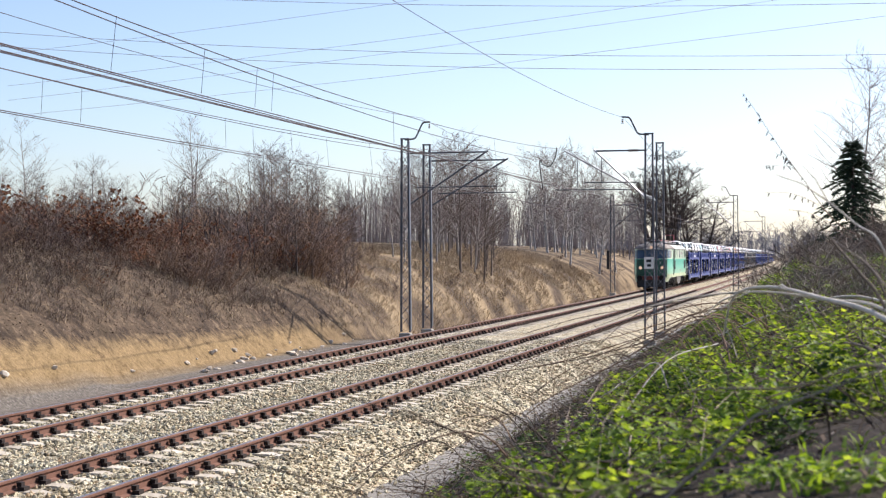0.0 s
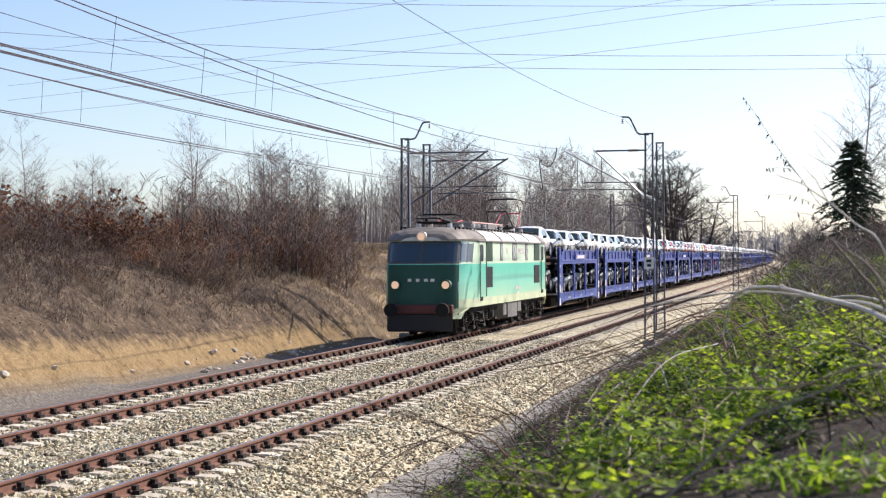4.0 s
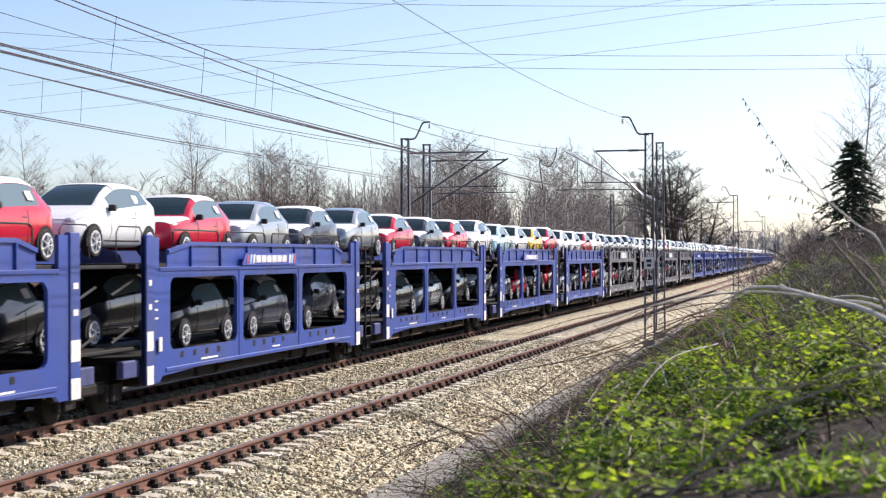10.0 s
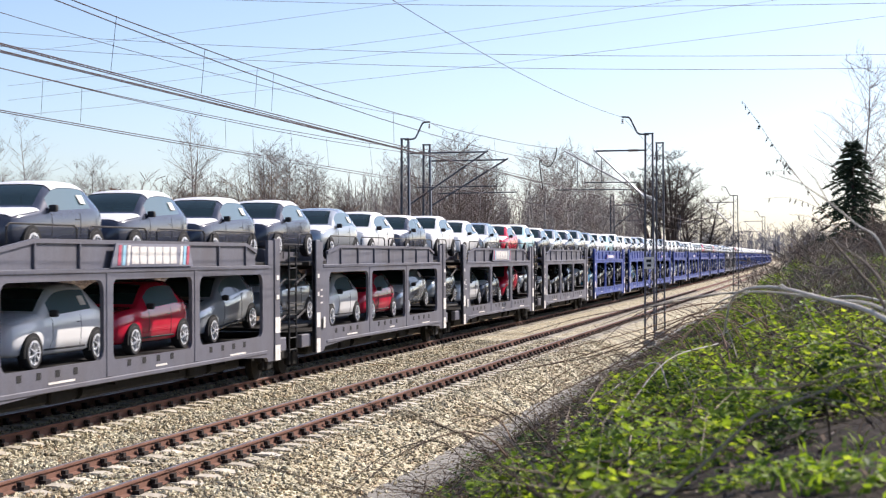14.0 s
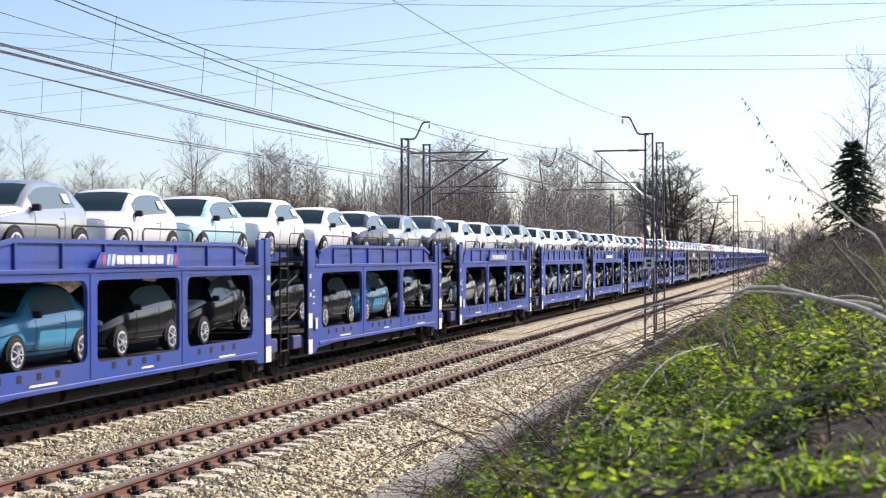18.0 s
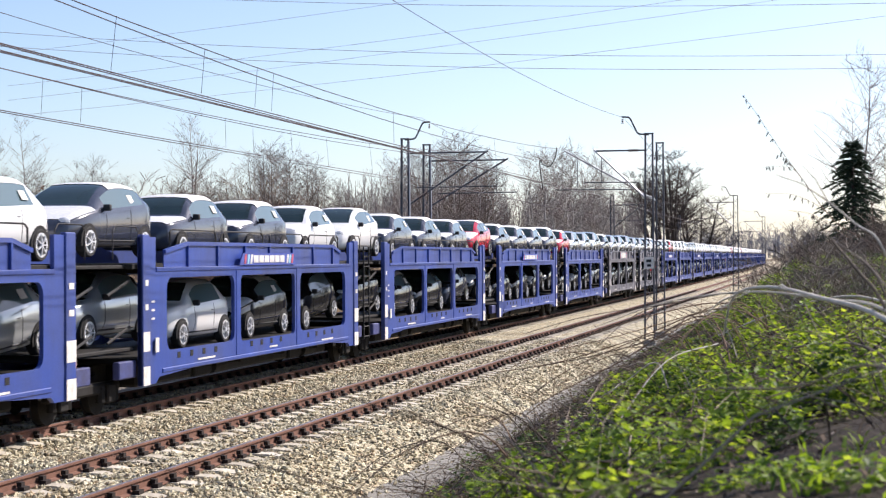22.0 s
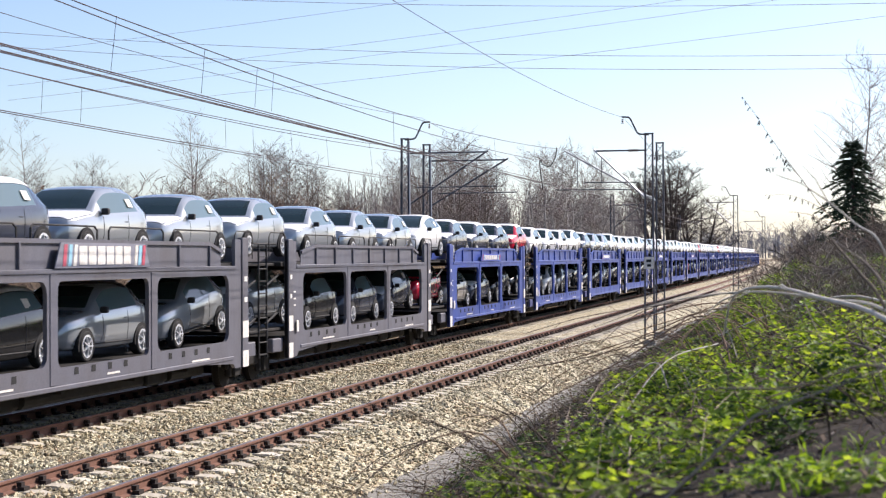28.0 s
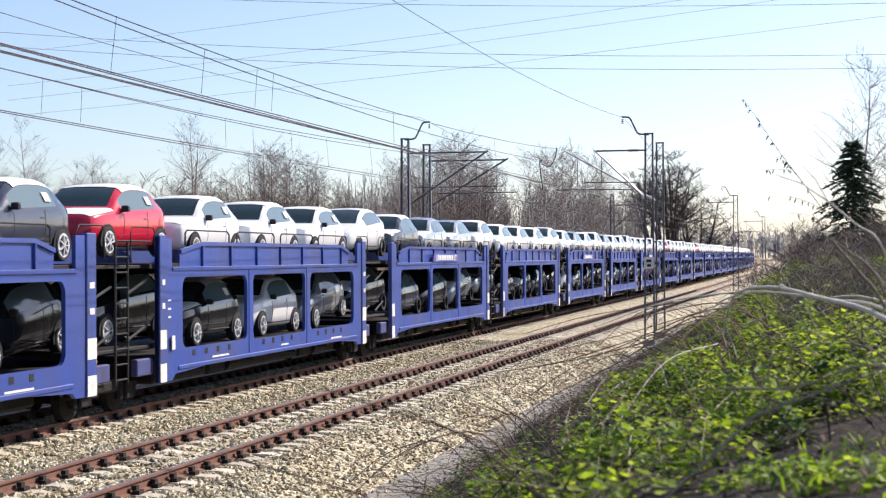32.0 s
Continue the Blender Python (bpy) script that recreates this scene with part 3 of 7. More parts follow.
def build_sleepers(thing, centre):
    bm = bmesh.new()
    prof = [(-1.25, -0.36), (1.25, -0.36), (1.25, -0.20), (1.05, -0.168), (0.45, -0.168), (0.3, -0.20), (-0.3, -0.20), (-0.45, -0.168), (-1.05, -0.168), (-1.25, -0.20)]
    a = [bm.verts.new((x, -0.13, z)) for x, z in prof]
    b = [bm.verts.new((x, 0.13, z)) for x, z in prof]
    bm.faces.new(a)
    bm.faces.new(b[::-1])
    for i in range(len(prof)):
        j = (i + 1) % len(prof)
        bm.faces.new((a[i], b[i], b[j], a[j]))
    for rail in (-0.75, 0.75):
        for s in (-1, 1):
            k = len(bm.faces)
            box(bm, rail + s * 0.06, rail + s * 0.15, -0.075, 0.075, -0.17, -0.115)
            box(bm, rail + s * 0.035, rail + s * 0.10, -0.045, 0.045, -0.12, -0.062)
            bm.faces.ensure_lookup_table()
            for f in bm.faces[k:]:
                f.material_index = 1
    bmesh.ops.recalc_face_normals(bm, faces=bm.faces)
    me = bpy.data.meshes.new("sleeper")
    bm.to_mesh(me)
    bm.free()
    me.materials.append(SLEEPER)
    me.materials.append(CLIP)
    rng = random.Random(3)
    y, count = 14.0, 0
    while count < 195:
        ob = new("sleeper", me)
        ob.parent = thing
        ob.matrix_basis = pose(centre + bend(y) + rng.uniform(-0.02, 0.02), y + rng.uniform(-0.02, 0.02), rng.uniform(0.004, 0.016), 0, 0, rng.uniform(-0.6, 0.6))
        y += 0.6
        count += 1
    verts, faces = [], []
    src_v = [v.co.copy() for v in me.vertices]
    src_f = [tuple(p.vertices) for p in me.polygons if max(p.vertices) < 20]
    while y < 330:
        k = len(verts)
        verts += [(v.x + centre + bend(y), v.y + y, v.z) for v in src_v[:20]]
        faces += [tuple(k + i for i in f) for f in src_f]
        y += 0.6
    ob = mesh_object("sleeper_rest", mesh_from("sleeper_rest", verts, faces), SLEEPER, thing)
    ob["kind"] = "stuff"


# ---- overhead line ----
def lattice_mast(x, y, height, z0, label, tube_side=0, sides_m=0.17, arms=True):
    """A mast of two channel chords laced with flat bars, on a concrete foot."""
    thing = empty("catenary_mast", on_line(x, y, z0))
    tagged(thing, label, "catenary mast", "catenary masts")
    bm = bmesh.new()
    box(bm, -0.22, 0.22, -0.2, 0.2, -0.6, 0.06, 0.03)
    part("foot", bm, CONCRETE, thing, "grey concrete foot")
    for s in (-1, 1):
        bm = bmesh.new()
        taper = 0.75
        a0, a1 = s * sides_m, s * sides_m * taper
        u = [(0.03, -0.05), (0.03, 0.05), (-0.03, 0.05), (-0.03, 0.038), (0.018, 0.038), (0.018, -0.038), (-0.03, -0.038), (-0.03, -0.05)]
        lo = [bm.verts.new((a0 + s * x, y_, 0.1)) for x, y_ in u]
        hi = [bm.verts.new((a1 + s * x, y_, height)) for x, y_ in u]
        for i in range(8):
            bm.faces.new((lo[i], lo[(i + 1) % 8], hi[(i + 1) % 8], hi[i]))
        bm.faces.new(hi)
        part("chord", bm, STEEL, thing)
    bm = bmesh.new()
    z, flip = 0.35, 1
    while z < height - 0.4:
        w0, w1 = sides_m * (1 - 0.25 * z / height), sides_m * (1 - 0.25 * (z + 0.38) / height)
        bar(bm, (-flip * w0, 0.05, z), (flip * w1, 0.05, z + 0.38), 0.05, 0.016)
        bar(bm, (flip * w0, -0.05, z), (-flip * w1, -0.05, z + 0.38), 0.05, 0.016)
        z += 0.38
        flip = -flip
    part("lacing", bm, STEEL, thing)["kind"] = "stuff"
    bm = bmesh.new()
    box(bm, -sides_m * 0.8 - 0.03, sides_m * 0.8 + 0.03, -0.07, 0.07, height - 0.03, height + 0.02)
    part("cap", bm, STEEL, thing)
    if tube_side:
        bm = bmesh.new()
        rod(bm, (tube_side * (sides_m + 0.06), -0.06, 0.2), (tube_side * (sides_m * 0.75 + 0.05), -0.06, height - 0.1), 0.025)
        part("pipe", bm, GALV, thing, "pale galvanised pipe running up the mast")
    return thing


def feeder_horn(thing, side, height):
    """The bent tube on top that carries the return wire."""
    bm = bmesh.new()
    pts = [(0.0, -0.02), (side * 0.30, 0.0), (side * 0.42, 0.05), (side * 0.66, 0.55), (side * 0.72, 0.62), (side * 0.98, 0.64)]
    for (ax, az), (bx, bz) in zip(pts, pts[1:]):
        rod(bm, (ax, 0, height - 0.02 + az), (bx, 0, height - 0.02 + bz), 0.032, sides=8)
    part("horn", bm, STEEL, thing, "bent steel tube carrying a wire")
    bm = bmesh.new()
    for i in range(3):
        rod(bm, (side * 0.95, 0, height + 0.5 - 0.06 * i), (side * 0.95, 0, height + 0.54 - 0.06 * i), 0.05, 0.03)
    part("insulator", bm, INSULATOR, thing, "small brown insulator")


def cantilever(thing, side, reach, z_top, z_low, z_arm, stayed=True):
    """Strut, stay and registration arm, reaching out over the track; side is the direction in x."""
    bm = bmesh.new()
    rod(bm, (side * 0.15, 0, z_low), (side * reach, 0, z_top + 0.05), 0.034)
    # Right-hand struts get the paler material: their sunlit look is put into colour.
    part("strut", bm, STEEL if side > 0 else GALV, thing, "sloping tubular strut")
    if stayed:
        bm = bmesh.new()
        rod(bm, (side * 0.15, 0, z_top), (side * reach * 0.98, 0, z_top), 0.03)
        part("stay", bm, STEEL, thing)
    bm = bmesh.new()
    t = 0.42
    zr = z_low + (z_top - z_low) * t
    rod(bm, (side * (0.15 + (reach - 0.15) * 0.1), 0, z_arm), (side * (reach + 0.35), 0, z_arm + 0.02), 0.02)
    rod(bm, (side * reach * 0.86, 0, z_top - 0.2), (side * reach * 0.86, 0, z_arm), 0.012)
    part("registration_arm", bm, STEEL, thing)
    for px, pz in ((0.42, z_top), (0.55, z_low + 0.28))[0 if stayed else 1:]:
        bm = bmesh.new()
        for i in range(5):
            c = side * (px + 0.07 * i)
            zz = pz if pz == z_top else pz + (z_top - z_low) / (reach - 0.15) * 0.07 * i
            rod(bm, (c, 0, zz), (c + side * 0.035, 0, zz), 0.065, 0.045)
        part("insulator", bm, INSULATOR, thing, "ribbed brown insulator")


def build_masts():
    right = "grey lattice steel mast beside the near track"
    left = "grey lattice steel mast below the cutting"
    m = lattice_mast(2.14, 58.7, 7.5, -0.4, right + " with a cantilever arm")
    feeder_horn(m, -1, 7.5)
    cantilever(m, -1, 2.0, 6.9, 5.2, 5.75)
    bm = bmesh.new()
    box(bm, -0.17, 0.17, -0.24, -0.21, 2.62, 3.05, 0.006)
    sign = part("number_sign", bm, WHITE_MARK, m, "small white sign with dark marks")
    bm = bmesh.new()
    box(bm, -0.09, 0.09, -0.247, -0.243, 2.86, 2.96)
    box(bm, -0.06, 0.08, -0.247, -0.243, 2.70, 2.79)
    part("dark_mark_row", bm, BLACK, sign)["kind"] = "stuff"
    m = lattice_mast(1.92, 65.1, 7.6, -0.4, right + " and beside its twin")
    cantilever(m, -1, 3.85, 7.3, 5.3, 5.75, False)
    for y, xx in ((117.9, 2.33), (184.0, 2.33), (258.0, 2.33), (325.0, 2.33), (392.0, 2.33)):
        m = lattice_mast(xx, y, 7.4, -0.4, right, sides_m=0.2)
        feeder_horn(m, -1, 7.4)
        cantilever(m, -1, 2.2, 6.9, 5.2, 5.75)
    m = lattice_mast(-7.14, 59.5, 7.4, -0.25, left + " with a cantilever arm", 1)
    feeder_horn(m, 1, 7.4)
    cantilever(m, 1, 3.2, 6.85, 4.9, 5.55)
    m = lattice_mast(-7.12, 62.9, 7.4, -0.25, left + " beside its twin", 1)
    cantilever(m, 1, 3.3, 6.75, 4.95, 5.45)
    for y in (124.4, 188.0, 255.0, 320.0):
        m = lattice_mast(-7.3, y, 7.5, -0.2, left)
        cantilever(m, 1, 2.4, 6.8, 5.1, 5.6)
        if y < 130:
            bm = bmesh.new()
            box(bm, -0.44, -0.22, -0.12, 0.10, 1.9, 3.3, 0.03)
            part("cabinet", bm, BLACK, m, "dark weathered box strapped to the mast")


def sag_wire(a, b, sag, r, steps=14):
    out = []
    for i in range(steps + 1):
        t = i / steps
        y = a[1] + (b[1] - a[1]) * t
        out.append((a[0] + (b[0] - a[0]) * t + bend(y), y, a[2] + (b[2] - a[2]) * t - sag * 4 * t * (1 - t), r))
    return out


def wire_thing(name, paths, material, label, category, sides=5, piece="wire", loose=False):
    """Strands that hang together: one thing, a part for each strand, or one joined part where they are too fine."""
    thing = tagged(empty(name), label, category)
    for group in ([paths] if loose else [[p] for p in paths]):
        v, f = tubes(group, sides)
        o = mesh_object(piece, mesh_from(piece, v, f, True), material, thing)
        if loose:
            o["kind"] = "stuff"
    return thing


def build_wires():
    supports = [-2.0, 58.7, 118.0, 184.0, 258.0, 325.0, 392.0]
    for centre, name in ((NEAR, "near"), (FAR, "far")):
        word = "near" if name == "near" else "far"
        contact, carrier, droppers = [], [], []
        for i, (y0, y1) in enumerate(zip(supports, supports[1:])):
            s0, s1 = (0.2, -0.2) if i % 2 else (-0.2, 0.2)
            for o in (-0.035, 0.035):
                contact.append([(centre + s0 + (s1 - s0) * t + o + bend(y0 + (y1 - y0) * t), y0 + (y1 - y0) * t, 5.12 + 0.03 * math.cos(t * 6.28) + ((-0.12 if name == "near" else -0.10) * t if o > 0 and i == 0 else 0.0), 0.0085) for t in [k / 8 for k in range(9)]])
            for o in (-0.06, 0.07):
                carrier.append(sag_wire((centre + o, y0, 6.55), (centre - o, y1, 6.55 if o < 0 or i else (6.05 if name == "near" else 6.35)), 0.80 if o < 0 else 0.72, 0.008))
            hangers = [y0 + (y1 - y0) * (j + 0.6) / 6 for j in range(6)]
            if i == 0:
                hangers = (19.5, 22.6, 24.9, 25.7, 33.5, 40.5, 44.5, 51.0) if name == "near" else (25.4, 26.9, 34.1, 35.9, 38.7, 41.7, 46.0, 52.0)
            for y in hangers:
                t = (y - y0) / (y1 - y0)
                zt = 6.55 - 0.8 * 4 * t * (1 - t)
                x = centre + bend(y)
                droppers.append([(x + 0.02, y, zt, 0.004), (x + s0 + (s1 - s0) * t, y, 5.12, 0.004)])
        wire_thing("contact_wire", contact, WIRE, "paired dark copper contact wires over the %s track" % word, "wire")
        wire_thing("carrier_wire", carrier, WIRE, "sagging dark carrier cables over the %s track" % word, "wire")
        wire_thing("droppers", droppers, WIRE, "thin vertical droppers between the wires of the %s track" % word, "wire", 3, "droppers", True)
    for x, z, sag in ((-6.3, 7.85, 0.72), (1.2, 7.7, 0.74)):
        p = [sag_wire((x, y0, z), (x, y1, z), sag, 0.007) for y0, y1 in zip(supports, supports[1:])]
        wire_thing("return_wire", p, WIRE, "single thin wire slung along the mast tops", "wire", 4)
    overlap = [[(x0 + o, 14.0, 5.10, 0.0085), (x1 + o, 34.3, 5.10, 0.0085), (x2 + o, 65.1, 5.25, 0.0085)] for x0, x1, x2 in ((-1.2, -1.03, -1.1),) for o in (-0.035, 0.035)]
    wire_thing("contact_wire", overlap, WIRE, "second pair of contact wires overlapping the near track's own", "wire")
    jump = []
    for d in (0.0, 0.05):
        jump.append(curve_through([(-1.59, 61.0 + d, 6.80), (-1.64, 61.0 + d, 6.45), (-1.85, 61.0 + d, 6.12), (-2.12, 61.0 + d, 6.18), (-2.24, 61.0 + d, 6.36), (-2.21, 61.0 + d, 5.9), (-2.16, 61.0 + d, 5.5), (-2.12, 61.0 + d, 5.22)], 0.016, 0.016, 4))
    wire_thing("jumper_cable", jump, BLACK, "black looped jumper cable hanging between wires", "cable", 6, "cable")


def build_power_lines():
    """High-voltage conductors crossing the sky well behind the railway."""
    def span(u):
        v, f = tubes([u], 4)
        return tagged(mesh_object("power_line", mesh_from("power_line", v, f, True), HVWIRE), "thin grey high-voltage conductor crossing the sky", "power line", kind="structure")

    def run(a, b, sag, r):
        return [(a[0] + (b[0] - a[0]) * t, a[1] + (b[1] - a[1]) * t, a[2] + (b[2] - a[2]) * t - sag * 4 * t * (1 - t), r) for t in [k / 24 for k in range(25)]]

    for z0, z1, z2 in ((33.2, 28.4, 26.5), (31.3, 26.7, 24.9), (39.0, 34.5, 32.6)):
        a, b = (z0 - z1) / -61.5, (z2 - z1) / 57.0
        c = (b - a) / 118.5
        span([(x, 200, z1 + a * (x + 38) + c * (x + 38) * (x + 99.5), 0.03) for x in range(-140, 61, 8)])
    for a, b in (((-101, 205, 31.0), (20, 195, 41.5)), ((-101, 205, 26.5), (48, 195, 39.5)), ((-101, 205, 24.5), (66, 195, 40.0)), ((-101, 205, 22.3), (60, 195, 35.0))):
        span(run(a, b, 0.9, 0.02))


# ---- cars ----
ROOF_H = 1.345
CAR_PARTS = {}


def spline(points, v):
    """Smooth curve through (v, value) points."""
    if v <= points[0][0]:
        return points[0][1]
    for i in range(len(points) - 1):
        (a, fa), (b, fb) = points[i], points[i + 1]
        if v <= b:
            pa = points[i - 1] if i else (2 * a - b, 2 * fa - fb)
            pb = points[i + 2] if i + 2 < len(points) else (2 * b - a, 2 * fb - fa)
            ma, mb = (fb - pa[1]) / (b - pa[0]) * (b - a), (pb[1] - fa) / (pb[0] - a) * (b - a)
            t = (v - a) / (b - a)
            return (2 * t ** 3 - 3 * t * t + 1) * fa + (t ** 3 - 2 * t * t + t) * ma + (-2 * t ** 3 + 3 * t * t) * fb + (t ** 3 - t * t) * mb
    return points[-1][1]


RETRO = dict(
    top=[(-1.77, 0.50), (-1.735, 0.645), (-1.62, 0.735), (-1.3, 0.805), (-0.95, 0.855), (-0.80, 0.885), (-0.48, 1.115), (-0.16, 1.285), (0.20, 1.342), (0.70, 1.345), (1.08, 1.30), (1.36, 1.15), (1.54, 0.95), (1.68, 0.76), (1.78, 0.52)],
    belt=[(-1.77, 0.46), (-1.735, 0.585), (-1.62, 0.665), (-1.3, 0.725), (-0.95, 0.77), (-0.80, 0.785), (0.0, 0.81), (1.0, 0.86), (1.4, 0.86), (1.6, 0.77), (1.78, 0.50)],
    wide=[(-1.77, 0.52), (-1.70, 0.65), (-1.5, 0.755), (-1.0, 0.805), (0.0, 0.815), (1.0, 0.81), (1.45, 0.765), (1.68, 0.67), (1.78, 0.52)],
    roof=[(-1.77, 0.44), (-1.5, 0.62), (-0.8, 0.70), (-0.48, 0.655), (-0.16, 0.60), (0.3, 0.58), (1.0, 0.55), (1.4, 0.55), (1.6, 0.57), (1.78, 0.44)],
    bottom=[(-1.77, 0.26), (-1.5, 0.20), (1.5, 0.20), (1.78, 0.28)], screen=(-0.76, -0.20), side=(-0.50, 1.02), back=(1.12, 1.48), bonnet=(-1.60, -0.84))
PLAIN = dict(
    top=[(-1.80, 0.46), (-1.72, 0.58), (-1.4, 0.72), (-0.95, 0.84), (-0.78, 0.90), (-0.35, 1.14), (0.05, 1.30), (0.45, 1.345), (0.9, 1.335), (1.30, 1.27), (1.50, 1.05), (1.66, 0.86), (1.78, 0.72), (1.82, 0.5)],
    belt=[(-1.80, 0.44), (-1.72, 0.54), (-1.4, 0.65), (-0.95, 0.75), (0.0, 0.83), (1.0, 0.91), (1.5, 0.93), (1.7, 0.74), (1.82, 0.48)],
    wide=[(-1.80, 0.48), (-1.70, 0.63), (-1.45, 0.74), (-1.0, 0.815), (0.0, 0.825), (1.0, 0.82), (1.5, 0.78), (1.7, 0.70), (1.82, 0.55)],
    roof=[(-1.80, 0.40), (-1.4, 0.60), (-0.8, 0.67), (-0.35, 0.60), (0.05, 0.56), (0.5, 0.555), (1.2, 0.54), (1.5, 0.57), (1.7, 0.58), (1.82, 0.44)],
    bottom=[(-1.80, 0.24), (-1.5, 0.19), (1.5, 0.19), (1.82, 0.28)], screen=(-0.76, 0.06), side=(-0.40, 1.20), back=(1.32, 1.60), bonnet=(-1.62, -0.82))


def car_shell(shape):
    """A lofted body; its faces sorted into paint, panes and bonnet."""
    y0, y1 = shape["top"][0][0], shape["top"][-1][0]
    cuts = {y0, y1, *shape["screen"], *shape["side"], *shape["back"], *shape["bonnet"]}
    ys = sorted(cuts | {y0 + (y1 - y0) * i / 26 for i in range(27)})
    ys = [y for i, y in enumerate(ys) if i == 0 or y in cuts or min(abs(y - c) for c in cuts) > 0.03]
    rows = []
    for y in ys:
        top, belt, w, r, zb = (spline(shape[k], y) for k in ("top", "belt", "wide", "roof", "bottom"))
        r = min(r, w * 0.93)
        up = max(top - belt, 0.03)
        half = [(0, zb), (w * 0.82, zb), (w * 0.955, zb + 0.05), (w * 0.99, zb + (belt - zb) * 0.42), (w * 1.0, zb + (belt - zb) * 0.72), (w * 0.975, belt - 0.015),
                (w * 0.95, belt + min(0.04, up * 0.3)), (w * 0.95 + (r - w * 0.95) * 0.80, belt + up * 0.76), (r * 0.97, belt + up * 0.87), (r * 0.86, belt + up * 0.95), (r * 0.45, top - up * 0.008), (0, top)]
        rows.append([(x, y, z) for x, z in half] + [(-x, y, z) for x, z in half[-2:0:-1]])
    n = len(rows[0])
    verts = [v for r in rows for v in r]
    groups = {k: [] for k in ("body", "screen", "back", "left", "right", "bonnet", "roof")}
    for j in range(len(rows) - 1):
        ym = (ys[j] + ys[j + 1]) / 2
        for i in range(n):
            f = (j * n + i, j * n + (i + 1) % n, (j + 1) * n + (i + 1) % n, (j + 1) * n + i)
            side = i == 6 or i == n - 7
            over = 9 <= i <= n - 10
            lid = 6 <= i <= n - 7
            key = "body"
            if side and shape["side"][0] < ym < shape["side"][1] and not 0.36 < ym < 0.44:
                key = "right" if i == 6 else "left"
            elif over and shape["screen"][0] < ym < shape["screen"][1]:
                key = "screen"
            elif over and shape["back"][0] < ym < shape["back"][1]:
                key = "back"
            elif lid and shape["bonnet"][0] < ym < shape["bonnet"][1]:
                key = "bonnet"
            elif 7 <= i <= n - 8 and shape["screen"][1] < ym < shape["back"][0]:
                key = "roof"
            groups[key].append(f)
    groups["body"].append(tuple(range(n))[::-1])
    groups["body"].append(tuple((len(rows) - 1) * n + i for i in range(n)))
    return verts, groups


def submesh(name, verts, faces, lift=0.0):
    used = sorted({i for f in faces for i in f})
    where = {i: k for k, i in enumerate(used)}
    me = mesh_from(name, [verts[i] for i in used], [tuple(where[i] for i in f) for f in faces], True)
    if lift:
        for v in me.vertices:
            v.co = Vector((v.co.x * (1 + lift), v.co.y - lift * 0.5, v.co.z + lift))
    return me


def wheel_mesh(name, r, w, rim):
    bm = bmesh.new()
    if rim:
        bmesh.ops.create_cone(bm, cap_ends=True, segments=14, radius1=r * 0.25, radius2=r * 0.2, depth=w * 1.04, matrix=Matrix.Rotation(radians(90), 4, "Y"))
        for i in range(7):
            a = 2 * math.pi * i / 7
            bar(bm, (w * 0.47, 0, 0), (w * 0.47, r * 0.66 * math.cos(a), r * 0.66 * math.sin(a)), r * 0.21, 0.02)
        ring_in, ring_out = r * 0.60, r * 0.76
        for x in (w * 0.5,):
            vs = []
            for k in range(16):
                a = 2 * math.pi * k / 16
                vs.append([bm.verts.new((x, q * math.cos(a), q * math.sin(a))) for q in (ring_in, ring_out)])
            for k in range(16):
                a, b = vs[k], vs[(k + 1) % 16]
                bm.faces.new((a[0], a[1], b[1], b[0]))
    else:
        prof = [(-w * 0.5, r * 0.66), (-w * 0.5, r * 0.92), (-w * 0.36, r), (w * 0.36, r), (w * 0.5, r * 0.92), (w * 0.46, r * 0.68), (0, r * 0.66), (0, 0.01)]
        loops = []
        for k in range(18):
            a = 2 * math.pi * k / 18
            loops.append([bm.verts.new((x, q * math.cos(a), q * math.sin(a))) for x, q in prof])
        for k in range(18):
            a, b = loops[k], loops[(k + 1) % 18]
            for i in range(len(prof) - 1):
                bm.faces.new((a[i], a[i + 1], b[i + 1], b[i]))
    me = bpy.data.meshes.new(name)
    bmesh.ops.recalc_face_normals(bm, faces=bm.faces)
    bm.to_mesh(me)
    bm.free()
    me.materials.append(ALLOY if rim else RUBBER)
    return me


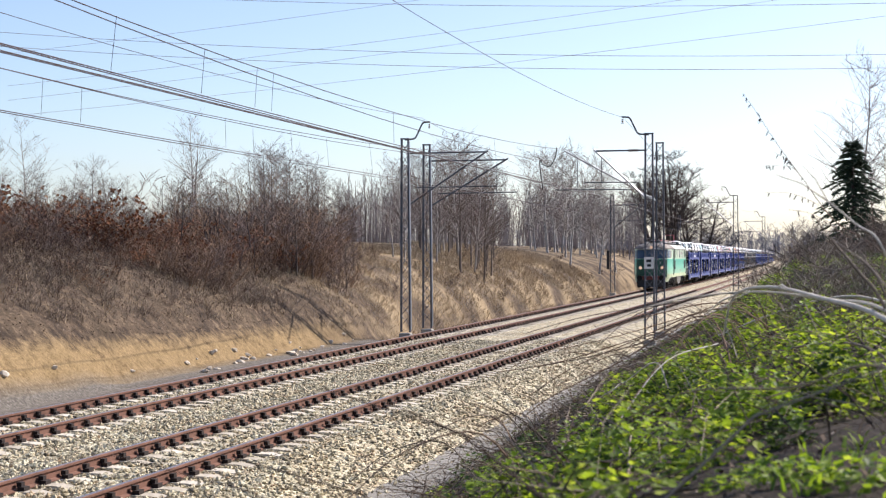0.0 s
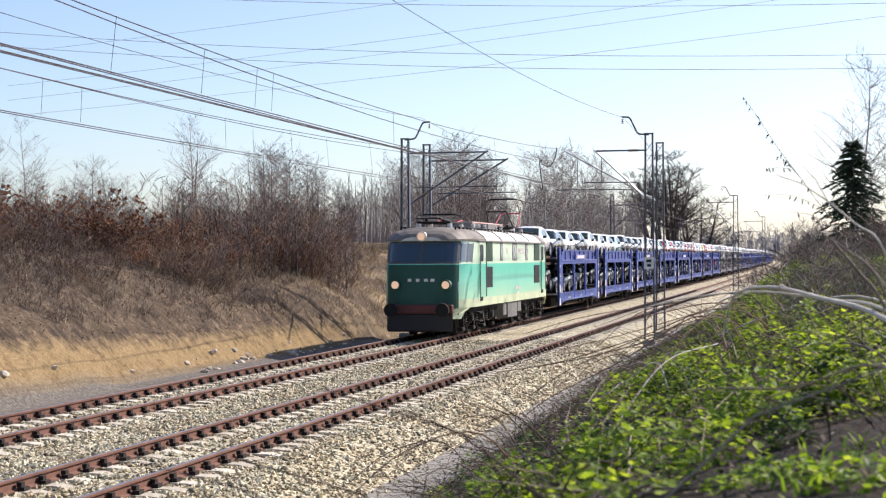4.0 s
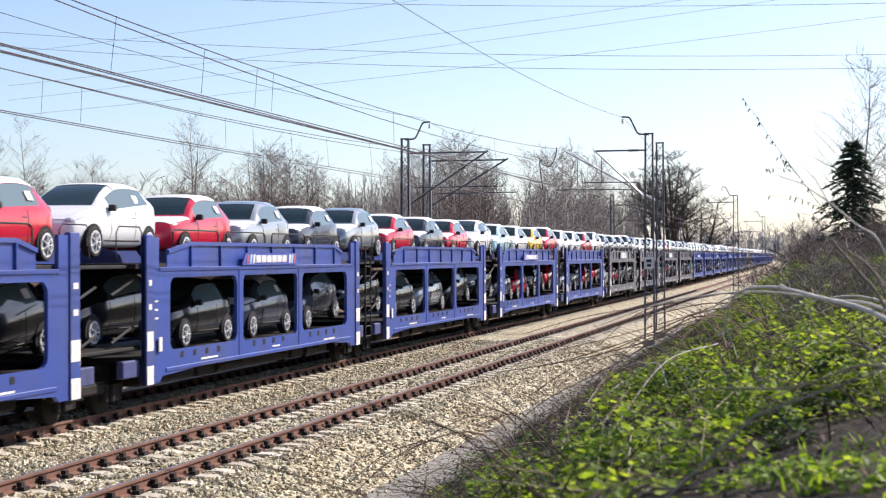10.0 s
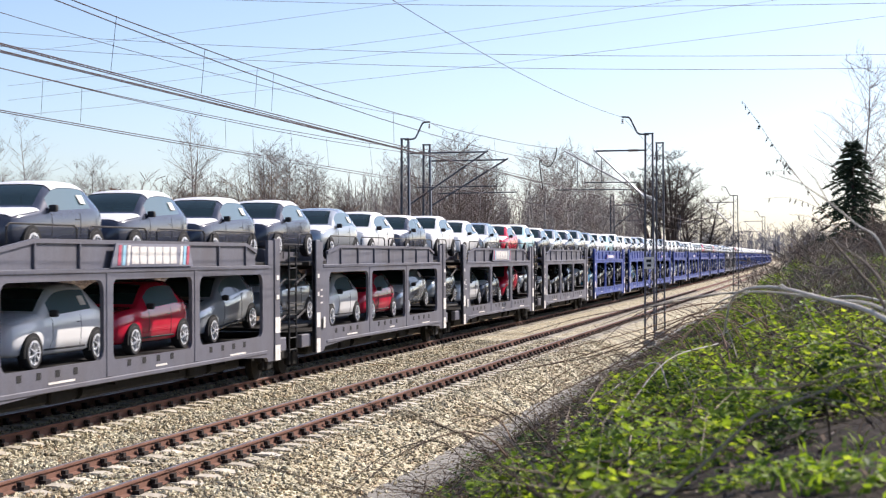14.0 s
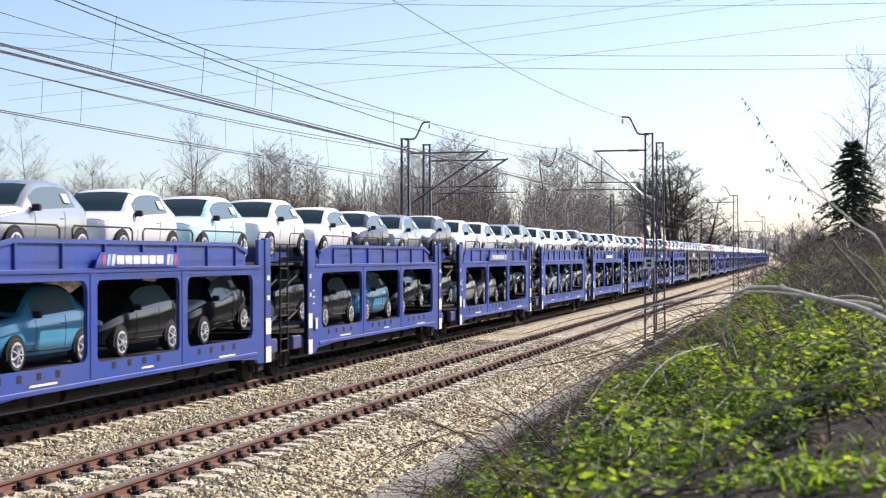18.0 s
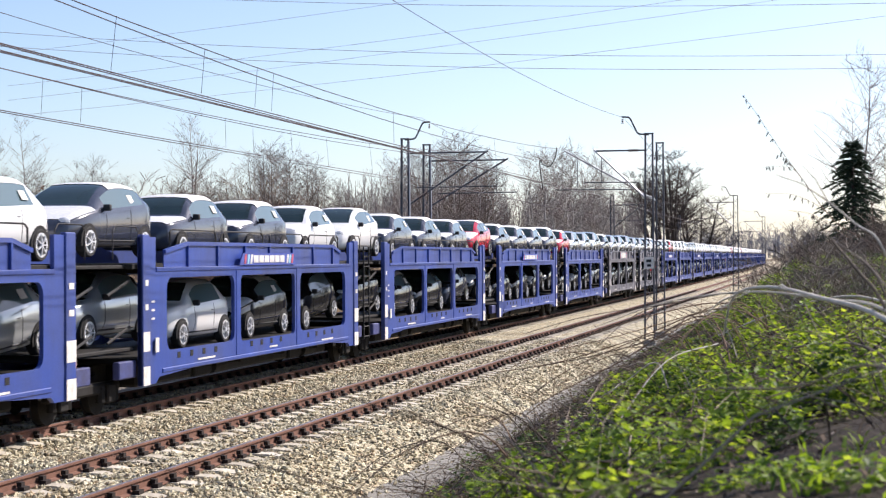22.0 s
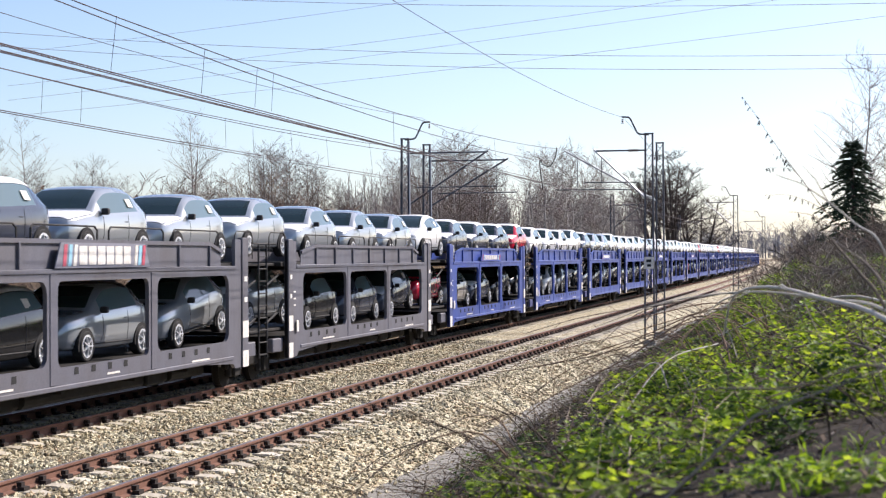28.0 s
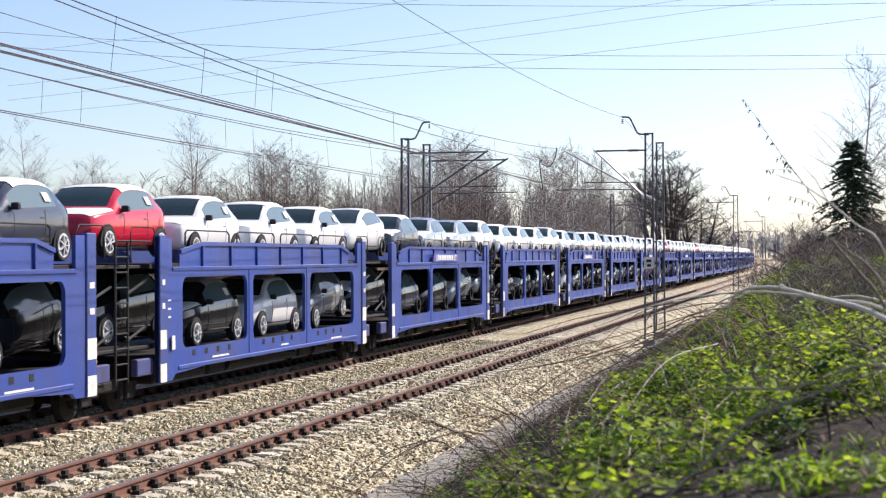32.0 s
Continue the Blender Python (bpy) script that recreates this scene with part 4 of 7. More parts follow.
def car_parts(kind):
    if kind in CAR_PARTS:
        return CAR_PARTS[kind]
    shape = RETRO if kind == "retro" else PLAIN
    verts, g = car_shell(shape)
    body = submesh("body", verts, g["body"] + g["bonnet"] + g["roof"])
    trim = []
    for yy, z1 in ((-0.47, 0.80), (0.56, 0.84)):
        w, zb, belt = spline(shape["wide"], yy), spline(shape["bottom"], yy), spline(shape["belt"], yy)
        trim.append([(w * k, yy - (0.10 if yy < 0 and q < 0.2 else 0.0), zb + (belt - zb) * q, 0.0065) for k, q in ((0.955, 0.1), (0.99, 0.42), (1.0, 0.72), (0.975, 0.97))])
    w = spline(shape["wide"], 0.0)
    trim.append([(spline(shape["wide"], y) * 0.962, y, 0.29, 0.018) for y in (-0.75, 0.0, 0.75)])
    trim.append([(spline(shape["wide"], y) * 0.998, y, 0.70, 0.008) for y in (0.38, 0.50)])
    trim.append([(x, -1.768 + abs(x) * 0.06, 0.34, 0.045) for x in (-0.42, 0.0, 0.42)])
    trim.append([(x, -1.775 + abs(x) * 0.05, 0.50, 0.012) for x in (-0.36, 0.0, 0.36)])
    seams = tubes(trim, 4)
    n_body = len(body.polygons)
    old = ([tuple(v.co) for v in body.vertices], [tuple(p.vertices) for p in body.polygons])
    body = mesh_from("body", *join_lists(old, seams), True)
    body.polygons.foreach_set("material_index", [0] * n_body + [1] * (len(body.polygons) - n_body))
    P = {"body": body}
    for key, nm in (("screen", "windscreen"), ("back", "rear_window"), ("left", "side_window"), ("right", "side_window")):
        P[key] = submesh(nm, verts, g[key])
        P[key].materials.append(SIDE_GLASS if nm == "side_window" else CAR_GLASS)
    P["film"] = submesh("bonnet_film", verts, g["bonnet"], 0.009)
    P["film"].materials.append(FILM)
    P["roof_film"] = submesh("roof_film", verts, g["roof"], 0.009)
    P["roof_film"].materials.append(FILM)
    P["tyre"], P["rim"] = wheel_mesh("tyre", 0.265, 0.18, False), wheel_mesh("rim", 0.265, 0.18, True)
    bm = bmesh.new()
    for k in range(13):
        a = math.pi * k / 12 * 1.16 - 0.25
        b = math.pi * (k + 1) / 12 * 1.16 - 0.25
        if k < 12:
            vs = [bm.verts.new((x, q * math.cos(c), q * math.sin(c))) for x, q, c in ((0.0, 0.0, a), (0.0, 0.315, a), (0.0, 0.315, b))]
            bm.faces.new(vs)
    bmesh.ops.remove_doubles(bm, verts=bm.verts, dist=1e-4)
    ext = bmesh.ops.extrude_face_region(bm, geom=bm.faces[:])
    for v in ext["geom"]:
        if isinstance(v, bmesh.types.BMVert):
            v.co.x -= 0.12
    P["arch"] = bpy.data.meshes.new("wheel_arch")
    bmesh.ops.recalc_face_normals(bm, faces=bm.faces)
    bm.to_mesh(P["arch"])
    bm.free()
    P["arch"].materials.append(ARCH)
    bm = bmesh.new()
    box(bm, -0.01, 0.13, -0.05, 0.05, -0.055, 0.06, 0.03, 2)
    P["mirror"] = bpy.data.meshes.new("mirror")
    bm.to_mesh(P["mirror"])
    bm.free()
    P["mirror"].materials.append(BLACK)
    bm = bmesh.new()
    bmesh.ops.create_uvsphere(bm, u_segments=10, v_segments=6, radius=0.1, matrix=Matrix.Diagonal((1, 0.5, 1, 1)) if kind == "retro" else Matrix.Diagonal((1.2, 0.9, 0.9, 1)))
    P["headlight"] = bpy.data.meshes.new("headlight")
    bm.to_mesh(P["headlight"])
    bm.free()
    P["headlight"].materials.append(LAMP_CLEAR)
    bm = bmesh.new()
    box(bm, -0.10, 0.10, -0.006, 0.006, -0.085, 0.085)
    P["paper"] = bpy.data.meshes.new("paper_note")
    bm.to_mesh(P["paper"])
    bm.free()
    P["paper"].materials.append(WHITE_MARK)
    P["bodies"] = {}
    CAR_PARTS[kind] = P
    return P


CAR_TEMPLATES = {}


def make_car(kind, colour, film, far=False):
    P = car_parts(kind)
    if colour not in P["bodies"]:
        me = P["body"].copy()
        me.materials.append(PAINTS[colour])
        me.materials.append(BLACK)
        P["bodies"][colour] = me
    car = empty("car")
    style = "retro hatchback" if kind == "retro" else "small hatchback"
    tagged(car, "new %s %s %s" % (COLOUR_WORDS[colour], style, "with white film on its bonnet" if film else "standing on the lower deck"), "car", "new cars on the train")

    def add(name, me, m=None, parent=car):
        o = new(name, me)
        o.parent = parent
        if m:
            o.matrix_basis = m
        return o

    add("body", P["bodies"][colour])
    add("windscreen", P["screen"])
    add("side_window", P["right"])
    if film:
        add("bonnet_film", P["film"])["label"] = "white protective film on the bonnet"
        # thin white layer just above the roof panel, left off silver cars
        if colour != "silver":
            add("roof_film", P["roof_film"])["label"] = "white layer over the roof"
    for y in (-1.14, 1.16):
        t = add("tyre", P["tyre"], pose(0.745, y, 0.265))
        if not far:
            add("rim", P["rim"], parent=t)
            add("wheel_arch", P["arch"], pose(0.815, y, 0.265))
    if far:
        return car
    add("rear_window", P["back"])
    add("side_window", P["left"])
    add("mirror", P["mirror"], pose(0.79, -0.50, 0.86))
    if film:
        add("mirror", P["mirror"], pose(-0.79, -0.50, 0.86, 0, 0, 180))
    for s in (-1, 1):
        add("headlight", P["headlight"], pose(s * 0.56, -1.63 if kind == "retro" else -1.58, 0.585))
    if film:
        add("paper_note", P["paper"], pose(0.712, 0.76, 1.045, -28, 0, 90))["label"] = "white paper note in the side window"
    return car


def whole_car(kind, colour, film):
    """A car that stays far off: its shell, panes and tyres in one mesh."""
    P = car_parts(kind)
    bm = bmesh.new()
    for key, at in [("body", None), ("screen", None), ("right", None)] + ([("film", None), ("roof_film", None)] if film else []) + [("tyre", (0.745, -1.14, 0.265)), ("tyre", (0.745, 1.16, 0.265))]:
        k = len(bm.faces)
        me = P[key].copy()
        if at:
            me.transform(Matrix.Translation(at))
        bm.from_mesh(me)
        bpy.data.meshes.remove(me)
        bm.faces.ensure_lookup_table()
        for f in bm.faces[k:]:
            f.material_index = {"body": f.material_index, "screen": 2, "right": 3, "film": 4, "roof_film": 4, "tyre": 1}[key]
    me = bpy.data.meshes.new("car")
    bm.to_mesh(me)
    bm.free()
    for m in (PAINTS[colour], BLACK, CAR_GLASS, SIDE_GLASS, FILM):
        me.materials.append(m)
    return tagged(new("car", me), "new %s %s far along the train" % (COLOUR_WORDS[colour], "retro hatchback" if kind == "retro" else "small hatchback"), "car", "new cars on the train")


# ---- car transporter wagons ----
LOW_DECK, TOP_DECK = 0.93, 2.58


def make_wagon(colour_name, paint_mat, signed, far=False):
    w = empty("car_transporter")
    tagged(w, "%s double-deck railway car transporter%s" % (colour_name, " with a white name board" if signed else ""), "railway wagon", "train of car transporters")
    # side walls with three rounded openings each
    outline = [(0.0, 0.47), (0.62, 0.47), (0.78, 0.58), (3.0, 0.66), (10.6, 0.66), (12.6, 0.56), (12.72, 0.47), (13.41, 0.47), (13.41, 3.05), (12.72, 3.05), (12.72, 2.50), (0.62, 2.50), (0.62, 3.05), (0.0, 3.05)]
    holes = [rounded(1.12, 4.58, 1.02, 2.33, 0.2), rounded(4.94, 8.42, 0.99, 2.33, 0.14), rounded(8.80, 12.36, 1.02, 2.33, 0.2)]
    for s in (-1, 1):
        bm = plate(outline, holes, 0.07)
        bmesh.ops.translate(bm, verts=bm.verts, vec=(s * 1.445, 0, 0))
        wall = part("side_wall", bm, paint_mat, w)
        bm = bmesh.new()
        box(bm, s * 1.41, s * 1.50, 0.62, 12.72, 2.44, 2.52, 0.012)
        part("top_beam", bm, paint_mat, wall)
        bm = bmesh.new()
        box(bm, s * 1.41, s * 1.50, 0.9, 12.6, 0.64, 0.72, 0.012)
        part("sill", bm, paint_mat, wall)
        # upper parapet: thin sheet with ribs
        par = [(1.15, 2.52), (12.1, 2.52), (12.1, 2.80), (11.45, 2.95), (2.25, 2.95), (1.15, 2.80)]
        bm = plate(par, [], 0.02)
        bmesh.ops.translate(bm, verts=bm.verts, vec=(s * 1.40, 0, 0))
        para = part("parapet", bm, paint_mat, w)
        bm = bmesh.new()
        for a, b in zip(par[2:], par[3:]):
            bar(bm, (s * 1.42, *a), (s * 1.42, *b), 0.06, 0.07)
        part("parapet_rail", bm, paint_mat, para)
        rib = None
        if far and s > 0:
            bm = bmesh.new()
            for i in range(7):
                box(bm, 1.405, 1.455, 2.22 + i * 1.533, 2.28 + i * 1.533, 2.52, 2.93)
            part("rib_row", bm, paint_mat, para)["kind"] = "stuff"
        for i in range(7 if s > 0 and not far else 0):
            y = 2.25 + i * 1.533
            if rib is None:
                bm = bmesh.new()
                box(bm, s * 1.405, s * 1.455, -0.03, 0.03, 2.52, 2.93, 0.006)
                rib = part("rib", bm, paint_mat, para)
                rib.matrix_basis = pose(0, y, 0)
            else:
                again(rib, pose(0, y, 0))
        # end posts: box sections proud of the wall
        for a, b in ((0.0, 0.30), (13.06, 13.41)):
            bm = bmesh.new()
            box(bm, s * 1.40, s * 1.51, a, b, 0.46, 3.09, 0.015)
            post = part("end_post", bm, paint_mat, w)
            for z0, z1, mat in ((1.06, 1.40, WHITE_MARK), (0.47, 0.80, WHITE_MARK))[:2 if s > 0 else 0]:
                bm = bmesh.new()
                box(bm, s * 1.512, s * 1.517, a + 0.01, b - 0.01, z0, z1)
                part("stripe", bm, mat, post, "worn white reflective stripe")
            for z in (1.78, 2.2)[:2 if s > 0 and not far else 0]:
                bm = bmesh.new()
                box(bm, s * 1.512, s * 1.52, a + 0.09, b - 0.09, z, z + 0.10)
                part("tag", bm, WHITE_MARK, post, "small white tag")
        for y in (4.76, 8.61):
            bm = bmesh.new()
            box(bm, s * 1.40, s * 1.495, y - 0.11, y + 0.11, 0.72, 2.46, 0.02)
            part("mid_post", bm, paint_mat, w)
        if s > 0 and not far:
            bm = bmesh.new()
            for y0 in (1.6, 5.5, 9.3):
                for i in range(4):
                    box(bm, 1.483, 1.487, y0 + i * 0.62, y0 + i * 0.62 + 0.14, 0.86, 0.97)
            part("slot_row", bm, ARCH, wall, "row of dark lashing slots")["kind"] = "stuff"
            bm = bmesh.new()
            for y0, ww, z in ((2.6, 0.9, 0.76), (6.7, 0.5, 0.77), (10.4, 0.9, 0.73), (0.42, 0.14, 1.9), (0.42, 0.14, 1.75), (0.42, 0.14, 1.6)):
                box(bm, 1.484, 1.488, y0, y0 + ww, z, z + 0.035)
            part("lettering", bm, WHITE_MARK, wall, "small unreadable white lettering")["kind"] = "stuff"
            bm = bmesh.new()
            box(bm, 1.512, 1.53, 0.50, 0.66, 1.02, 1.28, 0.01)
            part("plate_box", bm, WHITE_MARK, wall, "small white plate")
    if signed:
        high = 2.78 if paint_mat is BLUE else 2.93
        bm = plate([(4.75, 2.53), (8.35, 2.53), (8.15, high), (4.95, high)], [], 0.02)
        bmesh.ops.translate(bm, verts=bm.verts, vec=(1.52, 0, 0))
        sign = part("name_board", bm, SIGN_BLUE if paint_mat is BLUE else SIGN_GREY, w, "name board with white block marks and slanted stripes")
        for i in range(6):
            bm = bmesh.new()
            box(bm, 1.531, 1.536, 5.58 + i * 0.335, 5.58 + i * 0.335 + 0.28, 2.58, high - 0.05)
            part("block_mark", bm, WHITE_MARK, sign)
        for y0, mat in ((5.0, SIGN_RED), (5.18, SIGN_PALE), (5.36, WHITE_MARK), (7.68, WHITE_MARK), (7.84, SIGN_PALE), (8.0, SIGN_RED)):
            bm = plate([(y0, 2.56), (y0 + 0.11, 2.56), (y0 + 0.17, high - 0.03), (y0 + 0.06, high - 0.03)], [], 0.006)
            bmesh.ops.translate(bm, verts=bm.verts, vec=(1.533, 0, 0))
            part("stripe", bm, mat, sign)
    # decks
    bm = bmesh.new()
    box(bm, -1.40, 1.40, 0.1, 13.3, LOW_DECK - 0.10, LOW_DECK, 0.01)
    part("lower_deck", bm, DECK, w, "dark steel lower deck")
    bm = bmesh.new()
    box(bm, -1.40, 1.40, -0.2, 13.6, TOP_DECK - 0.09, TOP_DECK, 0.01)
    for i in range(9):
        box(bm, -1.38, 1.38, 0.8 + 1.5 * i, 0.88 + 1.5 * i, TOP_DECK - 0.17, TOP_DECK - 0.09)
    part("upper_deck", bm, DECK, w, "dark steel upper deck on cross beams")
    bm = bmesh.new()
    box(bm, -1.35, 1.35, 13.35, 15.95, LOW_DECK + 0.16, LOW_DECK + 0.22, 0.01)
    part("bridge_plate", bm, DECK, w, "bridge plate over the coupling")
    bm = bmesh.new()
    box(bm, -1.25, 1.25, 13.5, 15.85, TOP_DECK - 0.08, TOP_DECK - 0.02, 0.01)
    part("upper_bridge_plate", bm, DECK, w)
    # open platform at the coupling, in frame blue
    for s in (-1, 1):
        for y0, y1 in ((13.41, 14.2), (15.3, 16.0)):
            bm = bmesh.new()
            box(bm, s * 1.25, s * 1.38, y0, y1, 0.62, 0.92, 0.02)
            part("buffer_beam", bm, BLUE_IN if paint_mat is BLUE else GREY, w)
        # stirrup rails round the top deck ends
        for y0 in (12.9, 15.0):
            p = [(s * 1.40, y0 + a, b, 0.012) for a, b in ((0, 2.66), (0, 3.12), (0.12, 3.22), (0.95, 3.22), (1.05, 3.12), (1.05, 2.66))]
            v, f = tubes([p], 6)
            mesh_object("end_rail", mesh_from("end_rail", v, f, True), BLACK, w, "black tubular end rail")
    if signed:
        bm = bmesh.new()
        for y in (14.45, 14.95):
            rod(bm, (1.36, y, 0.55), (1.36, y, 2.95), 0.022, sides=6)
        for i in range(9):
            rod(bm, (1.36, 14.45, 0.62 + 0.26 * i), (1.36, 14.95, 0.62 + 0.26 * i), 0.015, sides=5)
        part("ladder", bm, BLACK, w, "black steel access ladder")
    for y0, y1, z in ((13.5, 14.4, 1.95), (15.0, 15.9, 2.05)):
        for d in (0.0, 0.8):
            bm = bmesh.new()
            rod(bm, (1.3, y0, z - d), (1.3, y1, z + 0.25 - d), 0.026, sides=6)
            part("brace", bm, BLACK, w)
    bm = bmesh.new()
    for i in range(4):
        y0 = 1.5 + i * 2.75
        p = [(y0, 2.9), (y0, 3.14), (y0 + 0.08, 3.2), (y0 + 2.2, 3.2), (y0 + 2.3, 3.14), (y0 + 2.3, 2.9)]
        for a, b in zip(p, p[1:]):
            rod(bm, (1.38, *a), (1.38, *b), 0.017, sides=5)
    part("guard_wire", bm, BLACK, w, "thin dark guard rail above the parapet")
    # running gear below, its deep shade put into the near-black colour
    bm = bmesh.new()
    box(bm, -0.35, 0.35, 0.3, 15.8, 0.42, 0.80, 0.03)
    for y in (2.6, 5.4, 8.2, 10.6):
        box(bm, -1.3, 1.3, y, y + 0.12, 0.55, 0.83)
    part("underframe", bm, DARK, w, "grimy underframe, blackened for the shade below")
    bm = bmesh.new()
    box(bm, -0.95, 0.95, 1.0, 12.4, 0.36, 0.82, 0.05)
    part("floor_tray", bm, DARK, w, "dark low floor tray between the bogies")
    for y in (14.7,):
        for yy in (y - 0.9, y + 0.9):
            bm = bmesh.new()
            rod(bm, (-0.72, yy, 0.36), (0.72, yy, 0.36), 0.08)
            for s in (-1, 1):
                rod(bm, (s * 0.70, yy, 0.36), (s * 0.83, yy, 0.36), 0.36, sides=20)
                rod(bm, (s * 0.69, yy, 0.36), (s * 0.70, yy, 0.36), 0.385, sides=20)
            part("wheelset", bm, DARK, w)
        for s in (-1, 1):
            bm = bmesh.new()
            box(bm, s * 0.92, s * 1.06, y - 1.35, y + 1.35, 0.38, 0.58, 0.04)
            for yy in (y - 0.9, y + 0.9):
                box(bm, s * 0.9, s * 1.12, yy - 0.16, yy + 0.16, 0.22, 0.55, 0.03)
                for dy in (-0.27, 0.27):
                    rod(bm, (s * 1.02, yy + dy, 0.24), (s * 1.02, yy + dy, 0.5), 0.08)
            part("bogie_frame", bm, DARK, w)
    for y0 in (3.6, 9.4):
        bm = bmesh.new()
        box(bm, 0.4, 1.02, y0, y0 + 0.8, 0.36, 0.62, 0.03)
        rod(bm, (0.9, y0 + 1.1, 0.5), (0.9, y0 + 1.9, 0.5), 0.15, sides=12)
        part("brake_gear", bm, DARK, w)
    bm = bmesh.new()
    rod(bm, (1.28, 13.55, 1.0), (1.40, 13.55, 1.0), 0.10, sides=12)
    part("end_lamp", bm, PINK_MARK, w, "faded round red and white marker")
    return w


# colours of the cars, front to rear: one over the coupling, then three over the side walls; capitals mark the plainer hatchback
UPPER = ["wgwg", "wwwm", "gggw", "Wwmr", "Wrsg", "srgr", "Wmwy", "rwwr", "Wggg", "gswg", "wwsr", "mgsg", "sswm", "wwgs", "Gwws", "swww", "Gggw", "Wggg", "Rggg", "grss", "sgss", "ssss", "Wggg",
         "rwww", "Wgss", "wwww", "Wwsw", "wsww", "Wwww", "wwsr", "wwww", "Wsww", "rwww", "Wwsw", "wwww", "wgww", "Wwwr", "wwws", "wgww", "Wwsw", "swww", "wwrw"]
LOWER = ["kgsg", "kksg", "kgks", "sgsk", "kkgg", "kksk", "kgrk", "rsgr", "rwrs", "swrs", "swgr", "skkg", "kbkk", "kkbk", "kddk", "kgws", "swkk", "kkkg", "kkkk", "kkkk", "sKss", "skgg", "rdgk",
         "kkws", "kgks", "skkg", "kwsk", "ksgk", "kkgr", "gskk", "kswk", "kgks", "skgk", "kksw", "gkkg", "ksks", "wkgk", "kskk", "ksgk", "kkws", "gkks", "skkg"]
LETTER = {"w": "white", "s": "silver", "g": "grey", "k": "black", "r": "red", "m": "mint", "b": "blue", "y": "yellow", "d": "sand"}
GREY_UNITS = {8, 9, 10, 11, 20, 21}
SLOTS = [0.5, 4.6, 8.5, 12.45]
WAGONS, CARS = [], []


def build_train():
    rng = random.Random(11)
    masters = {}
    for k in range(UNITS):
        key = (k in GREY_UNITS, k % 2 == 0, k > 23)
        if key not in masters:
            masters[key] = make_wagon("weathered grey" if key[0] else "violet-blue", GREY if key[0] else BLUE, key[1], key[2])
            w = masters[key]
        else:
            w = copy_thing(masters[key], pose(0, 0, 0))
        WAGONS.append((w, FIRST + PITCH * k))
        for deck, row in ((0, LOWER[k]), (1, UPPER[k])):
            for i, ch in enumerate(row):
                kind = "plain" if ch.isupper() or (deck == 0 and ch == "k" and i % 2 == 0) else "retro"
                ck = (kind, LETTER[ch.lower()], deck == 1 or (k + i) % 3 == 0, (k > 23) + (k > 27))
                if ck not in CAR_TEMPLATES:
                    CAR_TEMPLATES[ck] = car = whole_car(*ck[:3]) if ck[3] == 2 else make_car(*ck)
                else:
                    car = copy_thing(CAR_TEMPLATES[ck], pose(0, 0, 0))
                y = SLOTS[i] + rng.uniform(-0.06, 0.06)
                tilt, z = 0.0, (LOW_DECK, TOP_DECK)[deck]
                if deck == 0 and i == 3:
                    tilt, z = 4.5, z + 0.10
                elif deck == 0 and i == 0:
                    z += 0.22
                elif deck == 1:
                    z += 0.12 if i == 0 else 0.05
                CARS.append((car, FIRST + PITCH * k + y, z, tilt))


# ---- locomotive ----
LOCO = []


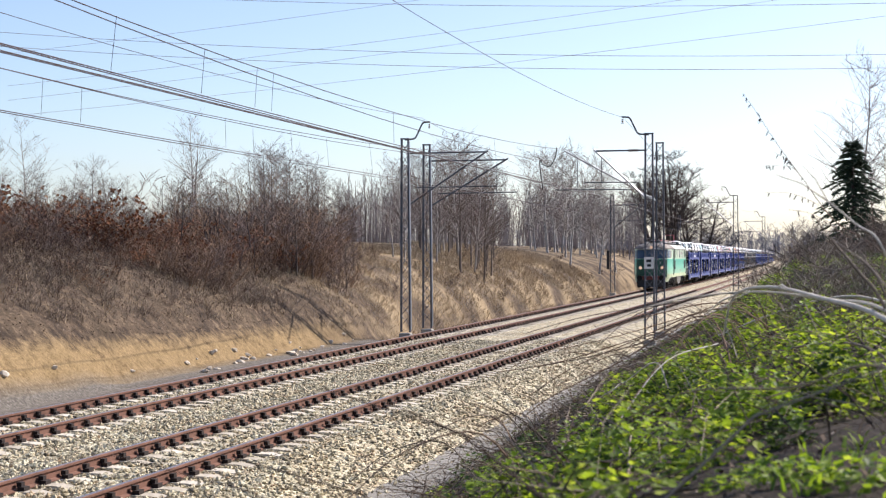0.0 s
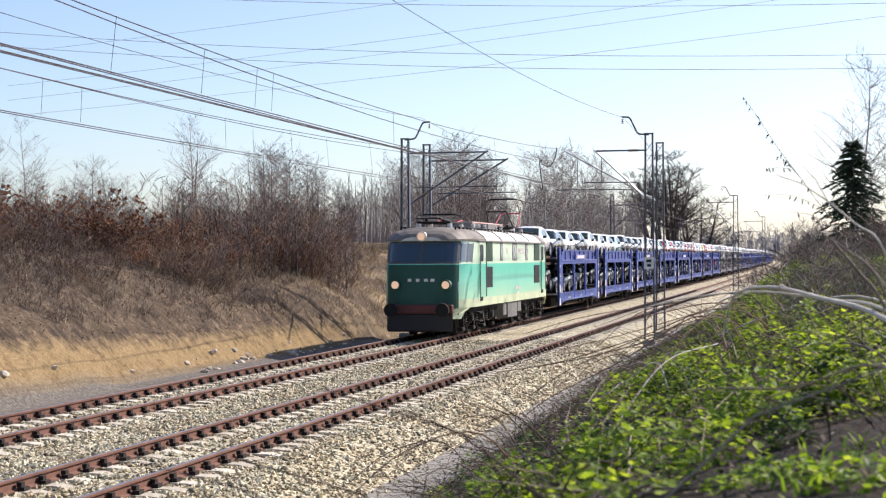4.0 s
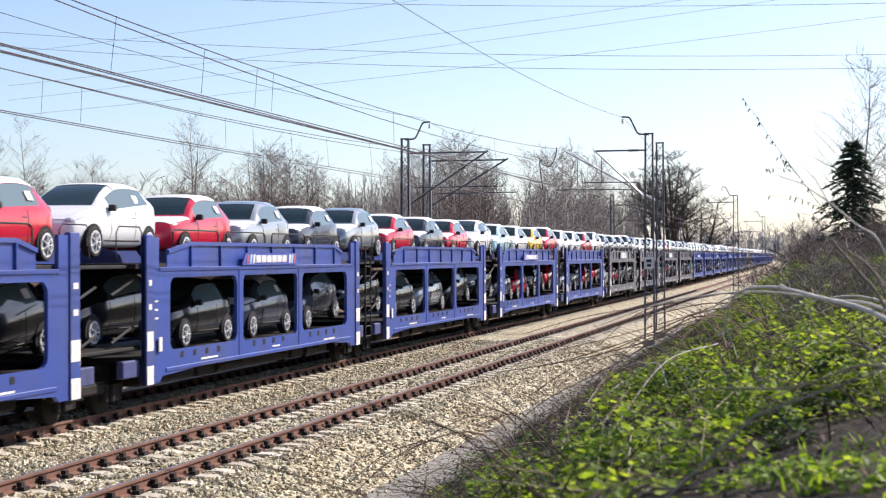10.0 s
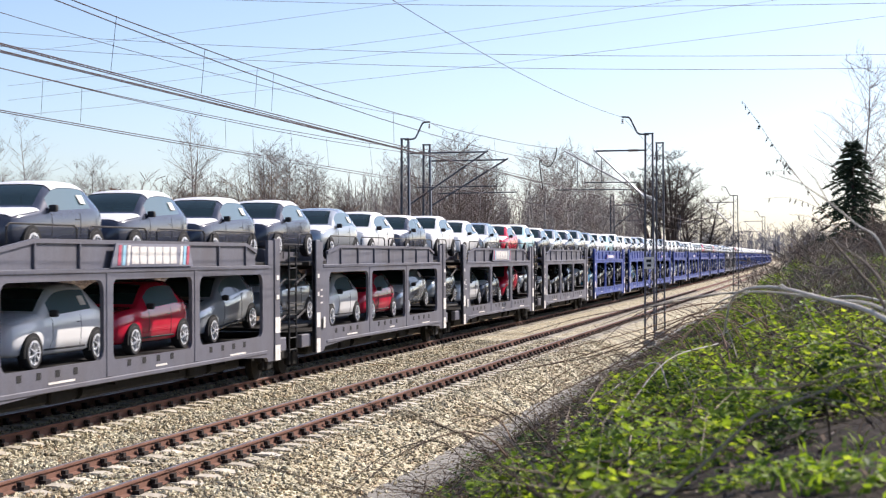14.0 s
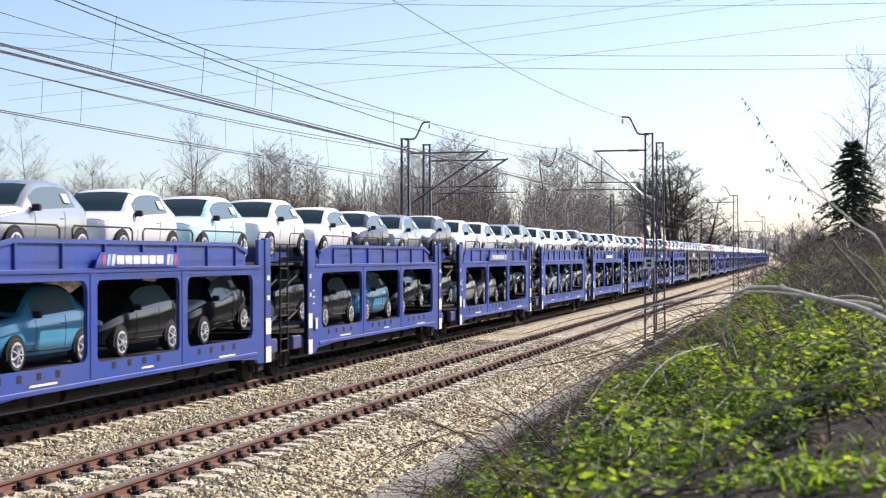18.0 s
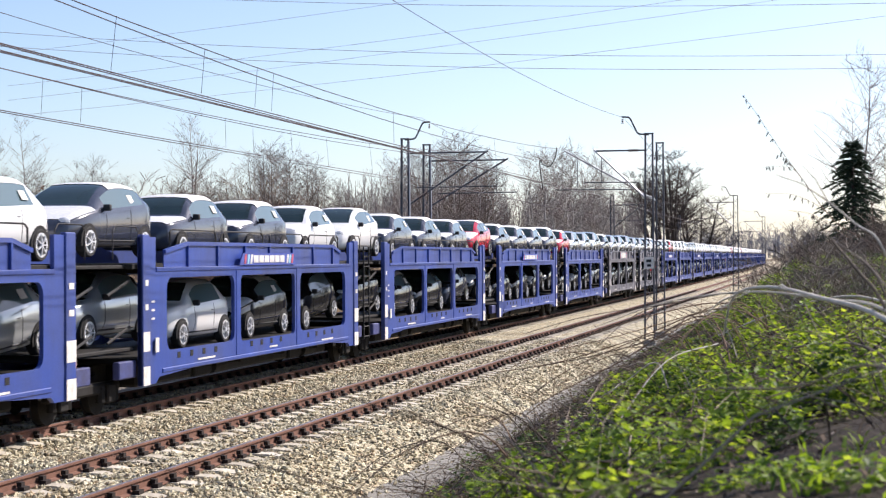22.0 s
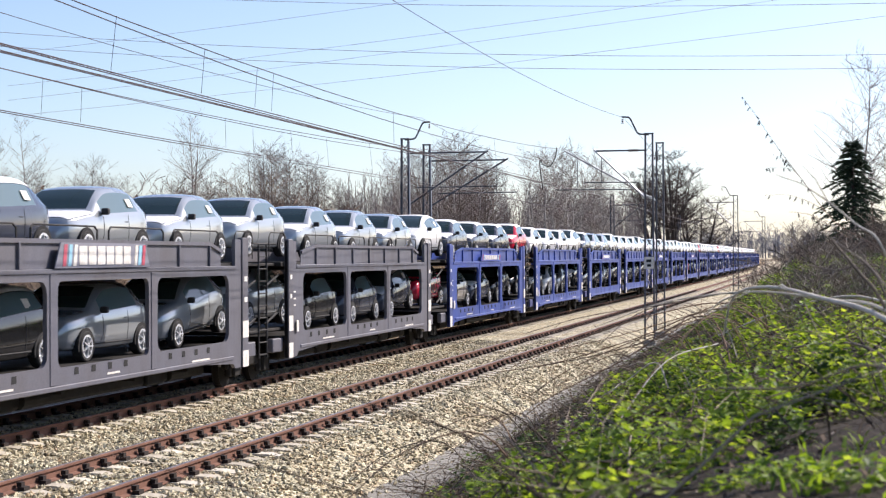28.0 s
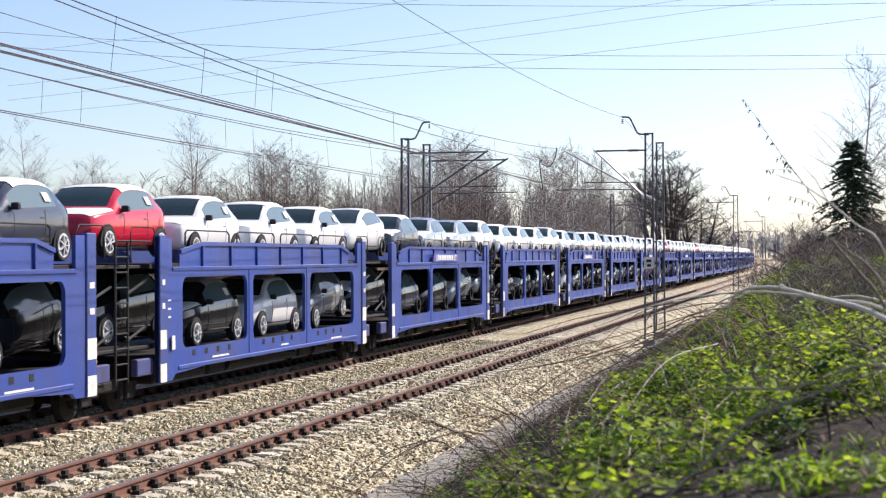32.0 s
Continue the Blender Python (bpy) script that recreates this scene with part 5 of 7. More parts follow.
def build_loco():
    L = empty("electric_locomotive")
    tagged(L, "two-tone green electric locomotive with a cream waistband", "locomotive")
    length, hw = 17.95, 1.5
    # side sheet in colour bands, each a long panel that wraps round the cab
    nose_line = [(0.0, 0.0), (0.6, 0.05), (1.0, 0.2), (1.22, 0.45), (1.4, 0.95), (1.5, 1.75)]
    plan = [(x, spline(nose_line, x)) for x in (0.0, 0.3, 0.6, 0.8, 0.9, 1.0, 1.08, 1.15, 1.22, 1.28, 1.34, 1.4, 1.44, 1.47, 1.5)]
    wide = [x for x, _ in plan[:9]]
    across = [-x for x in wide[:0:-1]] + wide

    def front(x):
        """How far the rounded cab front lies back at that distance from the middle."""
        return profile(plan, abs(x))

    def band(name, z0, z1, lean0, lean1, material, label=""):
        """A closed ring round the body between two heights; the cab ends lean back with height."""
        bm = bmesh.new()
        loops = []
        for z, lean in ((z0, lean0), (z1, lean1)):
            pts = []
            for xx, yy in ((x, lean + d) for x, d in plan):
                pts.append((xx, yy, z))
            right = pts + [(x, length - y, z) for x, y, _ in pts[::-1]]
            full = right + [(-x, y, z) for x, y, _ in right[-2:0:-1]]
            loops.append([bm.verts.new(p) for p in full])
        n = len(loops[0])
        for i in range(n):
            j = (i + 1) % n
            bm.faces.new((loops[0][i], loops[0][j], loops[1][j], loops[1][i]))
        bm.faces.new(loops[0][::-1])
        bm.faces.new(loops[1])
        return part(name, bm, material, L, label)

    band("lower_band", 0.98, 1.26, 0.0, 0.0, LOCO_SKIRT, "pale yellow-green lower band")
    mid = band("body_side", 1.26, 2.44, 0.0, 0.12, LOCO_MINT, "mint green middle band")
    top = band("upper_band", 2.44, 3.24, 0.12, 0.42, LOCO_CREAM, "cream green upper band")
    # dark green nose plates at both cabs
    for flip in (False, True):
        bm = bmesh.new()
        cols = []
        for x in across:
            dy, col = front(x), []
            for yy, z in ((0.0, 0.97), (0.0, 1.27), (0.06, 1.85), (0.115, 2.42)):
                y = yy + dy - 0.008
                col.append(bm.verts.new((x, length - y if flip else y, z)))
            cols.append(col)
        for a, b in zip(cols, cols[1:]):
            for i in range(3):
                bm.faces.new((a[i], b[i], b[i + 1], a[i + 1]))
        nose = part("nose_panel", bm, LOCO_DARK, L, "dark green nose panel")
        def cab_y(x, z):
            """How far back the cab front lies at that width and height."""
            return 0.12 + (z - 2.44) / 0.8 * 0.30 + front(x)

        bm = bmesh.new()
        cols = []
        for x in across:
            cols.append([bm.verts.new((x, (length - cab_y(x, z) + 0.006) if flip else cab_y(x, z) - 0.006, z)) for z in (2.45, 2.8, 3.2)])
        for a, b in zip(cols, cols[1:]):
            for i in range(2):
                bm.faces.new((a[i], b[i], b[i + 1], a[i + 1]))
        part("windscreen_surround", bm, CAB_GREY, L, "dark grey surround of the windscreens")
        for x0, x1 in ((-1.15, -0.05), (0.05, 1.15), (-1.365, -1.24), (1.24, 1.365), (-1.452, -1.388), (1.388, 1.452)):
            if abs(x0) > 1.2:
                bm = bmesh.new()
                e = 0.008 if abs(x0) > 1.37 and abs(x1) > 1.37 else 0.014
                corners = [(x0 - e, 2.49), (x1 + e, 2.49), (x1 + e, 3.15), (x0 - e, 3.15)]
                bm.faces.new([bm.verts.new((x + math.copysign(0.004, x), (length - cab_y(x, z) + 0.009) if flip else cab_y(x, z) - 0.009, z)) for x, z in corners])
                part("window_frame", bm, CAB_GREY, L, "dark rubber window frame")
            bm = bmesh.new()
            cols = []
            for k in range(13):
                x = x0 + (x1 - x0) * k / 12
                out = math.copysign(0.008, x) if abs(x0) > 1.2 else 0.0
                cols.append([bm.verts.new((x + out, (length - cab_y(x, z) + 0.018) if flip else cab_y(x, z) - 0.018, z)) for z in (2.52, 3.12)])
            for a, b in zip(cols, cols[1:]):
                bm.faces.new((a[0], b[0], b[1], a[1]))
            part("windscreen" if abs(x0) < 1.2 else "cab_window", bm, LOCO_GLASS if abs(x0) < 1.2 else SKY_TINTED_GLASS, L, "dark windscreen" if abs(x0) < 1.2 else "cab window with a sky reflection painted into its colour")
        for x in (-0.86, 0.86):
            bm = bmesh.new()
            y, tip = front(x) + 0.14, front(x) - 0.07
            rod(bm, (x, (length - y) if flip else y, 1.75), (x, (length - tip) if flip else tip, 1.75), 0.19, 0.17, 18)
            shell = part("headlight", bm, LOCO_DARK, L)
            bm = bmesh.new()
            rod(bm, (x, (length - tip) if flip else tip, 1.75), (x, (length - tip + 0.02) if flip else tip - 0.02, 1.75), 0.13, 0.11, 18)
            part("lens", bm, LAMP_CLEAR if flip else HEADLAMP, shell)
        bm = bmesh.new()
        y = 0.45
        rod(bm, (0, length - y if flip else y, 3.36), (0, length - 0.22 if flip else 0.22, 3.36), 0.17, 0.17, 18)
        shell = part("top_lamp", bm, LOCO_ROOF, L)
        bm = bmesh.new()
        rod(bm, (0, length - 0.22 if flip else 0.22, 3.36), (0, length - 0.205 if flip else 0.205, 3.36), 0.13, 0.12, 18)
        part("lens", bm, LAMP_CLEAR if flip else HEADLAMP, shell)
        bm = bmesh.new()
        yb = length - 0.02 if flip else 0.02
        box(bm, -1.12, 1.12, yb - 0.1, yb + 0.1, 0.80, 1.10, 0.03)
        part("buffer_beam", bm, BEAM_RED, L, "dull red buffer beam")
        for x in (-0.875, 0.875):
            bm = bmesh.new()
            e = length + 0.02 if flip else -0.02
            s = 1 if flip else -1
            rod(bm, (x, e, 0.94), (x, e + s * 0.42, 0.94), 0.11, 0.11, 14)
            rod(bm, (x, e + s * 0.42, 0.94), (x, e + s * 0.5, 0.94), 0.23, 0.22, 18)
            part("buffer", bm, DARK, L)
        bm = bmesh.new()
        box(bm, -1.12, 1.12, (length - 0.05) if flip else -0.03, (length + 0.03) if flip else 0.05, 0.2, 0.82, 0.05)
        part("rail_guard", bm, BLACK, L)
        bm = bmesh.new()
        for x in (-0.42, -0.14, 0.14, 0.36):
            box(bm, x, x + 0.12, (length - 0.11) if flip else 0.035, (length - 0.035) if flip else 0.11, 1.86, 1.96)
        part("number_bars", bm, WHITE_MARK, nose, "unreadable number marks")["kind"] = "stuff"
        bm = bmesh.new()
        y = length - 0.40 if flip else 0.40
        rod(bm, (1.22, y, 1.5), (1.22, y, 1.85), 0.018)
        part("handrail", bm, GALV, L)
    # roof
    bm = bmesh.new()
    sect = [(1.53, 3.22), (1.53, 3.28), (1.44, 3.38), (1.20, 3.56), (0.80, 3.66), (0.0, 3.70)]
    sect = sect + [(-x, z) for x, z in sect[-2::-1]]
    cab = [(0.30, 0.25, 0.44), (0.42, 0.5, 0.60), (0.62, 0.72, 0.76), (0.95, 0.88, 0.875), (1.6, 1.0, 0.965), (2.2, 1.0, 1.0)]
    stations = cab + [(length - y, k, e) for y, k, e in cab[::-1]]
    rows = []
    for y, k, edge in stations:
        rows.append([bm.verts.new((x * edge, y, 3.22 + (z - 3.22) * k)) for x, z in sect])
    for a, b in zip(rows, rows[1:]):
        for i in range(len(sect) - 1):
            bm.faces.new((a[i], a[i + 1], b[i + 1], b[i]))
    bm.faces.new(rows[0])
    bm.faces.new(rows[-1][::-1])
    roof = part("roof", bm, LOCO_ROOF, L, "pale grey rounded roof")
    for half in (cab + [(3.35, 1.0, 1.0)], [(length - y, k, e) for y, k, e in cab] + [(length - 3.0, 1.0, 1.0)]):
        bm = bmesh.new()
        rows = [[bm.verts.new((x * edge * 1.004, y, 3.225 + (z - 3.22) * k * 1.01)) for x, z in sect] for y, k, edge in half]
        for a, b in zip(rows, rows[1:]):
            for i in range(len(sect) - 1):
                bm.faces.new((a[i], a[i + 1], b[i + 1], b[i]))
        part("cab_roof", bm, CAB_ROOF, roof, "sooty brown-grey cab roof")
    for y in (3.4, 6.3, 9.2, 12.1, 15.0):
        bm = bmesh.new()
        for (x0, z0), (x1, z1) in zip(sect, sect[1:]):
            bar(bm, (x0 * 1.004, y, z0 + 0.008), (x1 * 1.004, y, z1 + 0.008), 0.03, 0.03)
        part("roof_seam", bm, GREY_BOX, roof)
    for s in (-1, 1):
        bm = bmesh.new()
        box(bm, s * 1.49, s * 1.56, 2.1, length - 2.1, 3.20, 3.245, 0.01)
        part("gutter", bm, GREY_BOX, roof, "dark grey gutter")
        bm = bmesh.new()
        for i in range(26):
            y = 1.2 + i * 0.62
            box(bm, s * 0.92, s * 0.97, y, y + 0.05, 3.60, 3.69)
        box(bm, s * 0.90, s * 1.0, 1.6, 16.4, 3.685, 3.71, 0.005)
        part("walkway", bm, DARK, roof, "narrow roof walkway on brackets")
    # roof equipment
    for y0, y1, x, z in ((6.1, 7.3, 0.0, 3.95), (8.0, 9.4, 0.2, 3.93), (9.8, 10.5, -0.2, 3.90)):
        bm = bmesh.new()
        box(bm, x - 0.5, x + 0.5, y0, y1, 3.68, z, 0.05, 2)
        part("roof_case", bm, GREY_BOX, roof)
    bm = bmesh.new()
    for y in (5.6, 6.6, 7.7, 8.8, 9.8, 10.9):
        post = bmesh.new()
        for j in range(4):
            rod(post, (0.62, y, 3.66 + 0.06 * j), (0.62, y, 3.70 + 0.06 * j), 0.085, 0.055, 10)
        part("insulator", post, WHITE_MARK, roof, "pale ribbed roof insulator")
    rod(bm, (0.62, 5.4, 3.93), (0.62, 11.2, 3.93), 0.03)
    part("busbar", bm, PINK_MARK, roof, "reddish roof busbar on insulators")

    def pantograph(yc, raised):
        pan = part("pantograph", bmesh.new(), SIGN_RED, roof, "raised pantograph" if raised else "folded pantograph")
        bm = bmesh.new()
        for s in (-1, 1):
            rod(bm, (s * 0.55, yc - 1.0, 3.86), (s * 0.55, yc + 1.0, 3.86), 0.04)
            for yy in (-0.9, 0.9):
                foot = bmesh.new()
                rod(foot, (s * 0.55, yc + yy, 3.64), (s * 0.55, yc + yy, 3.84), 0.10, 0.08, 10)
                part("insulator", foot, WHITE_MARK, pan, "pale support insulator")
            rod(bm, (s * 0.3, yc - 0.8, 3.93), (s * 0.3, yc + 0.8, 3.93), 0.06)
        for yy in (-1.0, -0.4, 0.4, 1.0):
            rod(bm, (-0.55, yc + yy, 3.86), (0.55, yc + yy, 3.86), 0.035)
        part("base_frame", bm, DARK, pan)
        knee_z, top_z, knee, spread = (4.52, 5.02, 1.55, 0.55) if raised else (3.98, 4.10, 1.75, 0.35)
        for d in (-1, 1):
            bm = bmesh.new()
            for s in (-1, 1):
                rod(bm, (s * 0.5, yc + d * 0.5, 3.9), (s * 0.42, yc + d * knee, knee_z), 0.024)
            rod(bm, (-0.42, yc + d * knee, knee_z), (0.42, yc + d * knee, knee_z), 0.025)
            part("lower_arm", bm, SIGN_RED if d > 0 else BLACK, pan)
            bm = bmesh.new()
            for s in (-1, 1):
                rod(bm, (s * 0.42, yc + d * knee, knee_z), (s * 0.48, yc - d * spread * 0.0 + d * 0.25, top_z), 0.014)
            rod(bm, (0.42, yc + d * knee, knee_z), (-0.46, yc + d * 0.25, top_z), 0.01)
            part("upper_arm", bm, BLACK, pan)
        bm = bmesh.new()
        for yy in (-0.28, 0.28):
            pts = [(-0.92, top_z - 0.16), (-0.75, top_z + 0.0), (-0.52, top_z + 0.06), (0.52, top_z + 0.06), (0.75, top_z + 0.0), (0.92, top_z - 0.16)]
            for (x0, z0), (x1, z1) in zip(pts, pts[1:]):
                rod(bm, (x0, yc + yy, z0), (x1, yc + yy, z1), 0.028 if abs(x0 + x1) < 0.1 else 0.010)
        part("contact_strip", bm, BLACK, pan)

    pantograph(3.0, False)
    pantograph(14.7, True)
    # doors, windows and grilles on both sides
    for s in (-1, 1):
        def sheet(name, y0, y1, z0, z1, material, out=0.02, label="", r=0.05, parent=L):
            bm = plate(rounded(y0, y1, z0, z1, r), [], 0.03)
            bmesh.ops.translate(bm, verts=bm.verts, vec=(s * (hw + out - 0.015), 0, 0))
            return part(name, bm, material, parent, label)

        for y0 in (2.42, 14.95):
            low = sheet("door", y0, y0 + 0.86, 1.42, 2.44, LOCO_MINT, 0.02, "mint green cab door", 0.03)
            up = sheet("door", y0, y0 + 0.86, 2.44, 3.2, LOCO_CREAM, 0.02, "cream upper half of the cab door", 0.03)
            sheet("pane", y0 + 0.2, y0 + 0.66, 2.52, 3.1, LOCO_GLASS, 0.03, parent=up, r=0.12)
            for yy in (y0 - 0.08, y0 + 0.94):
                bm = bmesh.new()
                rod(bm, (s * (hw + 0.07), yy, 1.3), (s * (hw + 0.07), yy, 3.1), 0.02)
                part("handrail", bm, GREY_BOX, L)
            bm = bmesh.new()
            box(bm, s * 1.46, s * 1.53, y0 + 0.2, y0 + 0.6, 1.16, 1.30, 0.01)
            part("door_step", bm, ARCH, L)
            for zz in (0.45, 0.75):
                bm = bmesh.new()
                box(bm, s * 1.30, s * 1.50, y0 + 0.15, y0 + 0.7, zz, zz + 0.04)
                part("footstep", bm, DARK, L)
        for y0, y1 in ((3.61, 4.75), (13.42, 14.68)):
            for z0, z1, tone in ((2.52, 3.2, GRILLE), (1.60, 2.33, BLACK)):
                g = sheet("grille", y0, y1, z0, z1, tone, 0.012, "dark louvred grille", 0.02)
                bm = bmesh.new()
                n = 11
                for i in range(n):
                    z = z0 + 0.04 + (z1 - z0 - 0.08) * i / (n - 1)
                    bar(bm, (s * (hw + 0.022), y0 + 0.04, z), (s * (hw + 0.022), y1 - 0.04, z), 0.02, 0.03)
                part("louvre_set", bm, tone, g)["kind"] = "stuff"
        for y0, y1 in ((6.22, 6.75), (8.62, 9.55), (11.4, 11.95)):
            f = sheet("window", y0, y1, 2.53, 3.2, GREY_BOX, 0.012, r=0.1)
            sheet("pane", y0 + 0.07, y1 - 0.07, 2.6, 3.13, weathered_pane, 0.02, parent=f, r=0.08)
        for y0, n, w in ((7.45, 3, 0.14), (9.95, 7, 0.13)):
            bm = bmesh.new()
            for i in range(n):
                box(bm, s * (hw + 0.002), s * (hw + 0.012), y0 + i * 0.185, y0 + i * 0.185 + w, 2.78, 3.0, 0.0)
            part("raised_marks", bm, WHITE_MARK, L, "raised pale block marks")["kind"] = "stuff"
        bm = bmesh.new()
        for i in range(9):
            box(bm, s * (hw + 0.002), s * (hw + 0.006), 9.3 + i * 0.11, 9.37 + i * 0.11, 1.42, 1.55)
        for i in range(4):
            box(bm, s * (hw + 0.002), s * (hw + 0.006), 9.6 + i * 0.11, 9.67 + i * 0.11, 1.25, 1.34)
        part("stencil_marks", bm, WHITE_MARK, L, "small pale stencil marks")["kind"] = "stuff"
        bm = bmesh.new()
        box(bm, s * (hw + 0.002), s * (hw + 0.012), 15.95, 16.5, 1.62, 1.80)
        part("label_plate", bm, WHITE_MARK, L, "white plate with red marks")
        # arched apron over the bogies at each end
        for y0, y1 in ((0.22, 0.95), (length - 0.95, length - 0.22)):
            first = y0 < 5
            pts = [(0.0, 0.62), (0.35, 0.62), (0.55, 0.85), (0.8, 0.92), (1.13, 1.0), (0.8, 1.0), (0.55, 1.0), (0.35, 1.0), (0.15, 1.0), (0.0, 1.0)]
            pts = [(y0 + d, z) for d, z in pts] if first else [(y1 - d, z) for d, z in pts]
            bm = plate(pts, [], 0.06)
            for v in bm.verts:
                v.co.x += s * (profile([(y, x) for x, y in plan], v.co.y if first else length - v.co.y) - 0.03)
            part("apron", bm, LOCO_SKIRT, L)
        for y0, y1, z0 in ((7.05, 7.75, 0.50), (8.0, 9.95, 0.38), (10.05, 10.8, 0.55)):
            bm = bmesh.new()
            box(bm, s * 1.0, s * 1.44, y0, y1, z0, 0.98, 0.02)
            part("battery_box", bm, GREY_BOX, L, "weathered grey equipment box")
    # bogies
    for c in (3.85, length - 3.85):
        bogie = part("bogie", bmesh.new(), DARK, L, "black three-axle bogie")
        for dy in (-1.75, 0, 1.75):
            bm = bmesh.new()
            rod(bm, (-0.72, c + dy, 0.625), (0.72, c + dy, 0.625), 0.09)
            for s in (-1, 1):
                rod(bm, (s * 0.69, c + dy, 0.625), (s * 0.83, c + dy, 0.625), 0.61, sides=28)
                rod(bm, (s * 0.67, c + dy, 0.625), (s * 0.70, c + dy, 0.625), 0.645, sides=28)
            part("wheelset", bm, DARK, bogie)
            for s in (-1, 1):
                bm = bmesh.new()
                box(bm, s * 1.0, s * 1.28, c + dy - 0.2, c + dy + 0.2, 0.42, 0.82, 0.05)
                rod(bm, (s * 1.26, c + dy, 0.62), (s * 1.36, c + dy, 0.62), 0.15, 0.12, 12)
                part("axle_box", bm, DARK, bogie, "grimy axle box, blackened for shade")
                for e in (-0.42, 0.42):
                    coil = [(s * 1.14 + 0.09 * math.cos(a * 0.8), c + dy + e + 0.09 * math.sin(a * 0.8), 0.40 + 0.0105 * a, 0.022) for a in range(40)]
                    v, f = tubes([coil], 4)
                    mesh_object("spring", mesh_from("spring", v, f, True), BOGIE_GREY, bogie)
        for s in (-1, 1):
            bm = bmesh.new()
            box(bm, s * 1.02, s * 1.18, c - 2.7, c + 2.7, 0.82, 1.0, 0.04)
            for e in (-2.55, -0.88, 0.88, 2.55):
                bar(bm, (s * 1.1, c + e, 0.9), (s * 1.1, c + e + 0.18, 0.25), 0.16, 0.10)
                box(bm, s * 1.0, s * 1.2, c + e - 0.1, c + e + 0.3, 0.16, 0.3, 0.03)
            part("bogie_frame", bm, DARK, bogie)
    bm = bmesh.new()
    box(bm, -1.2, 1.2, 0.5, length - 0.5, 0.7, 1.0, 0.03)
    part("underframe", bm, DARK, L)
    LOCO.append((L, LOCO_FRONT))


weathered_pane = glass("milky_pane", (0.32, 0.36, 0.36), 0.25)


# ---- trees and scrub ----
def grow(rng, start, direction, length, radius, levels, forks, spread, gravity, out, segs=4, min_r=0.004):
    """One limb with its side limbs, appended to out as polylines."""
    x, y, z = start
    d = Vector(direction).normalized()
    pts = [(x, y, z, radius)]
    step = length / segs
    nodes = []
    for i in range(segs):
        d = (d + Vector((rng.gauss(0, 0.09), rng.gauss(0, 0.09), rng.gauss(0, 0.06) + gravity))).normalized()
        x, y, z = x + d.x * step, y + d.y * step, z + d.z * step
        r = max(radius * (1 - 0.8 * (i + 1) / segs), min_r)
        pts.append((x, y, z, r))
        nodes.append(((x, y, z), d.copy(), r))
    out.append((levels, pts))
    if levels > 0:
        for k in range(forks[0]):
            t = rng.random() ** 0.8
            i = min(int(t * segs), segs - 1)
            (px, py, pz, pr), (qx, qy, qz, qr) = pts[i], pts[i + 1]
            f = rng.random()
            s = (px + (qx - px) * f, py + (qy - py) * f, pz + (qz - pz) * f)
            dd = nodes[i][1]
            a = rng.random() * 6.283
            side = Vector((math.cos(a), math.sin(a), rng.uniform(-0.1, 0.5)))
            nd = (dd * (1 - spread) + side * spread).normalized()
            grow(rng, s, nd, length * rng.uniform(0.35, 0.6) * (1 - 0.35 * t), max((pr + qr) * 0.28, min_r), levels - 1, forks[1:], spread, gravity, out, max(segs - 1, 2), min_r)


def bare_tree(name, seed, height, trunk_r, forks, spread, bark, twig, stems=1, lean=0.05, bare=0.25, min_r=0.009, gravity=0.03, fan=0.25):
    """Master tree: trunk mesh and crown mesh of limbs and twigs, bare as in early spring."""
    rng = random.Random(seed)
    big, small, fine = [], [], []
    for s in range(stems):
        a = rng.random() * 6.283
        d = Vector((math.cos(a) * (lean if stems == 1 else fan), math.sin(a) * (lean if stems == 1 else fan), 1))
        h = height * rng.uniform(0.8, 1.0) if stems > 1 else height
        segs = 8
        x, y, z = math.cos(a) * 0.1 * (stems > 1), math.sin(a) * 0.1 * (stems > 1), -0.3
        d.normalize()
        pts = [(x, y, z, trunk_r * 1.25)]
        for i in range(segs):
            d = (d + Vector((rng.gauss(0, 0.05), rng.gauss(0, 0.05), 0.06))).normalized()
            st = h / segs
            x, y, z = x + d.x * st, y + d.y * st, z + d.z * st
            pts.append((x, y, z, max(trunk_r * (1 - 0.92 * (i + 1) / segs), min_r)))
        big.append(pts)
        for k in range(forks[0]):
            t = bare + (1 - bare) * rng.random() ** 0.9
            i = min(int(t * segs), segs - 1)
            f = t * segs - i
            p, q = pts[i], pts[i + 1]
            base = tuple(p[j] + (q[j] - p[j]) * f for j in range(3))
            a = rng.random() * 6.283
            nd = Vector((math.cos(a) * spread, math.sin(a) * spread, rng.uniform(0.35, 0.9)))
            out = []
            grow(rng, base, nd, height * rng.uniform(0.22, 0.40) * (1.15 - 0.75 * (t - bare) / (1 - bare)), max((p[3] + q[3]) * 0.22, min_r * 1.5), len(forks) - 2, forks[1:], 0.55, gravity, out, 4, min_r)
            for lev, pp in out:
                (fine if lev == 0 else small if lev < len(forks) - 2 else big).append(pp)
    tree = empty(name)
    v, f = tubes(big, 5)
    mesh_object("trunk", mesh_from("trunk", v, f, True), bark, tree)
    v, f = join_lists(tubes(small, 3), ribbons(fine, rng))
    mesh_object("crown", mesh_from("crown", v, f), twig, tree, "bare crown of fine twigs")
    return tree


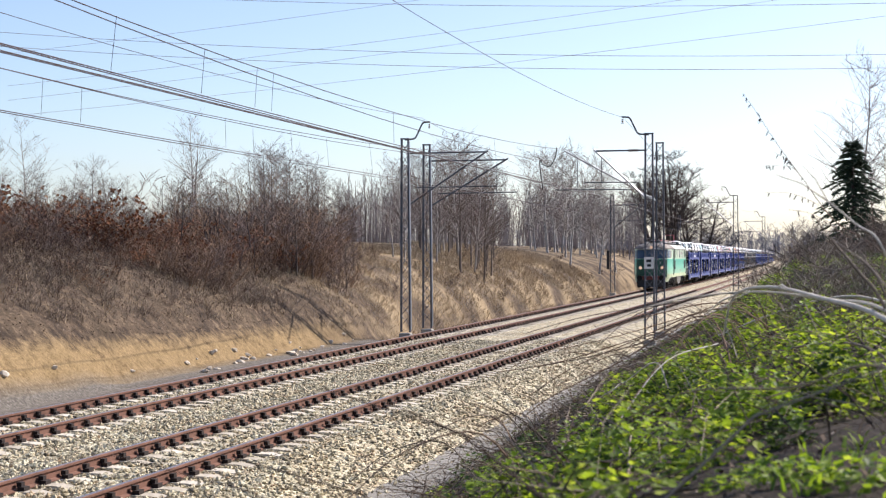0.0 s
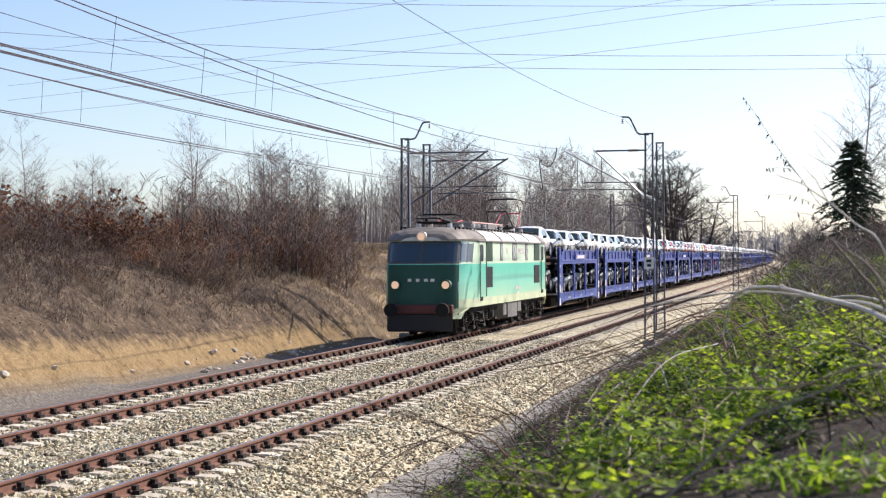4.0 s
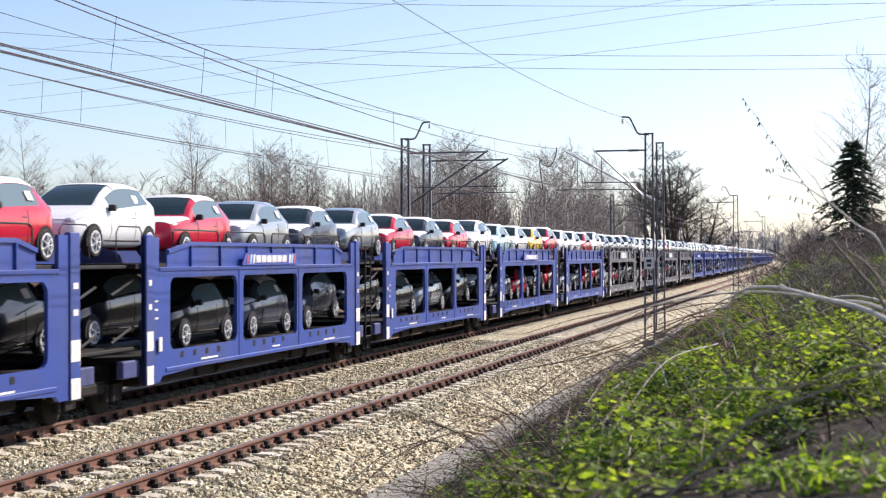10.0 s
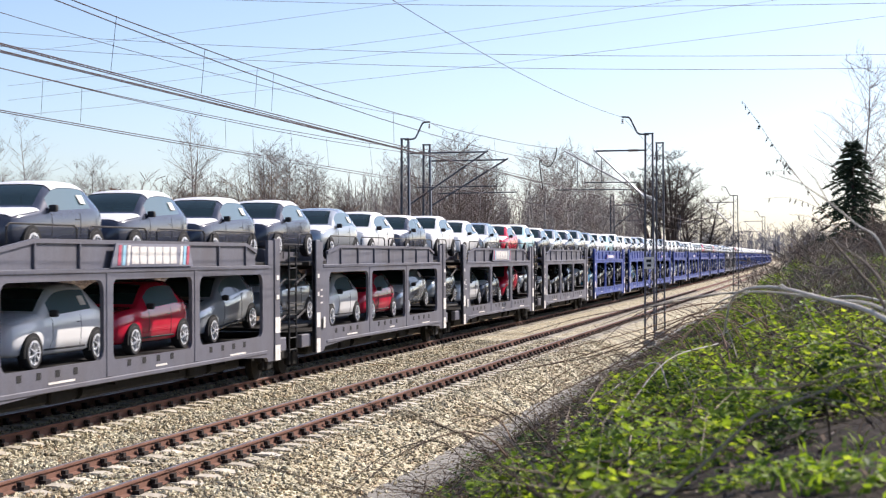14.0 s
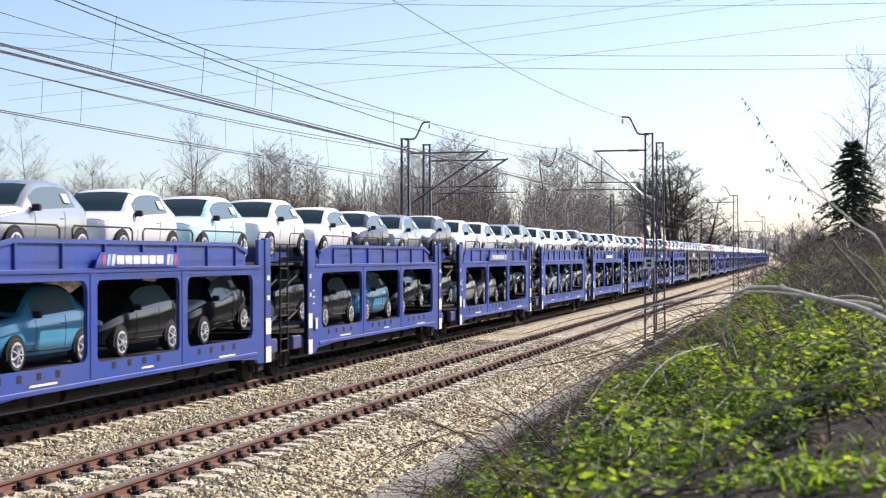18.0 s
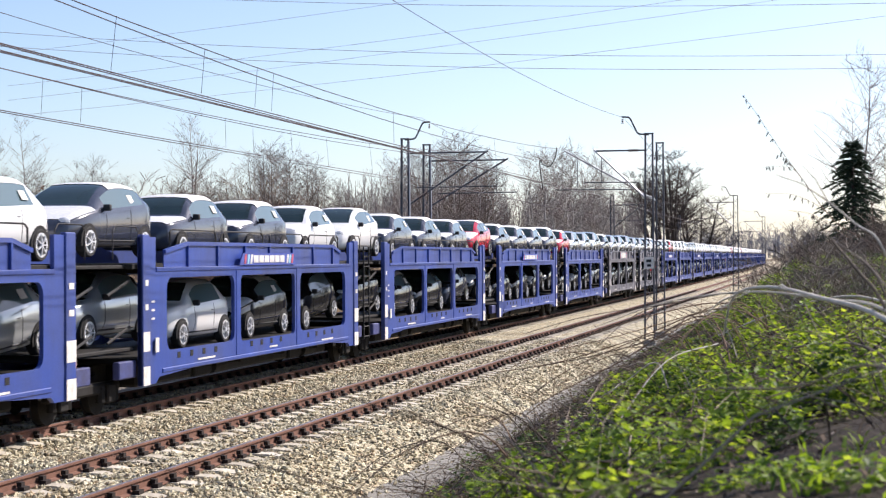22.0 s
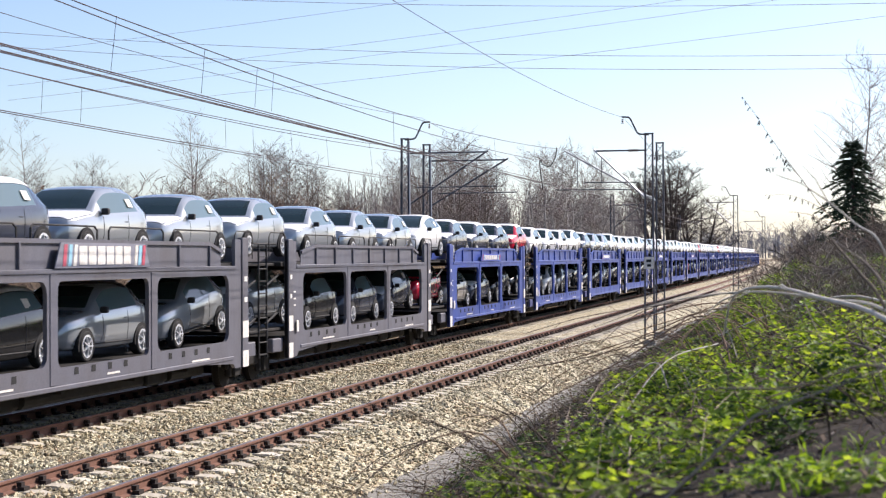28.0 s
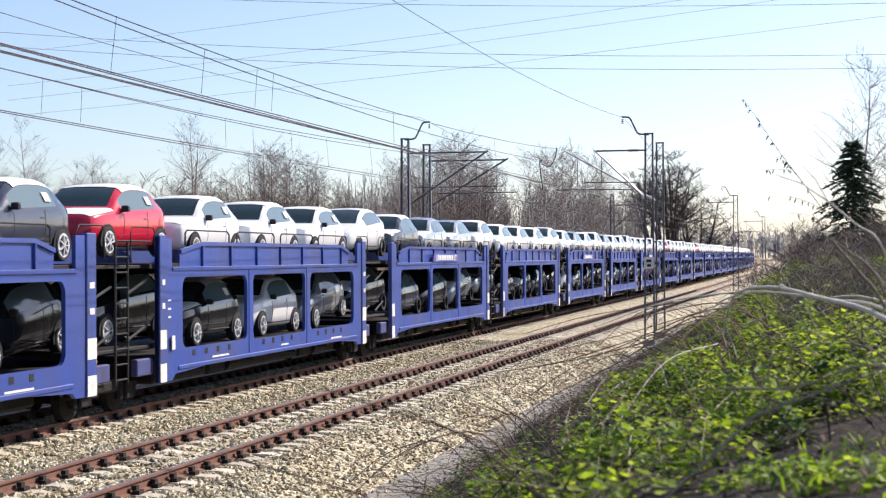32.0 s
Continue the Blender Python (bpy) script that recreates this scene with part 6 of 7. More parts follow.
def scrub_bush(seed, height, width, stems, twig, leaves=0):
    rng = random.Random(seed)
    paths, fine = [], []
    for s in range(stems):
        a, r = rng.random() * 6.283, width * 0.35 * math.sqrt(rng.random())
        out = []
        lean = rng.uniform(0.1, 1.0)
        d = Vector((math.cos(a) * lean, math.sin(a) * lean, 1))
        grow(rng, (math.cos(a) * r, math.sin(a) * r, -0.1), d, height * rng.uniform(0.4, 1.05), 0.011, 2, (6, 8), 0.58, 0.02, out, 3, 0.0036)
        paths += [p for lev, p in out if lev]
        fine += [p for lev, p in out if not lev]
    bush = empty("shrub")
    v, f = join_lists(tubes(paths, 3), ribbons(fine, rng))
    mesh_object("crown", mesh_from("crown", v, f), twig, bush)
    if leaves:
        lv, lf = [], []
        for i in range(leaves):
            p = rng.choice(paths)
            x, y, z, _ = p[rng.randrange(1, len(p))]
            k = len(lv)
            s = rng.uniform(0.03, 0.06)
            u = Vector((rng.gauss(0, 1), rng.gauss(0, 1), rng.gauss(0, 1))).normalized() * s
            w = u.orthogonal().normalized() * s * 0.6
            o = Vector((x, y, z))
            lv += [tuple(o), tuple(o + u + w), tuple(o + u * 2), tuple(o + u - w)]
            lf.append((k, k + 1, k + 2, k + 3))
        mesh_object("leaves", mesh_from("leaves", lv, lf), LEAF_RUST, bush, "withered rust-brown leaves")
    return bush


def place(master, x, y, scale=1.0, turn=0.0, label="", category="", group="", sink=0.1):
    o = copy_thing(master, pose(x, y, ground_z(x, y) - sink, 0, 0, turn))
    o.scale = (scale, scale, scale)
    return tagged(o, label, category, group)


def bake(name, spots, label, twigs=None):
    """Shrubs beyond counting joined into one object; spots are (master, x, y, scale, turn)."""
    verts, faces = [], []
    for master, x, y, s, turn in spots:
        me = master.children[0].data
        co = np.empty(len(me.vertices) * 3)
        me.vertices.foreach_get("co", co)
        co = co.reshape(-1, 3) * s
        c, w = math.cos(turn), math.sin(turn)
        co = np.stack([co[:, 0] * c - co[:, 1] * w + x, co[:, 0] * w + co[:, 1] * c + y, co[:, 2] + ground_z(x, y) - 0.1], 1)
        k = len(verts)
        verts += co.tolist()
        faces += [tuple(k + i for i in p.vertices) for p in me.polygons]
    tagged(mesh_object(name, mesh_from(name, verts, faces), twigs or TWIG_RED), label, "shrubs", kind="stuff")


def drop_master(master):
    for o in [*master.children_recursive, master]:
        bpy.data.objects.remove(o)


def build_woods():
    rng = random.Random(21)
    birch = [bare_tree("birch_tree", 31 + i, 9.0, 0.09, (40, 9, 13), 0.75, BARK_BIRCH, TWIG, lean=0.06, bare=0.22, min_r=0.006) for i in range(3)]
    alder = [bare_tree("bare_tree", 41 + i, 9.0, 0.085, (36, 8, 13), 0.8, BARK_GREY, TWIG, lean=0.08, bare=0.2, min_r=0.006) for i in range(3)]
    dark = bare_tree("spreading_tree", 51, 16.0, 0.32, (12, 9, 7, 7), 1.0, BARK_DARK, TWIG_DARK, stems=5, bare=0.3, min_r=0.013, fan=0.35)
    B, A = "slender birch with pale bark and a bare crown", "bare grey-brown tree in early spring"
    # clump behind the left masts
    for i in range(46):
        y = rng.uniform(92, 122)
        u = rng.uniform(-0.262, -0.192)
        high = 1.0 - abs(u + 0.222) * 6
        place(rng.choice(alder + birch[:1]), 8.1 + u * y, y, rng.uniform(0.72, 0.95) * high, rng.uniform(0, 360), A, "tree", "trees on the cutting")
    # taller birches further along
    for i in range(22):
        y = rng.uniform(140, 185)
        u = rng.choice([-0.14, -0.145, -0.17, -0.16, -0.152, -0.13]) + rng.uniform(-0.008, 0.008)
        place(rng.choice(birch), 8.1 + u * y, y, rng.uniform(0.95, 1.28), rng.uniform(0, 360), B, "tree", "trees on the cutting")
    for y, u, s in ((238, -0.087, 1.16), (262, -0.100, 0.95), (246, -0.073, 0.9), (256, -0.092, 1.0)):
        place(dark, 8.1 + u * y, y, s, rng.uniform(0, 360), "large dark bare tree with several spreading trunks", "tree", "trees on the cutting")
    # sparse young trees on the left slope and skyline
    for x, y, s, m in ((-28, 70, 0.62, birch[0]), (-31, 72, 0.5, birch[1]), (-22.5, 77, 0.72, birch[2]), (-23.5, 79, 0.66, birch[0]), (-20, 82, 0.55, birch[1]), (-27, 74, 0.4, birch[2]), (-14.6, 86, 0.62, birch[1]), (-13.5, 84, 0.5, birch[2]), (-15.2, 90, 0.6, birch[0])):
        place(m, x, y, s, rng.uniform(0, 360), B, "tree", "young birches on the slope")
    for i in range(70):
        y = rng.uniform(62, 86)
        u = rng.uniform(-0.415, -0.285)
        place(rng.choice(alder), 8.1 + u * y, y, rng.uniform(0.30, 0.44) * (0.8 + 0.55 * smooth(0.055, 0.01, abs(u + 0.335))), rng.uniform(0, 360), A, "tree", "thicket of low trees")
    for i in range(34):
        y = rng.uniform(48, 66)
        u = rng.uniform(-0.545, -0.44)
        place(rng.choice(alder), 8.1 + u * y, y, rng.uniform(0.2, 0.36), rng.uniform(0, 360), A, "tree", "thicket of low trees")
    # trees along the right side
    for y, x, s, m in ((82, 10.6, 1.12, birch[1]), (84, 11.6, 1.0, birch[0]), (80, 9.7, 0.8, alder[1]), (88, 12.5, 1.1, alder[2]), (90, 11.0, 0.7, alder[0])):
        place(m, x, y, s, rng.uniform(0, 360), "tall bare tree on the embankment", "tree", "trees on the embankment")
    for i in range(26):
        y = rng.uniform(120, 330)
        place(rng.choice(alder), 3.2 + bend(y) + rng.uniform(0.5, 4.0) + (y - 120) * 0.012, y, rng.uniform(0.35, 0.6), rng.uniform(0, 360), A, "tree", "scrub trees along the line")
    for m in birch + alder + [dark]:
        drop_master(m)
    # conifer
    crng = random.Random(8)
    tree = empty("spruce_tree", pose(9.6, 78, ground_z(9.6, 78) - 0.85))
    tagged(tree, "dark green spruce with drooping boughs", "tree")
    v, f = tubes([[(0, 0, 0, 0.14), (0.05, 0, 3, 0.10), (0, 0.05, 6.3, 0.02)]], 7)
    mesh_object("trunk", mesh_from("trunk", v, f, True), BARK_DARK, tree)
    nv, nf = [], []
    for i in range(270):
        z = 0.3 + 6.0 * (i / 270)
        reach = 2.5 * (1 - (z / 6.7) ** 1.3) * crng.uniform(0.45, 1.2) + 0.12
        a = crng.random() * 6.283
        for j in range(34):
            t = crng.random() ** 0.7
            px, py, pz = math.cos(a) * reach * t, math.sin(a) * reach * t, z - 0.35 * t * t * reach + 0.1 * t
            k = len(nv)
            u = Vector((math.cos(a + crng.gauss(0, 0.8)), math.sin(a + crng.gauss(0, 0.8)), crng.uniform(-0.7, 0.3))).normalized() * crng.uniform(0.14, 0.32)
            w = u.orthogonal().normalized() * 0.05
            o = Vector((px, py, pz))
            nv += [tuple(o - w), tuple(o + w), tuple(o + u)]
            nf.append((k, k + 1, k + 2))
    mesh_object("crown", mesh_from("crown", nv, nf), NEEDLE, tree, "dense dark needles")
    # scrub on the left slope
    scrub = [scrub_bush(61 + i, 1.5, 1.4, 12, TWIG_RED, 60 if i == 2 else 0) for i in range(4)]
    pale_scrub = [scrub_bush(71 + i, 1.5, 1.4, 11, DEADWOOD) for i in range(2)]
    rusty = scrub_bush(68, 1.5, 1.3, 14, TWIG_RED, 1500)
    n = 0
    while n < 160:
        y = 27 + 45 * rng.random() ** 1.1
        x = -10.9 - 10.5 * rng.random() ** 0.95
        if x > -12.0 and (rng.random() < 0.5 or 46 < y < 60):
            continue
        lab = "low leafless reddish-brown shrub"
        i = rng.choice([0, 0, 1, 1, 3, 3, 2, 2, 4, 4])
        if i in (2, 4):
            lab = "shrub with many withered rust-brown leaves" if i == 4 else "leafless shrub with a few withered rust leaves"
        place(rusty if i == 4 else scrub[i], x, y, rng.uniform(0.45, 1.15) * (0.7 if x > -12.8 else 1.0) * (0.8 if y > 60 else 1.0), rng.uniform(0, 360), lab, "shrub", "scrub on the cutting slope")
        n += 1
    for x, y, k in ((-15.1, 50.5, 1.3), (-16.0, 50.0, 1.1), (-13.9, 59.5, 1.0), (-17.5, 50.0, 1.2), (-14.4, 51.0, 0.8), (-13.2, 56.0, 0.8), (-12.9, 62.0, 0.8), (-18.6, 48.0, 1.2)):
        place(rusty, x, y, k, rng.uniform(0, 360), "shrub with many withered rust-brown leaves", "shrub", "scrub on the cutting slope")
    spots = []
    for i in range(30):
        y = rng.uniform(46, 80)
        spots.append((scrub[rng.choice([0, 1, 3])], 8.1 + rng.uniform(-0.54, -0.29) * y, y, rng.uniform(0.7, 1.2), rng.uniform(0, 6.28)))
    for i in range(46):
        y = rng.uniform(62, 82)
        u = rng.uniform(-0.425, -0.30)
        spots.append((scrub[rng.choice([0, 1, 3])], 8.1 + u * y, y, rng.uniform(0.9, 1.6) * (0.7 + 0.4 * smooth(0.055, 0.01, abs(u + 0.335))), rng.uniform(0, 6.28)))
    for i in range(28):
        y, u = rng.uniform(62, 82), rng.gauss(-0.338, 0.03)
        spots.append((scrub[rng.choice([0, 1, 3])], 8.1 + u * y, y, rng.uniform(1.2, 2.2) * (1 - 0.6 * smooth(-0.33, -0.27, u)), rng.uniform(0, 6.28)))
    for i in range(26):
        y, u = rng.uniform(48, 68), rng.uniform(-0.52, -0.38)
        spots.append((scrub[rng.choice([0, 1, 3])], 8.1 + u * y, y, rng.uniform(0.7, 1.4), rng.uniform(0, 6.28)))
    bake("thicket", spots[0::2], "dense leafless red-brown thicket on top of the cutting")
    bake("thicket", spots[1::2], "dense leafless grey-brown thicket on top of the cutting", TWIG)
    spots = []
    while len(spots) < 110:
        y = 29 + 33 * rng.random()
        x = -11.8 - 8.5 * rng.random()
        if noise.noise((x * 0.3, y * 0.2, 78)) < rng.uniform(-0.6, 0.3):
            continue
        spots.append((scrub[rng.choice([0, 1, 3])], x, y, rng.uniform(0.4, 0.95), rng.uniform(0, 6.28)))
    bake("slope_thicket", spots, "tangled leafless reddish scrub covering the cutting slope")
    spots = []
    while len(spots) < 150:
        y = 28 + 32 * rng.random()
        x = -10.5 - 3.6 * rng.random()
        if noise.noise((x * 0.5, y * 0.3, 81)) < rng.uniform(-0.5, 0.3):
            continue
        spots.append((rng.choice(scrub + pale_scrub), x, y, rng.uniform(0.22, 0.5), rng.uniform(0, 6.28)))
    bake("low_scrub", spots[0::2], "low tangle of pale dead twigs on the cutting slope", DEADWOOD)
    bake("low_scrub", spots[1::2], "low tangle of brown twigs on the cutting slope", BANK_TWIG)
    spots = []
    while len(spots) < 34:
        y = rng.uniform(66, 150)
        x = -10.4 - 10 * rng.random() + bend(y)
        if noise.noise((x * 0.25, y * 0.15, 77)) < rng.uniform(-0.5, 0.2):
            continue
        spots.append((scrub[rng.choice([0, 1, 3])], x, y, rng.uniform(0.3, 0.6), rng.uniform(0, 6.28)))
    spots += [(rng.choice(scrub), -10.4 - 9 * rng.random() + bend(y), y, rng.uniform(0.6, 1.1), y) for y in [150 + 6 * k for k in range(14)]]
    bake("slope_scrub", spots, "patchy leafless brown scrub on the distant cutting slope")
    drop_master(rusty)
    # slender dark saplings standing on the slope
    poles = []
    for i in range(80):
        y = rng.uniform(40, 72)
        u = rng.choice([rng.uniform(-0.43, -0.30), rng.gauss(-0.385, 0.015), rng.gauss(-0.35, 0.015)])
        x = 8.1 + u * y
        if x > -12.5:
            continue
        z, h = ground_z(x, y), rng.uniform(0.9, 2.5)
        dx, dy = rng.gauss(0, 0.22), rng.gauss(0, 0.22)
        poles.append([(x, y, z - 0.1, 0.035), (x + dx * 0.5, y + dy * 0.5, z + h * 0.5, 0.024), (x + dx * h * 0.5, y + dy * h * 0.5, z + h, 0.006)])
        for k in range(9):
            f, a, ln = rng.uniform(0.3, 1.0), rng.random() * 6.283, rng.uniform(0.15, 0.45)
            poles.append([(x + dx * h * 0.5 * f, y + dy * h * 0.5 * f, z + h * f, 0.008), (x + dx * h * 0.5 * f + math.cos(a) * ln * 0.4, y + dy * h * 0.5 * f + math.sin(a) * ln * 0.4, z + h * f + ln, 0.003)])
    v, f = tubes(poles, 4)
    tagged(mesh_object("saplings", mesh_from("saplings", v, f), BARK_DARK), "slender dark leafless saplings standing in the scrub", "saplings", kind="stuff")
    # dense brown thicket on the embankment top
    spots = []
    while len(spots) < 55:
        y = rng.uniform(46, 84)
        v = rng.random()
        x = 8.114 + y * (-0.012 + 0.075 * v)
        spots.append((rng.choice(pale_scrub), x, y, rng.uniform(0.35, 0.6) + 1.0 * v * rng.uniform(0.7, 1.1), rng.uniform(0, 6.28)))
    bake("bank_thicket", spots, "dense leafless brown thicket on top of the embankment", BANK_TWIG)
    for i in range(16):
        y = rng.uniform(13, 30)
        place(rng.choice(pale_scrub), 8.15 + y * rng.uniform(-0.012, 0.045), y, rng.uniform(0.5, 0.85), rng.uniform(0, 360), "tangled leafless shrub on the embankment", "shrub", "scrub on the embankment")
    for i in range(18):
        y = rng.uniform(44, 110)
        place(rng.choice(pale_scrub), 6.4 - (y - 30) * 0.025 + 5 * rng.random() + bend(y), y, rng.uniform(0.5, 1.1), rng.uniform(0, 360), "tangled leafless shrub on the embankment", "shrub", "scrub on the embankment")
    for m in scrub + pale_scrub:
        drop_master(m)


def build_far_woods():
    """A distant belt of bare woodland, with the haze put into its colours."""
    rng = random.Random(77)
    paths = []
    for i in range(1500):
        x = rng.uniform(-260, 140)
        y = rng.uniform(470, 600)
        h = rng.uniform(6, 12) * (0.8 + 0.35 * noise.noise((x * 0.03, 0, 5)))
        z0 = 2.0
        pts = [(x, y, z0, 0.13), (x + rng.gauss(0, 0.4), y, z0 + h * 0.6, 0.09), (x + rng.gauss(0, 0.8), y, z0 + h, 0.03)]
        paths.append(pts)
        for k in range(16):
            t = rng.uniform(0.15, 0.97)
            a = rng.uniform(-1, 1)
            paths.append([(x, y, z0 + h * t, 0.06), (x + a * 2.2, y + rng.gauss(0, 0.6), z0 + h * t + rng.uniform(0.6, 2.0), 0.03)])
    near = []
    for i in range(420):
        y = rng.uniform(190, 290)
        x = 8.1 + rng.uniform(-0.30, -0.105) * y
        z0, h = ground_z(x, y), rng.uniform(5.0, 9.5)
        near.append([(x, y, z0, 0.09), (x + rng.gauss(0, 0.3), y, z0 + h * 0.6, 0.05), (x + rng.gauss(0, 0.6), y, z0 + h, 0.015)])
        for k in range(34):
            t = rng.uniform(0.12, 0.97)
            a, ln = rng.uniform(0, 6.283), rng.uniform(0.5, 1.7) * (1.1 - t * 0.6)
            near.append([(x, y, z0 + h * t, 0.02), (x + math.cos(a) * ln, y + math.sin(a) * ln, z0 + h * t + rng.uniform(0.3, 1.4), 0.012)])
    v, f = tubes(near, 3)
    tagged(mesh_object("bare_woods", mesh_from("bare_woods", v, f), HAZED_TWIG), "belt of bare woodland behind the cutting, paled by painted haze", "woods", kind="stuff")
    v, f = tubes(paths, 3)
    tagged(mesh_object("far_woods", mesh_from("far_woods", v, f), HAZED_WOOD), "belt of distant bare woodland with grey haze in its colour", "woods", kind="stuff")


def build_undergrowth():
    rng = random.Random(13)
    # dry grass and stalks on the left slope
    near, beyond = [], []
    while len(near) + len(beyond) < 66000:
        y = 26 + 115 * rng.random() ** 0.9
        x = -10.4 + 0.9 * smooth(52, 62, y) - 10.5 * rng.random() + bend(y)
        if noise.noise((x * 0.45, y * 0.3, 55)) + 0.5 * noise.noise((x * 1.5, y * 1.1, 56)) < rng.uniform(-0.5, 0.25):
            continue
        far = smooth(50, 110, y)
        z = ground_z(x, y)
        for k in range(3):
            h = rng.uniform(0.06, 0.30)
            bx, by = x + rng.gauss(0, 0.06), y + rng.gauss(0, 0.06)
            dx, dy = rng.gauss(0, 0.8) * h, rng.gauss(0, 0.8) * h
            # beyond the masts mostly straw, with sunlight put into its colour
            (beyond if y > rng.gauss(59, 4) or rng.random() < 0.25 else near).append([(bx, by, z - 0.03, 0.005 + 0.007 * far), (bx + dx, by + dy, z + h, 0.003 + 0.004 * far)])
    for paths, mat, lab in ((near, DEAD_STEM, "dead brown grass and stalks on the cutting slope"), (beyond, STALK, "dead straw-coloured grass, brightened for the sunlit cutting slope")):
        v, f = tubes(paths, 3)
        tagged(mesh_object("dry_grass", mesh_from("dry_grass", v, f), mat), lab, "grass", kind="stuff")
    # withered leaves on the slope
    sv, sf = [], []
    for i in range(16000):
        y = 27 + 38 * rng.random()
        x = -10.1 - 6.5 * rng.random() ** 1.2
        o, a, q = Vector((x, y, ground_z(x, y) + rng.uniform(0.0, 0.05))), rng.random() * 6.283, rng.uniform(0.012, 0.03)
        u = Vector((math.cos(a), math.sin(a), rng.uniform(-0.6, 0.9))) * q
        w = Vector((-math.sin(a), math.cos(a), rng.uniform(-0.6, 0.6))) * q * 0.7
        k = len(sv)
        sv += [tuple(o - u), tuple(o + w), tuple(o + u), tuple(o - w)]
        sf += [(k, k + 1, k + 2), (k, k + 2, k + 3)]
    tagged(mesh_object("slope_litter", mesh_from("slope_litter", sv, sf), LITTER), "withered leaves and chips littering the cutting slope", "leaves", kind="stuff")
    # green herbs on the right bank, in domed clumps over dark soil
    nrng = np.random.default_rng(17)
    batches = {"fresh": [], "dark": [], "yellow": []}

    def clump(x, y, radius, height, count, size, tone="fresh"):
        """Rounded clump of lobed leaves; the lower ones sit in its own shade."""
        a, r = nrng.random(count) * 6.283, radius * np.sqrt(nrng.random(count))
        dome = height * (1 - 0.8 * (r / radius) ** 2)
        o = np.stack([x + np.cos(a) * r, y + np.sin(a) * r, ground_z(x, y) - 0.02 + dome * np.where(nrng.random(count) < 0.65, nrng.uniform(0.8, 1.05, count), nrng.uniform(0.1, 0.8, count))], 1)
        b = a + nrng.normal(0, 0.8, count)
        ln = size * nrng.uniform(0.7, 1.35, count)[:, None]
        u = np.stack([np.cos(b), np.sin(b), nrng.uniform(-0.55, 0.55, count)], 1) * ln
        w = np.stack([-np.sin(b), np.cos(b), nrng.uniform(-0.5, 0.5, count)], 1) * ln
        batches[tone].append((o, u, w))

    n = 0
    while n < 760:
        y = 4.2 + 50 * rng.random() ** 1.7
        t = toe_right(y)
        x = t + 0.7 + 7.4 * rng.random()
        edge = smooth(t + 1.2, t + 4.4, x)
        cover = noise.noise((x * 0.9, y * 0.45, 12)) + 0.6 * noise.noise((x * 2.3, y * 1.3, 2))
        if cover < 0.44 - 0.36 * edge:
            if rng.random() < 0.97:
                continue
        far = smooth(12, 40, y)
        # More yellow leaves on the upper bank: its sunlit brightness is put into colour.
        clump(x, y, rng.uniform(0.10, 0.25) * (0.55 + 0.5 * edge + 0.5 * far), (0.06 + 0.34 * rng.random() ** 1.8) * (0.3 + 0.8 * edge) * (1 - 0.3 * far), int(rng.uniform(100, 210) * (0.5 + 0.6 * edge)), rng.uniform(0.022, 0.038) * (0.75 + 0.25 * edge) * (1 + 0.5 * far), rng.choice(["fresh", "fresh", "yellow", "yellow", "dark"] if edge > 0.75 else ["fresh", "fresh", "dark"]))
        n += 1
    for x, y, radius, height, count, size in ((7.83, 7.6, 0.20, 0.34, 190, 0.045), (7.66, 7.3, 0.17, 0.22, 130, 0.04), (7.25, 8.6, 0.25, 0.20, 200, 0.036), (6.9, 8.1, 0.26, 0.17, 180, 0.036), (8.05, 10.6, 0.26, 0.30, 230, 0.045),
                                              (7.75, 12.2, 0.32, 0.30, 260, 0.045), (8.3, 11.6, 0.25, 0.30, 200, 0.045), (8.02, 5.3, 0.16, 0.10, 90, 0.04), (8.22, 5.05, 0.14, 0.13, 80, 0.045), (7.86, 5.6, 0.13, 0.08, 70, 0.035),
                                              (7.45, 9.8, 0.24, 0.2, 180, 0.036), (6.75, 10.4, 0.3, 0.18, 220, 0.034), (8.35, 13.4, 0.35, 0.30, 240, 0.05), (7.2, 13.4, 0.35, 0.25, 240, 0.042)):
        clump(x, y, radius, height, int(count * 1.5), size * 0.72, "yellow" if y > 10 else "fresh")
    lobes = [(0.5, 0.0, -0.10), (0.0, 0.0, 0.0), (0.22, 0.46, 0.05), (0.5, 0.30, 0.02), (0.72, 0.50, 0.03), (1.05, 0.0, -0.12), (0.72, -0.50, 0.03), (0.5, -0.30, 0.02), (0.22, -0.46, 0.05)]
    for tone, mat in (("fresh", LEAF), ("dark", LEAF_DARK), ("yellow", LEAF_YELLOW)):
        o, u, w = (np.concatenate([q[i] for q in batches[tone]]) for i in range(3))
        nrm = np.cross(u, w)
        nrm /= np.linalg.norm(nrm, axis=1)[:, None] + 1e-9
        lift = np.linalg.norm(u, axis=1)[:, None]
        verts = np.stack([o + u * p + w * q + nrm * lift * h for p, q, h in lobes], 1).reshape(-1, 3)
        base = np.arange(len(o))[:, None, None] * 9
        faces = (base + np.array([(0, k, k % 8 + 1) for k in range(1, 9)])[None]).reshape(-1, 3)
        tagged(mesh_object("green_herbs", mesh_from("green_herbs", verts.tolist(), faces.tolist()), mat), "%s green low herbs in clumps on the embankment" % {"fresh": "fresh", "dark": "deep", "yellow": "yellowish"}[tone], "plants", kind="stuff")
    # broad grass blades close by
    bv, bf = [], []
    for i in range(110):
        x, y = rng.choice([(8.10, 5.0), (8.3, 5.2), (7.9, 5.4), (8.25, 6.0), (7.5, 7.0)])
        x, y = x + rng.gauss(0, 0.13), y + rng.gauss(0, 0.2)
